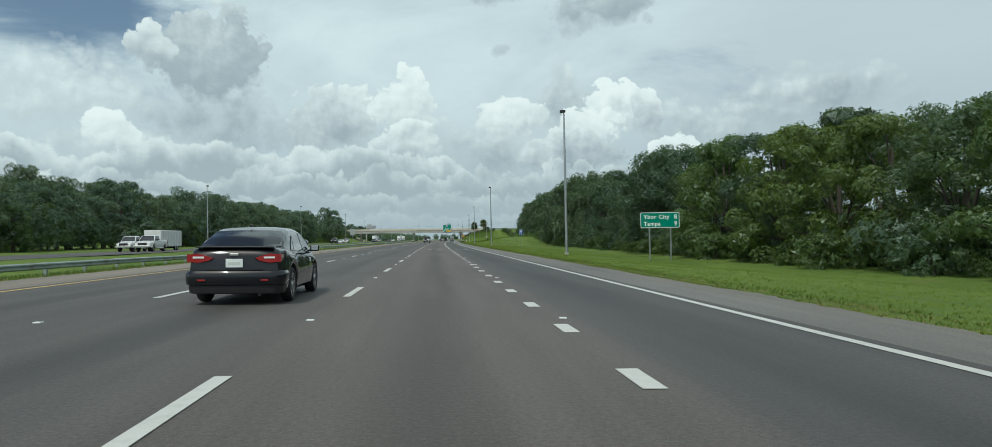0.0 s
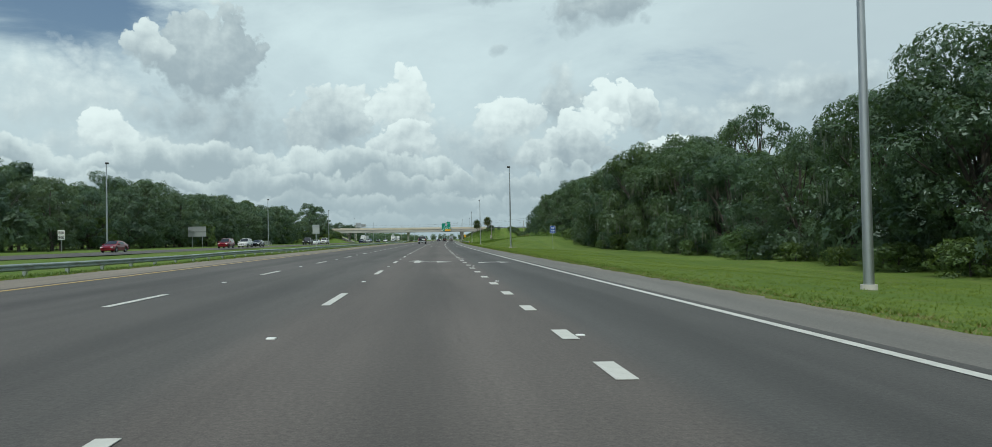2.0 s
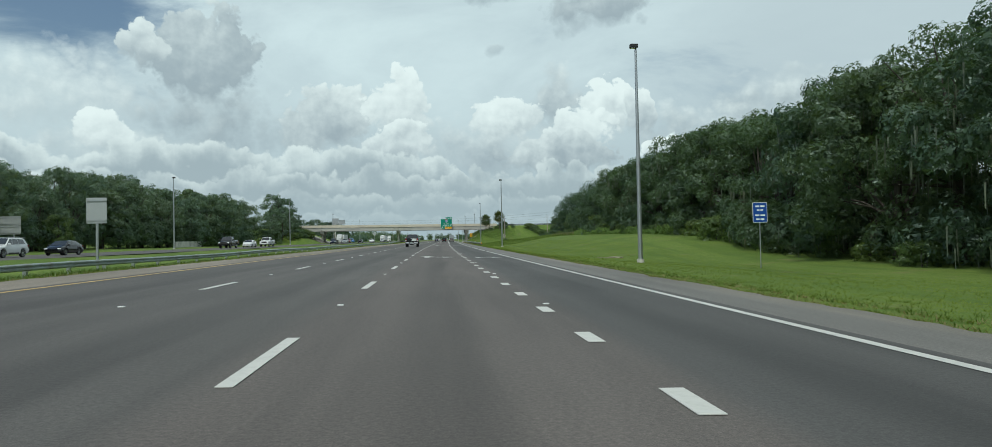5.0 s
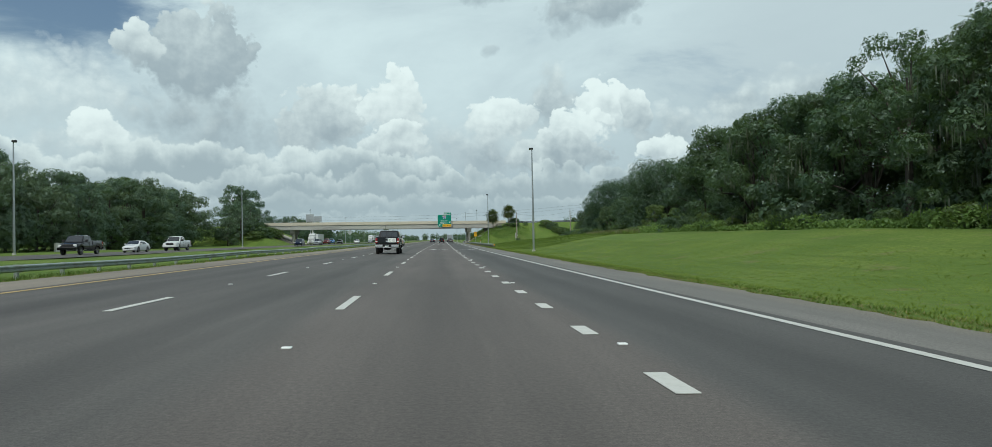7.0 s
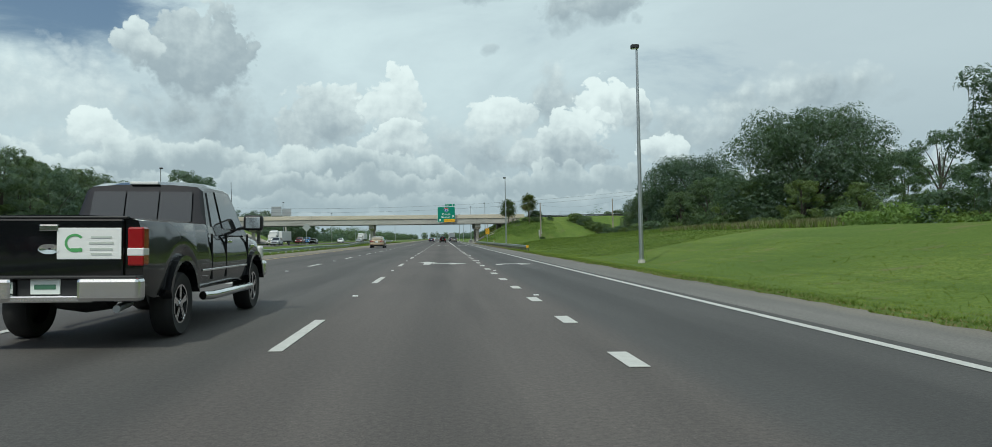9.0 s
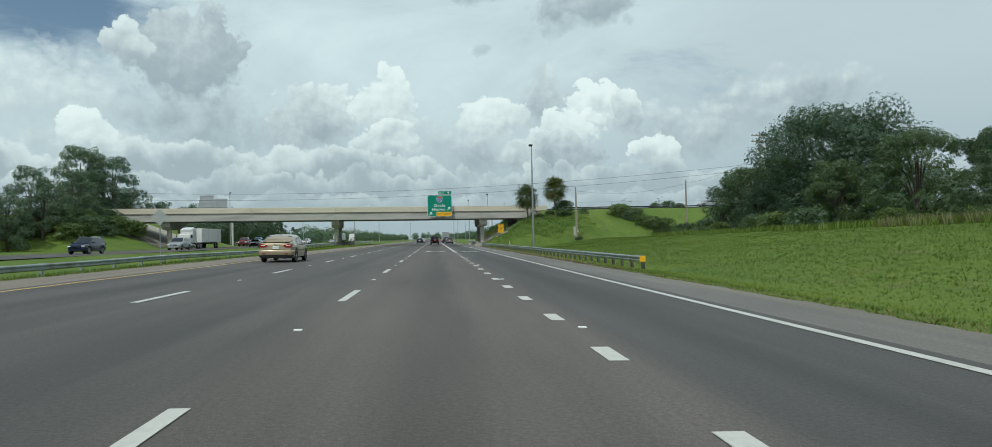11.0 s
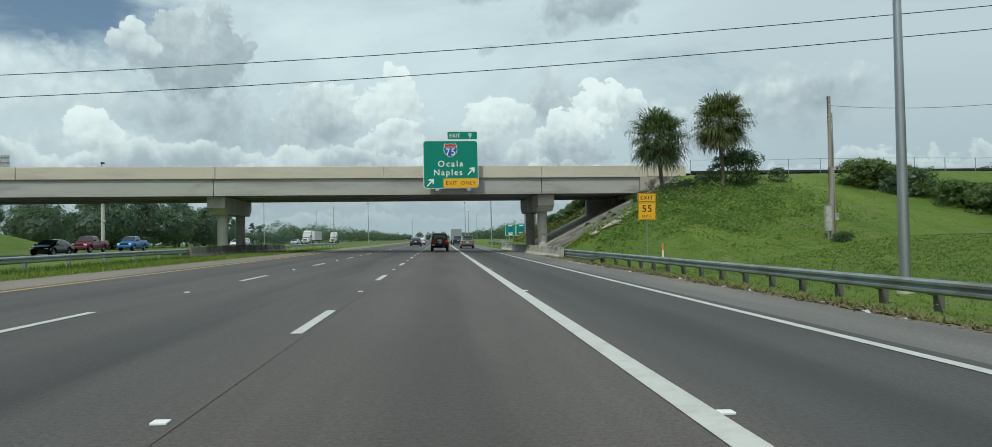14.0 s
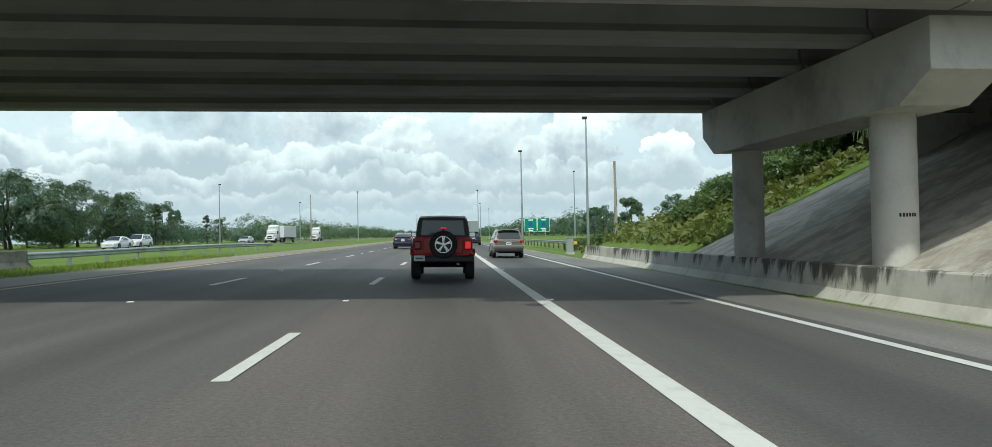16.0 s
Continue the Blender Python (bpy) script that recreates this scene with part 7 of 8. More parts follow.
# oncoming traffic, which faces the camera
pickup(on_road(100.0, -37.6, 180, ON), P_WHITE, "white pickup that tows a white box trailer", sign=False)
box_trailer(on_road(111.0, -37.6, 180, ON), 8.4, 2.3, 2.35, "white ribbed box trailer behind a pickup")
pickup(on_road(95.9, -33.7, 180, ON), P_WHITE, "white pickup in the inner oncoming lane", sign=False)
sedan(on_road(147.5, -38.4, 180, ON), P_MAROON, "maroon red sedan in the oncoming lanes")
suv(on_road(186.0, -35.5, 180, ON), P_MAROON, "maroon red crossover in the oncoming lanes")
suv(on_road(197.6, -35.2, 180, ON), P_WHITE, "white crossover in the oncoming lanes")
sedan(on_road(208.2, -35.4, 180, ON), P_BLACK, "black sedan in the oncoming lanes")
pickup(on_road(266.8, -36.0, 180, ON), P_BLACK, "dark pickup in the oncoming lanes", sign=False, chrome=False)
sedan(on_road(281.0, -36.0, 180, ON), P_WHITE, "white sedan behind a dark pickup")
pickup(on_road(294.6, -35.8, 180, ON), P_WHITE, "white pickup in the oncoming lanes", sign=False, chrome=False)
suv(on_road(371.4, -33.2, 180, ON), P_NAVY, "dark blue crossover in the oncoming lanes")
suv(on_road(399.0, -33.4, 180, ON), P_SILVER, "silver crossover in the oncoming lanes")
semi_truck(on_road(416.5, -38.0, 180, ON) @ Matrix.Diagonal((0.86, 0.86, 0.86, 1)), "white semi truck with a tall sleeper cab")
box_trailer(on_road(425.6, -38.0, 180, ON), 11.0, 2.4, 2.35, "long white ribbed semi trailer", 1.0, 2, 0.45)
sedan(on_road(441.0, -33.0, 180, ON), P_BLACK, "black sedan in the oncoming lanes under the bridge")
pickup(on_road(479.5, -41.5, 180, ON), P_SKYBLUE, "bright blue pickup in the oncoming lanes beyond the bridge", sign=False, chrome=False)
pickup(on_road(466.5, -41.4, 180, ON), P_MAROON, "red pickup in the oncoming lanes beyond the bridge", sign=False, chrome=False)
sedan(on_road(509.0, -35.0, 180, ON), P_WHITE, "white sedan in the oncoming lanes beyond the bridge")
suv(on_road(518.2, -36.4, 180, ON), P_WHITE, "white crossover with a roof box beyond the bridge")
semi_truck(on_road(594.0, -37.5, 180, ON), "distant white semi truck")
box_trailer(on_road(606.0, -37.5, 180, ON), 14.0, 2.55, 2.75, "distant long white semi trailer", 1.15, 2, 0.5)
semi_truck(on_road(648.0, -37.5, 180, ON), "distant white semi truck")
sedan(on_road(560.0, -34.5, 180, ON), P_SILVER, "distant silver sedan in the oncoming lanes")
sedan(spot(441.0, 58.0, 6.64, 92), P_SILVER, "silver sedan on the crossing road above")

# ---------- plants ----------
def quads_mesh(name, corners, mat):
    """corners: (n, k, 3). One mesh of n loose faces of k corners."""
    n, k4 = np.asarray(corners).shape[:2]
    me = bpy.data.meshes.new(name)
    me.vertices.add(n * k4)
    me.vertices.foreach_set("co", np.asarray(corners, np.float32).ravel())
    me.loops.add(n * k4)
    me.loops.foreach_set("vertex_index", np.arange(n * k4, dtype=np.int32))
    me.polygons.add(n)
    me.polygons.foreach_set("loop_start", np.arange(0, n * k4, k4, dtype=np.int32))
    me.update(calc_edges=True)
    me.validate()
    me.materials.append(mat)
    return me


def leaf_quads(rng, centers, normals, size, aspect=0.55):
    """Small bent leaf sprays at the centers, facing about the normals."""
    n = len(centers)
    normals = normals / (np.linalg.norm(normals, axis=1, keepdims=True) + 1e-9)
    r = rng.normal(size=(n, 3))
    a = np.cross(normals, r)
    a /= np.linalg.norm(a, axis=1, keepdims=True) + 1e-9
    b = np.cross(normals, a)
    s = (size * rng.uniform(0.6, 1.4, n))[:, None]
    fold = normals * s * rng.uniform(-0.3, 0.3, (n, 1))
    return np.stack([centers - a * s * 0.5, centers + b * s * aspect * rng.uniform(0.6, 1.2, (n, 1)) + fold, centers + a * s * 0.5 - b * s * 0.25], 1)


def crown_points(rng, blobs, count, shell=0.55):
    cs, ns = [], []
    area = sum(r * r for _, r, _ in blobs)
    for (x, y, z), r, flat_k in blobs:
        n = max(12, int(count * r * r / area))
        v = rng.normal(size=(n, 3))
        v /= np.linalg.norm(v, axis=1, keepdims=True)
        v = v[(v[:, 2] > -0.75) | (rng.random(n) < 0.4)]
        k = rng.uniform(shell, 1.0, (len(v), 1)) ** 0.5 * (1 + 0.16 * np.sin(v[:, :1] * 7 + x * 3) * np.cos(v[:, 1:2] * 6 + y))
        p = v * k * r
        p[:, 2] *= flat_k
        cs.append(p + np.array((x, y, z)))
        ns.append(v + rng.normal(size=v.shape) * 0.30 + np.array((0, 0, 0.25)))
    return np.concatenate(cs), np.concatenate(ns)


def make_tree(name, seed, height, radius, leaf, density, mat, label, category, base=0.22, blobs=34, moss=0, spread_k=1.0, trunk_r=0.26, peak=0.0, group="", clump=1.0):
    rng = np.random.default_rng(seed)
    ob = thing(name, Matrix(), label, category, group)
    bl = []
    ch = height * (1 - base)
    for i in range(blobs):
        u = (i + 0.5) / blobs
        a = i * 2.39996 + rng.uniform(-0.5, 0.5)
        zz = rng.uniform(0.02, 0.96) if i > 3 else 0.93 - 0.04 * i
        prof = math.sqrt(max(0.05, 1 - (abs(zz - 0.42 + 0.1 * peak) / (0.62 if zz > 0.42 else 0.75)) ** 2))
        prof = prof * (1 - peak) + peak * (1.05 - zz) * 0.95
        rr = radius * prof * spread_k * rng.uniform(0.45, 0.95) * (0.35 if i < 3 else 1)
        br = radius * rng.uniform(0.14, 0.30) * clump * (1 - 0.35 * peak)
        bl.append(((rr * math.cos(a), rr * math.sin(a), height * base + ch * zz * 0.93), br, rng.uniform(0.6, 0.85)))
    cs, ns = crown_points(rng, bl, density)
    me = quads_mesh("crown", leaf_quads(rng, cs, ns, leaf), mat)
    crown = new("crown", me)
    crown.parent = ob
    g = Geo()
    lean = rng.uniform(-0.3, 0.3, 2)
    fork = height * max(base, 0.10) * 1.15 + 0.4
    g.path([(0, 0, -0.4), (lean[0] * 0.3, lean[1] * 0.3, fork * 0.5), (lean[0], lean[1], fork), (lean[0] * 1.4, lean[1] * 1.4, height * 0.72)],
           [trunk_r * 1.35, trunk_r, trunk_r * 0.85, trunk_r * 0.22], 7)
    for k in range(0, len(bl), 5):
        (x, y, z), r, _ = bl[k]
        z0 = min(fork * rng.uniform(0.75, 1.3), z - 0.3)
        mid = (x * 0.45 + lean[0], y * 0.45 + lean[1], z0 + (z - z0) * 0.62)
        g.path([(lean[0], lean[1], z0), mid, (x, y, z)], [trunk_r * 0.45, trunk_r * 0.28, trunk_r * 0.07], 5)
    g.obj("trunk", M_BARK, ob, smooth_shade=True)
    if moss:
        low = [b for b in bl if b[0][2] < height * 0.75]
        q = []
        for k in range(moss):
            (x, y, z), r, _ = low[rng.integers(len(low))]
            a = rng.uniform(0, 6.28)
            p = np.array((x + r * 0.9 * math.cos(a), y + r * 0.9 * math.sin(a), z - r * 0.25))
            for j in range(3):
                o = p + rng.normal(size=3) * 0.16
                ln, w = rng.uniform(0.4, 1.4), rng.uniform(0.015, 0.05)
                t = rng.normal(size=2)
                t = np.array((t[0], t[1], 0)) / (np.hypot(*t) + 1e-6) * w
                q.append((o - t, o + t, o + t * 0.3 + (0, 0, -ln), o - t * 0.3 + (0.02, 0, -ln * 0.9)))
        mo = new("hanging_moss", quads_mesh("hanging_moss", np.array(q), M_MOSS))
        mo.parent = ob
        mo["kind"] = "stuff"
        mo["label"] = "grey-green hanging moss strands"
    return ob


rng = np.random.default_rng(7)
OAK = "tall dark green live oak at the forest edge"
oaks = [
    make_tree("oak_tree", 1, 12.0, 5.0, 0.36, 15000, M_LEAF, OAK, "tree", 0.03, 66, group="trees of the roadside forest"),
    make_tree("oak_tree", 2, 12.0, 4.6, 0.35, 15000, M_LEAF, OAK, "tree", 0.02, 62, group="trees of the roadside forest"),
    make_tree("oak_tree", 3, 12.0, 5.2, 0.36, 15000, M_LEAF_DARK, OAK, "tree", 0.03, 66, group="trees of the roadside forest")]
mossy = [
    make_tree("mossy_oak_tree", 11, 12.0, 5.0, 0.35, 14500, M_LEAF_DARK, "dark live oak hung with grey-green moss", "tree", 0.03, 60, moss=130, group="trees of the roadside forest"),
    make_tree("mossy_oak_tree", 12, 12.0, 4.8, 0.35, 14500, M_LEAF, "dark live oak hung with grey-green moss", "tree", 0.02, 58, moss=130, group="trees of the roadside forest")]
lights_t = [
    make_tree("light_green_tree", 21, 9.0, 3.6, 0.33, 11000, M_LEAF_LIGHT, "light yellow-green broadleaf tree at the forest edge", "tree", 0.0, 52, group="trees of the roadside forest"),
    make_tree("light_green_tree", 22, 9.0, 3.9, 0.33, 11000, M_LEAF_LIGHT, "light yellow-green broadleaf tree at the forest edge", "tree", 0.0, 52, group="trees of the roadside forest")]
airy = [make_tree("airy_oak_tree", 31, 13.0, 4.6, 0.34, 6500, M_LEAF, "tall oak with a sparse, open crown", "tree", 0.26, 40, clump=0.8, group="trees of the roadside forest")]
spreading = make_tree("spreading_oak_tree", 33, 14.5, 10.0, 0.42, 60000, M_LEAF_DARK, "broad dark live oak with a wide domed crown", "tree", 0.02, 170, clump=0.98, trunk_r=0.45, group="trees of the roadside forest")
mids = [
    make_tree("woodland_tree", 41, 13.0, 5.4, 1.0, 3400, M_LEAF_DARK, "dark green woodland tree", "tree", 0.08, 30, group="trees of the woods behind"),
    make_tree("woodland_tree", 42, 13.0, 5.0, 1.0, 3400, M_LEAF, "dark green woodland tree", "tree", 0.06, 30, group="trees of the woods behind")]
lefts = [
    make_tree("far_side_tree", 51, 13.5, 5.2, 0.66, 4300, M_LEAF_HAZED, "green broadleaf tree beyond the oncoming lanes", "tree", 0.05, 44, group="trees beyond the oncoming lanes"),
    make_tree("far_side_tree", 52, 13.5, 4.7, 0.64, 4300, M_LEAF_HAZED, "green broadleaf tree beyond the oncoming lanes", "tree", 0.05, 46, group="trees beyond the oncoming lanes"),
    make_tree("far_side_tree", 53, 13.5, 5.4, 0.66, 4300, M_LEAF_HAZED, "green broadleaf tree beyond the oncoming lanes", "tree", 0.06, 42, group="trees beyond the oncoming lanes")]
pines = [
    make_tree("slender_tree", 61, 13.0, 3.2, 0.60, 4000, M_LEAF_DARK, "slender dark tree beyond the bridge", "tree", 0.10, 30, peak=0.75, trunk_r=0.18, group="trees beyond the bridge"),
    make_tree("slender_tree", 62, 13.0, 3.0, 0.60, 4000, M_LEAF_HAZED, "slender green tree beyond the bridge", "tree", 0.10, 28, peak=0.55, trunk_r=0.18, group="trees beyond the bridge")]
bushes = [
    make_tree("bush", 71, 2.4, 1.7, 0.34, 1900, M_LEAF_LIGHT, "dense green roadside bush", "bush", 0.0, 26, clump=1.75, trunk_r=0.05, group="bushes"),
    make_tree("bush", 72, 2.4, 1.9, 0.34, 1900, M_LEAF, "dense green roadside bush", "bush", 0.0, 26, clump=1.75, trunk_r=0.05, group="bushes")]
used = set()


def plant(proto, s, d, k, turn=None, wide=1.0):
    m = spot(s, d, float(ground_z(s, d)) - 0.05, rng.uniform(0, 360) if turn is None else turn)
    m = m @ Matrix.Diagonal((k * wide, k * wide, k, 1))
    if proto.name not in used:
        used.add(proto.name)
        proto.matrix_world = m
        return proto
    o = copy_thing(proto, Matrix())
    o.matrix_world = m
    return o


def pick(*groups):
    flat_list = [p for grp in groups for p in grp]
    return flat_list[rng.integers(len(flat_list))]


FRONT = ((-40, 60, 120, 200, 286), (25.0, 25.2, 28.5, 31.5, 33.0))
HIGH = ((-40, 33, 45, 56, 66, 74, 84, 92, 99, 116, 124, 137, 148, 162, 175, 200, 225, 250, 275, 290),
        (8.0, 8.4, 10.4, 12.2, 11.4, 9.4, 12.6, 12.2, 9.6, 9.6, 11.2, 13.0, 13.8, 15.6, 15.2, 14.3, 13.5, 13.0, 12.4, 11.0))
s = -34.0
i = 0
while s < 281:
    f, h = np.interp(s, *FRONT), np.interp(s, *HIGH) * rng.uniform(0.90, 1.10)
    if 28 < s < 74 and i % 4 != 1:
        p = pick(lights_t)
        plant(p, s, f + 2.6 + rng.uniform(-0.5, 1), h / 9.0)
    elif i % 6 == 3:
        plant(airy[0], s, f + 4.0, h * 1.1 / 13.0)
    else:
        p = pick(mossy) if 110 < s < 190 and i % 4 else pick(oaks, mossy)
        plant(p, s, f + 3.4 + rng.uniform(-0.7, 1.2), h / 12.0)
    s += rng.uniform(4.6, 6.0)
    i += 1
s = -30.0
while s < 284:
    f, h = np.interp(s, *FRONT), np.interp(s, *HIGH)
    plant(pick(mids), s, f + 9.5 + rng.uniform(-1, 1.5), (h + 0.5) * rng.uniform(0.85, 1.1) / 13.0)
    s += rng.uniform(6.0, 8.0)
# bushes at the foot of the forest
for k in range(46):
    s = -28 + k * 6.9 + rng.uniform(-2, 2)
    if s > 292:
        break
    f = np.interp(s, *FRONT)
    plant(pick(bushes), s, f + rng.uniform(-0.4, 0.9), rng.uniform(0.5, 1.05), wide=rng.uniform(1.0, 1.3))
for s, d, h in ((83.0, 31.0, 13.4),):
    plant(airy[0], s, d, h / 13.0)
# tall trees standing above the rest
for s, d, h, a in ((168.5, 56.0, 24.5, 20.0), (173.0, 54.0, 22.5, 130.0), (181.0, 56.0, 23.5, 250.0)):
    plant(airy[0], s, d, h / 13.0, turn=a, wide=0.8)
# the open grove, and the cluster by the tall utility pole
for s, d, h in ((325.0, 46.0, 14.8), (377.0, 50.0, 15.2)):
    plant(spreading, s, d, h / 14.5, turn=40.0 if s < 350 else 200.0, wide=1.0 if s < 350 else 0.95)
for s, d, h, grp in ((276, 37.0, 12.6, airy), (303, 47, 9.0, airy), (306, 41, 4.5, lights_t), (316, 40.5, 5.6, lights_t), (327, 40, 6.4, lights_t), (336, 41, 6.0, lights_t), (345, 43, 5.0, oaks), (343, 56, 9.5, mids),
                     (351, 50, 8.5, oaks), (358, 46, 9.6, oaks), (362, 57, 10.0, mids), (331, 62, 10.0, mids), (310, 58, 9.0, mids),
                     (399, 47.5, 10.4, oaks), (392, 51.0, 12.0, oaks), (389, 44.0, 9.6, mossy), (395.5, 44.2, 9.0, oaks), (402, 55, 10.5, oaks), (386, 58, 13.0, mids), (368, 44.0, 8.0, oaks), (384, 42.5, 6.0, oaks), (392, 41.0, 4.2, oaks),
                     (398, 62, 10.0, mids), (412, 66, 8.5, mids), (426, 72, 8.0, lights_t)):
    p = pick(grp)
    base_h = {"oak": 12.0, "mos": 12.0, "air": 13.0, "woo": 13.0, "lig": 9.0}[p.name[:3]]
    plant(p, s, d, h / base_h, wide=1.08)
for k in range(16):
    s = 300 + k * 6.7
    plant(pick(bushes), s, np.interp(s, (300, 410), (36, 39)) + rng.uniform(-1.5, 2.5), rng.uniform(0.4, 0.9), wide=1.3)
# beyond the oncoming carriageway
for row, (d0, step, kk) in enumerate(((-66.0, 5.8, 1.10), (-73, 7.4, 1.24), (-82, 10.5, 1.3))):
    s = 60.0 + row * 3
    while s < 424:
        k = kk * rng.uniform(0.80, 1.14) * np.interp(s, (60, 120, 220), (0.84, 0.88, 1.0))
        d = d0 - rng.uniform(0, 2.5) - 2.5 * (row == 0) * math.sin(s * 0.05)
        if s > 404:
            d -= 14
        plant(pick(lefts) if row < 2 else pick(mids), s, d, k)
        s += step * rng.uniform(0.85, 1.2)
for s, d in ((118, -62.5), (200, -63), (262, -63), (336, -63), (352, -62)):
    plant(lights_t[0], s, d, rng.uniform(0.75, 0.95))
for s, d, k in ((449, -68, 1.10), (454, -72, 1.22), (459, -67, 1.16), (464, -72, 1.12), (470, -68, 0.98), (476, -73, 0.95)):
    plant(pick(lefts), s, d, k)
# beyond the bridge
for s, d, k in ((508, -58, 0.72), (516, -60, 0.85), (523, -57, 0.86), (533, -60, 0.9), (541, -57, 0.82), (552, -60, 0.86), (560, -57, 0.8), (571, -60, 0.82), (584, -58, 0.7),
                (598, -60, 0.66), (612, -58, 0.6), (630, -60, 0.55), (500, -64, 0.9), (526, -66, 1.0), (548, -66, 0.95), (512, -62, 0.8), (537, -63, 0.84), (566, -63, 0.8), (577, -57, 0.7), (590, -63, 0.72), (605, -64, 0.7), (620, -57, 0.52), (492, -62, 0.85), (484, -66, 0.9)):
    plant(pick(pines, lefts), s, d, k)
for k in range(22):
    s = 470 + k * 14
    plant(pick(lefts, mids), s, rng.uniform(30, 38) + k * 0.3 + (12 if s > 600 else 0), rng.uniform(0.42, 0.62))
for k in range(20):
    s, d = 458 + 3.0 * k + rng.uniform(-1, 1), 14.5 + 8 * rng.random()
    plant(bushes[0], s, d, rng.uniform(0.35, 0.7))
for k in range(17):
    u = k / 16
    plant(pick(bushes), 430.6 - 12.8 * u + rng.uniform(-0.5, 0.5), 36.4 + 4.2 * u + rng.uniform(-0.3, 1.6), rng.uniform(0.5, 0.95), wide=1.25)
for s, d, k in ((451.5, 50.0, 0.8), (451.5, 53.0, 0.95), (452.0, 55.5, 0.8)):
    plant(bushes[1], s, d, k)
for s, d, k in ((456.0, 76.0, 0.62), (457.0, 82.0, 0.75), (460.0, 88.0, 0.7), (458.0, 93.0, 0.6)):
    plant(oaks[2], s, d, k)
for k in range(46):
    u = rng.random()
    plant(pick(bushes), 413 + 20 * u + rng.uniform(-2, 2), -50.5 - 14 * rng.random() - 2.5 * (1 - u), rng.uniform(0.55, 1.25), wide=1.2)
for s, d, k in ((408, -61, 0.72), (414, -59, 0.78), (421, -57.5, 0.72), (427, -59, 0.6), (418, -63, 0.85)):
    plant(pick(lefts), s, d, k)
for k in range(26):
    u = rng.random()
    plant(bushes[0], 456.0 - 4 * u + rng.uniform(0, 5), 12.5 + 12 * u + rng.uniform(-0.8, 0.8), rng.uniform(0.3, 0.5) + 0.6 * u)
for s, d, k in ((430, 25.9, 1.2), (429.5, 23.0, 0.5), (429, 17.6, 0.4), (427.5, 21.0, 0.45), (431.5, 30, 0.5), (413.7, 25.2, 0.22), (413.8, 25.75, 0.24)):
    plant(bushes[1], s, d, k)


# low shrubs on the slope round the palms and in the cracks of the paving
r = np.random.default_rng(77)
n = 40000
s, d = r.uniform(414.5, 431.5, n), r.uniform(12.2, 30.5, n)
cover = 0.9 - np.abs(s - 424.5) / 9.0 - np.abs(d - 20.0) / 13.0 + 0.45 * np.sin(s * 0.8 + 1.9 * np.sin(d * 0.63)) * np.sin(d * 0.71 + 0.6) + 0.30 * np.sin(s * 1.9 + 2.1 * np.sin(d * 1.3)) + 0.45 * r.normal(size=n)
keep = (cover > 0.28) & ~((s > 426.5) & (d < 17.0))
s, d, cover = s[keep], d[keep], cover[keep]
lift = r.random(len(s)) * np.clip(cover, 0.1, 0.9) * 0.85
creeper = new("leafy_weeds", quads_mesh("leafy_weeds", leaf_quads(r, along(s, d, ground_z(s, d) + lift), r.normal(size=(len(s), 3)) + np.array((0, -0.4, 1.5)), 0.17), M_WEED))
s, d = r.uniform(451.0, 478.0, 15000), r.uniform(11.5, 27.0, 15000)
lift = r.random(15000) ** 1.6 * (0.35 + 0.55 * (0.5 + 0.5 * np.sin(s * 0.9 + 2 * np.sin(d * 0.6))))
scrub = new("scrub", quads_mesh("scrub", leaf_quads(r, along(s, d, ground_z(s, d) + lift), r.normal(size=(15000, 3)) + np.array((0, -0.4, 0.8)), 0.34), M_SCRUB))
tagged(scrub, "light green scrub and tall grass on the slope behind the bridge", "scrub", kind="stuff")
tagged(creeper, "leafy green weeds and creepers over the embankment slope", "weeds", kind="stuff")
for k in range(9):
    plant(pick(bushes), rng.uniform(428.5, 434.5), rng.uniform(12.0, 18.5), rng.uniform(0.06, 0.14), wide=1.0)
for s, d, k in ((413.8, 25.5, 0.25), (436.6, 18.7, 0.3)):
    plant(bushes[0], s, d, k)


def far_woods(name, s0, s1, d0, d1, h, n, leaf, label, mat=M_LEAF_HAZED):
    """A distant wood: loose sprays over rounded, uneven crowns."""
    r = np.random.default_rng(len(name) + int(abs(d0)))
    count = max(3, int(math.hypot(s1 - s0, d1 - d0) / 6.5))
    qs = []
    for k in range(count):
        u = (k + r.uniform(0, 1)) / count
        s, d = s0 + (s1 - s0) * u + r.uniform(-4, 4), d0 + (d1 - d0) * u + r.uniform(-5, 5)
        hh = h * r.uniform(0.65, 1.12)
        base = along(s, d, 0.0)
        m = n // count
        v = r.normal(size=(m, 3))
        v /= np.linalg.norm(v, axis=1, keepdims=True)
        p = v * r.uniform(0.6, 1.0, (m, 1)) * np.array((5.0, 5.0, hh * 0.5)) * (1 + 0.2 * np.sin(v[:, :1] * 5 + k) * np.cos(v[:, 2:] * 7))
        p += base + np.array((0, 0, hh * 0.5 + float(ground_z(s, d)) - 0.3))
        qs.append(leaf_quads(r, p, v + np.array((0, 0, 0.3)), leaf, 0.7))
    ob = new(name, quads_mesh(name, np.concatenate(qs), mat))
    return tagged(ob, label, "woods", kind="stuff")


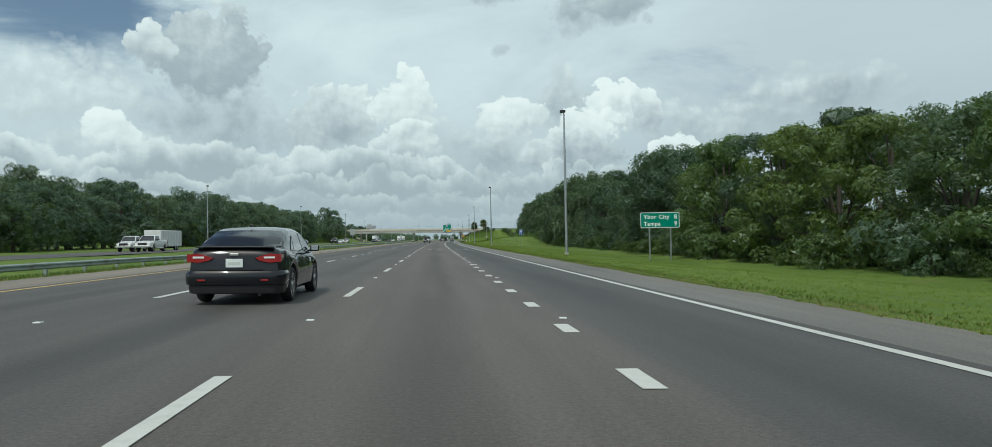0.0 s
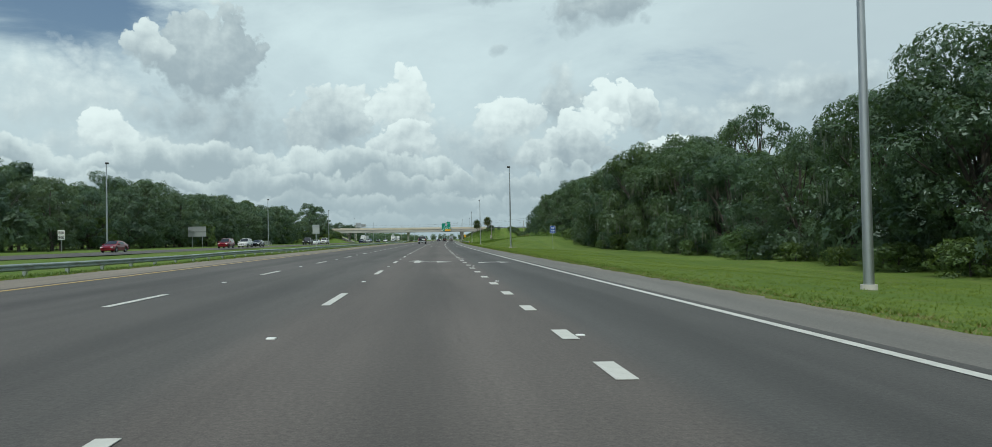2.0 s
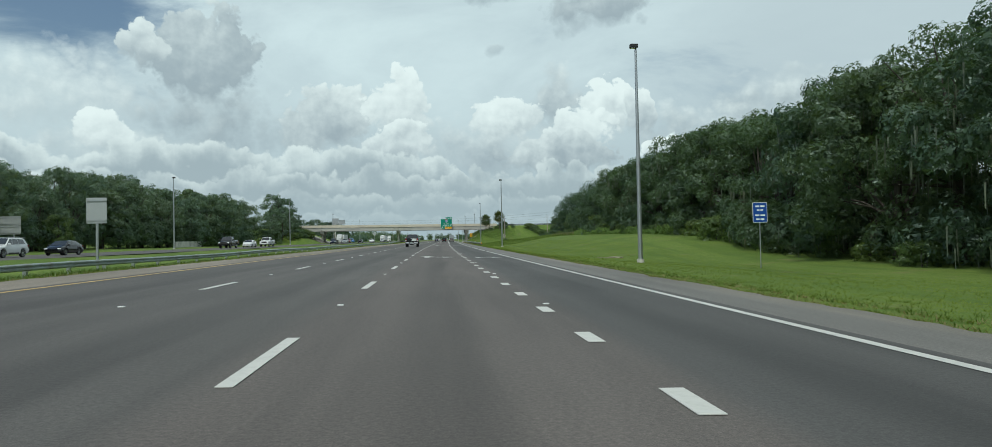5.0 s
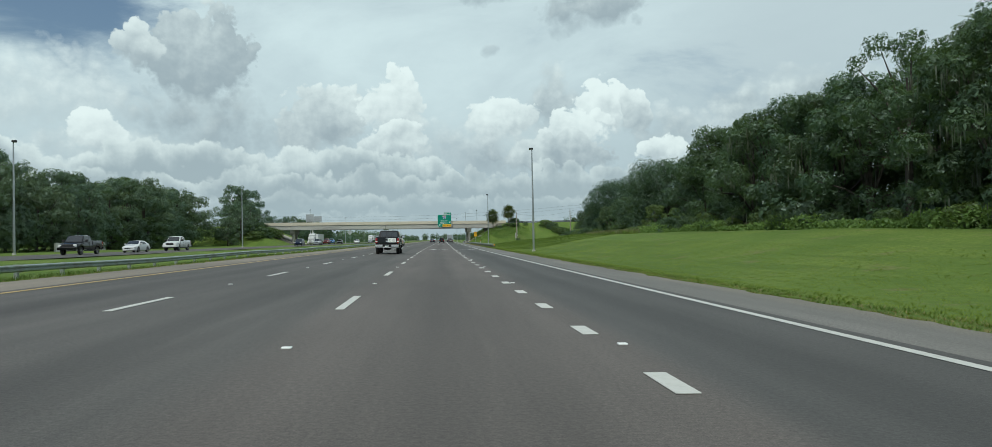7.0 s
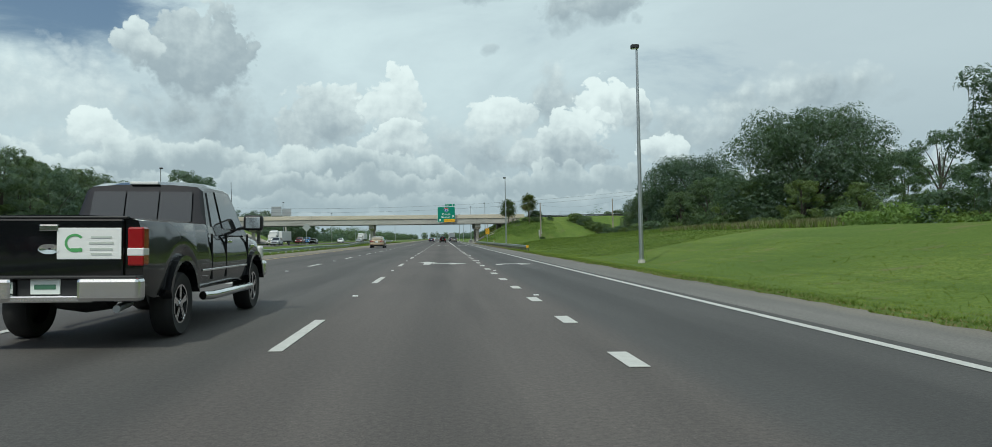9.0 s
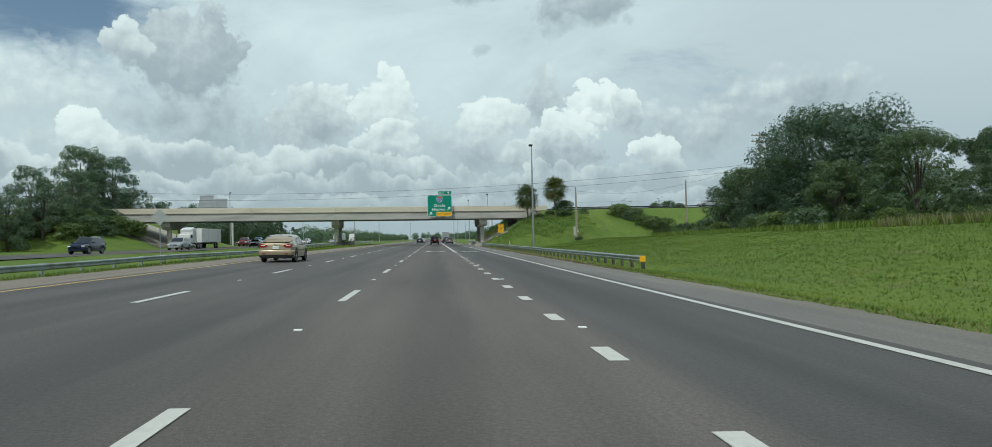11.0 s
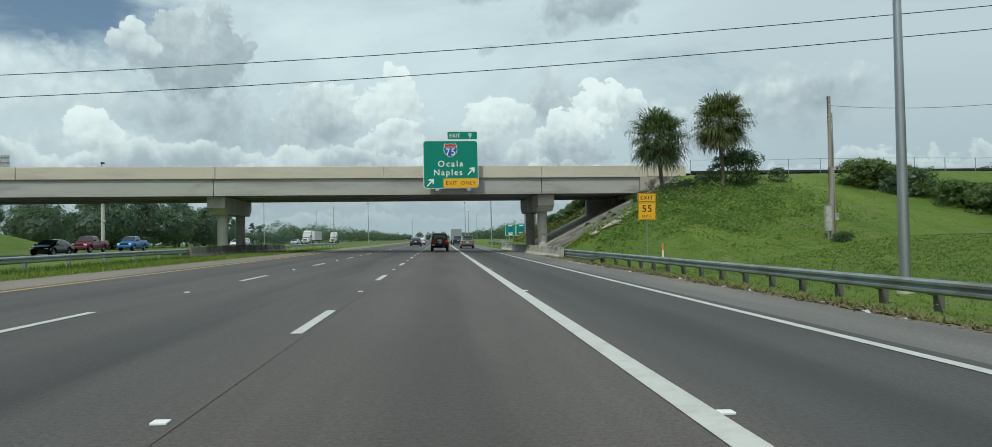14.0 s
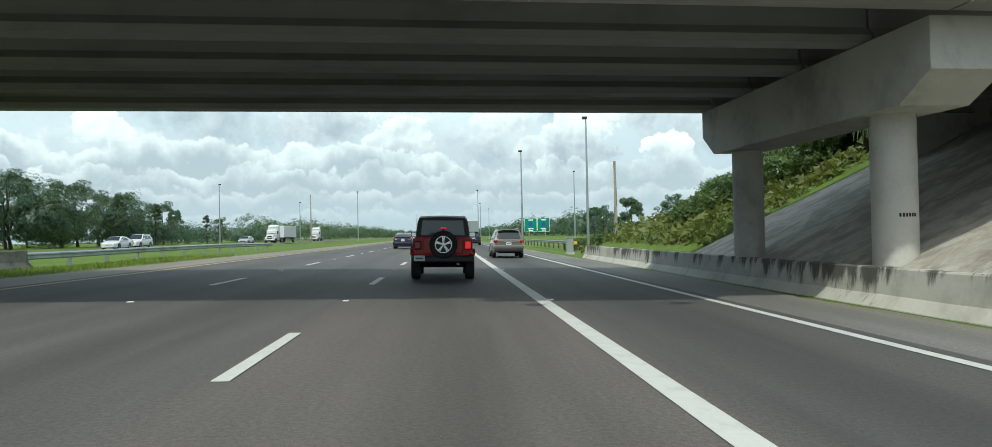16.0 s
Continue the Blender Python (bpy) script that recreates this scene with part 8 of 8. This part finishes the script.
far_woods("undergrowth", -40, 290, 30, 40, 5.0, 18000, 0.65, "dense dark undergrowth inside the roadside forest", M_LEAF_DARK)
r = np.random.default_rng(91)
n = 24000
s, d = r.uniform(196, 292, n), 31.0 + 2.6 * r.random(n)
lift = r.random(n) * (0.75 + 0.45 * np.sin(s * 0.31 + 0.8) + 0.25 * np.sin(s * 1.3))
ob = new("brambles", quads_mesh("brambles", leaf_quads(r, along(s, d, ground_z(s, d) + np.clip(lift, 0.02, 2)), r.normal(size=(n, 3)) + np.array((-0.8, -0.4, 0.9)), 0.24), M_WEED))
tagged(ob, "low light green brambles along the foot of the forest", "brambles", kind="stuff")
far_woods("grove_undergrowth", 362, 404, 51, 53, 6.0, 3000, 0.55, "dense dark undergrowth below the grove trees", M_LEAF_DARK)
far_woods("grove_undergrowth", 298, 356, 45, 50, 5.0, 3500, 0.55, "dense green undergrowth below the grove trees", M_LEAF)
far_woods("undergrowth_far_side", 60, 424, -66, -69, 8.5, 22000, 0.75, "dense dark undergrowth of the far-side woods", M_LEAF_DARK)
far_woods("undergrowth_beyond", 482, 570, -61, -62, 11.5, 24000, 0.62, "dense dark green woods edge beyond the bridge", M_LEAF_DARK)
far_woods("undergrowth_beyond_far", 560, 680, -62, -60, 6.5, 12000, 0.7, "dense green woods edge further beyond the bridge", M_LEAF_HAZED)
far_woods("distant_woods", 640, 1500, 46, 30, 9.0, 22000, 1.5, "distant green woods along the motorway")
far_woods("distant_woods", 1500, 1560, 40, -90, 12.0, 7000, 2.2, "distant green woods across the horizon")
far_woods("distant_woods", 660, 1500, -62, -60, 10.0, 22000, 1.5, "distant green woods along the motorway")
far_woods("distant_woods", 520, 640, 60, 420, 11.0, 14000, 1.3, "distant green woods behind the embankment")
far_woods("distant_woods", 470, 520, -420, -80, 12.0, 14000, 1.3, "distant green woods behind the embankment")


# ---------- palms ----------
def palm(seed, trunk_h, crown_r, label):
    r = np.random.default_rng(seed)
    ob = thing("palm_tree", Matrix(), label, "palm tree", "palms on the embankment")
    g = Geo()
    pts = [(0.06 * math.sin(k * 0.7), 0.04 * math.cos(k), -0.4 + k * (trunk_h + 0.4) / 9) for k in range(10)]
    g.path(pts, [0.22 if k == 0 else 0.145 + 0.012 * (k % 2) for k in range(10)], 12)
    g.obj("trunk", M_PALMBARK, ob, smooth_shade=True)

    def fronds(n, lo, hi, mat, name, rad, label2=""):
        q = []
        for k in range(n):
            a = k * 2.39996 + r.uniform(-0.2, 0.2)
            e = math.asin(math.sin(radians(lo)) + (math.sin(radians(hi)) - math.sin(radians(lo))) * (k + 0.5) / n) + radians(r.uniform(-7, 7))
            out = np.array((math.cos(a) * math.cos(e), math.sin(a) * math.cos(e), math.sin(e)))
            root = np.array((0, 0, trunk_h - 0.1 + 0.25 * math.sin(e)))
            hub = root + out * rad * r.uniform(0.30, 0.58) + np.array((0, 0, -0.05))
            side = np.cross(out, (0, 0, 1.0))
            side /= np.linalg.norm(side) + 1e-9
            up = np.cross(side, out)
            w = 0.025
            q.append((root - side * w, root + side * w, hub + side * w, hub - side * w))
            L = rad * r.uniform(0.46, 0.66)
            fold = r.uniform(0.10, 0.35)
            for j in range(31):
                b = radians(-118 + 236 * j / 30 + r.uniform(-3, 3))
                dirn = out * math.cos(b) + side * math.sin(b) + up * (fold * abs(math.sin(b)) + 0.08 * r.normal())
                dirn /= np.linalg.norm(dirn)
                ln = L * 1.12 * (1 - 0.20 * abs(b) / 1.8) * r.uniform(0.80, 1.14)
                sd = np.cross(dirn, up)
                sd /= np.linalg.norm(sd) + 1e-9
                hang = r.uniform(0.35, 0.85)
                midp = hub + dirn * ln * 0.45
                bend = midp + dirn * ln * 0.24 + np.array((0, 0, -ln * 0.12 * hang))
                tip = bend + dirn * ln * 0.20 * (1 - hang) + np.array((0, 0, -ln * 0.42 * hang))
                q.append((hub - sd * 0.008, hub + sd * 0.008, midp + sd * 0.034, midp - sd * 0.034))
                q.append((midp - sd * 0.034, midp + sd * 0.034, bend + sd * 0.022, bend - sd * 0.022))
                q.append((bend - sd * 0.022, bend + sd * 0.022, tip + sd * 0.003, tip - sd * 0.003))
        o = new(name, quads_mesh(name, np.array(q), mat))
        o.parent = ob
        if label2:
            o["label"] = label2

    fronds(78, -52, 84, M_PALM, "fronds", crown_r)
    fronds(18, -80, -30, M_PALMDEAD, "dead_fronds", crown_r * 0.80, "drooping brown dead fronds")
    g = Geo()
    g.lathe([(0.17, -0.9), (0.30, -0.4), (0.28, 0.0), (0.1, 0.25)], 12, Matrix.Translation((0, 0, trunk_h)) @ Matrix.Rotation(-math.pi / 2, 4, "Y"))
    g.obj("boot_head", M_PALMBARK, ob)
    return ob


z1, z2 = float(ground_z(427.0, 18.2)), float(ground_z(428.5, 24.1))
palm(5, 8.55 - z1, 2.7, "sabal palm with green and brown fronds on the embankment").matrix_world = spot(427.0, 18.7, z1)
palm(6, 10.0 - z2, 2.8, "sabal palm with green and brown fronds on the embankment").matrix_world = spot(428.5, 24.1, z2)
zz = float(ground_z(452.0, 16.0))
palm(8, 6.6 - zz, 2.0, "sabal palm behind the bridge slope").matrix_world = spot(453.0, 19.0, zz)
zz = float(ground_z(416.3, 40.1))
palm(10, 0.7, 1.9, "low palmetto shrub on the embankment").matrix_world = spot(416.3, 40.1, zz)
zz = float(ground_z(412, -78))
palm(9, 8.0, 2.4, "sabal palm beyond the oncoming lanes").matrix_world = spot(416, -74, zz)


# ---------- grass ----------
def grass_tufts(name, n, s_lo, s_hi, d_fun, hgt, mat, label, seed, blades=4, lean=0.5):
    r = np.random.default_rng(seed)
    s = r.uniform(s_lo, s_hi, n)
    d = d_fun(r, n, s)
    base = along(s, d, ground_z(s, d) + 0.0)
    q = []
    for b in range(blades):
        a = r.uniform(0, 6.28, n)
        h = hgt * r.uniform(0.5, 1.3, n)
        off = np.stack([np.cos(a), np.sin(a), np.zeros(n)], -1) * r.uniform(0.01, 0.09, (n, 1))
        side = np.stack([-np.sin(a), np.cos(a), np.zeros(n)], -1) * (0.006 + 0.06 * h[:, None])
        tip = off * 2 + np.stack([np.cos(a) * h * lean, np.sin(a) * h * lean, h], -1)
        q.append(np.stack([base + off - side, base + off + side, base + tip], 1))
    ob = new(name, quads_mesh(name, np.concatenate(q), mat))
    return tagged(ob, label, "grass", kind="stuff")


grass_tufts("verge_grass", 60000, -5, 300, lambda r, n, s: 9.10 + 14.5 * r.random(n) ** 1.3, 0.055, M_BLADES, "short green grass blades on the roadside verge", 1, 4)
grass_tufts("verge_grass_dry", 14000, -5, 425, lambda r, n, s: 9.05 + np.abs(r.normal(size=n)) * 0.45, 0.05, M_DRYBLADES, "straw-coloured dry grass along the shoulder edge", 2, 4)
grass_tufts("embankment_grass", 52000, 300, 427, lambda r, n, s: 9.9 + 19 * r.random(n), 0.06, M_BLADES, "short green grass blades on the embankment", 3, 3)
grass_tufts("median_grass", 16000, 0, 470, lambda r, n, s: -10.8 - 5.5 * r.random(n) ** 1.3, 0.08, M_BLADES, "green grass in the median beside the rail", 4, 3)
grass_tufts("tall_weeds", 5000, 250, 400, lambda r, n, s: 33 + 7 * r.random(n), 0.6, M_BLADES, "tall green weeds in front of the grove", 5, 4, 0.35)

grass_tufts("edge_grass", 11000, -5, 330, lambda r, n, s: 9.15 + np.abs(r.normal(size=n)) * 0.8, 0.075, M_ROUGH, "longer dark green grass along the shoulder edge", 21, 4)
grass_tufts("rough_grass", 40000, 300, 431, lambda r, n, s: 12.4 + np.abs(r.normal(size=n)) * 9.0 + 9.0 * r.random(n), 0.085, M_ROUGH, "rough unmown grass on the embankment", 22, 4)
grass_tufts("straw_weeds", 5000, 250, 345, lambda r, n, s: 33.5 + 5 * r.random(n), 0.75, M_STRAW, "tall straw-coloured weeds before the grove", 15, 4, 0.3)
# broken lumps of paving washed out along the edge of the slope paving
def concrete_chunk(k, s, d, size):
    r = np.random.default_rng(400 + k)
    bm = bmesh.new()
    bmesh.ops.create_icosphere(bm, subdivisions=2, radius=0.5)
    cut = r.normal(size=(7, 3))
    cut /= np.linalg.norm(cut, axis=1, keepdims=True)
    reach = r.uniform(0.26, 0.44, 7)
    for v in bm.verts:
        for nrm, far in zip(cut, reach):
            over = float(np.dot(nrm, v.co)) - far
            if over > 0:
                v.co -= Vector(nrm) * over
        v.co.z *= 0.5
        v.co *= 1 + r.uniform(-0.03, 0.03)
    mesh = bpy.data.meshes.new("concrete_chunk")
    bm.to_mesh(mesh)
    bm.free()
    mesh.materials.append(M_RUBBLE)
    ob = new("concrete_chunk", mesh)
    ob.matrix_world = spot(s, d, float(ground_z(s, d)) + 0.09, 0) @ Matrix.Rotation(-0.46, 4, "Y") @ Matrix.Rotation(r.uniform(0, 6.28), 4, "Z") @ Matrix.Diagonal((size * r.uniform(0.9, 1.5), size, size * r.uniform(0.5, 0.8), 1))
    tagged(ob, "pale broken chunk of concrete on the embankment slope", "concrete chunk", "broken concrete beside the slope paving")


r = np.random.default_rng(41)
for k in range(64):
    u = r.random()
    concrete_chunk(k, 424.0 + 2.6 * u + r.normal() * 0.7, 12.9 + 4.4 * u + r.normal() * 0.45, r.uniform(0.25, 0.95))
grass_tufts("rail_dead_grass", 1500, 336, 425, lambda r, n, s: 9.30 + np.abs(r.normal(size=n)) * 0.30 * (0.6 + 0.4 * np.sin(s * 0.9)), 0.15, M_STRAW, "dead straw grass under the roadside guardrail", 31, 5, 0.9)
r = np.random.default_rng(32)
s = r.uniform(330, 426, 15000)
d = 9.16 + 0.10 * np.sin(s * 0.7 + 2 * np.sin(s * 0.23)) + r.normal(size=15000) * (0.20 + 0.10 * np.sin(s * 1.3))
ob = new("leaf_litter", quads_mesh("leaf_litter", leaf_quads(r, along(s, d, ground_z(s, d) + 0.012 + 0.03 * r.random(15000)), r.normal(size=(15000, 3)) * 0.5 + np.array((0, 0, 1.2)), 0.075), M_LITTER))
tagged(ob, "brown dead leaves and dirt swept under the guardrail", "leaf litter", kind="stuff")
s = r.uniform(362, 424, 60)
d = 9.05 + r.normal(size=60) * 0.22
ob = new("scraps", quads_mesh("scraps", leaf_quads(r, along(s, d, ground_z(s, d) + 0.05), r.normal(size=(60, 3)) * 0.4 + np.array((0, -0.5, 1.2)), 0.16), M_METERBOX))
tagged(ob, "pale scraps of paper and plastic along the guardrail", "litter", kind="stuff")
grass_tufts("median_tall_grass", 9000, 360, 470, lambda r, n, s: -10.9 - 4.4 * r.random(n), 0.14, M_BLADES, "tall yellow-green grass before the median barrier", 9, 3, 0.4)
grass_tufts("rail_grass", 15000, 0, 425, lambda r, n, s: -14.7 - 1.7 * r.random(n), 0.24, M_ROUGH, "tall grass grown up round the median guardrail", 23, 4, 0.4)
grass_tufts("median_dry_grass", 6000, 0, 470, lambda r, n, s: -10.8 - 4.6 * r.random(n) ** 1.6, 0.10, M_DRYBLADES, "straw-coloured dry grass in the median", 10, 3)
grass_tufts("paving_edge_grass", 3500, 423.5, 428.0, lambda r, n, s: 10.4 + 9.0 * r.random(n), 0.13, M_BLADES, "ragged green grass along the edge of the slope paving", 12, 4, 0.5)
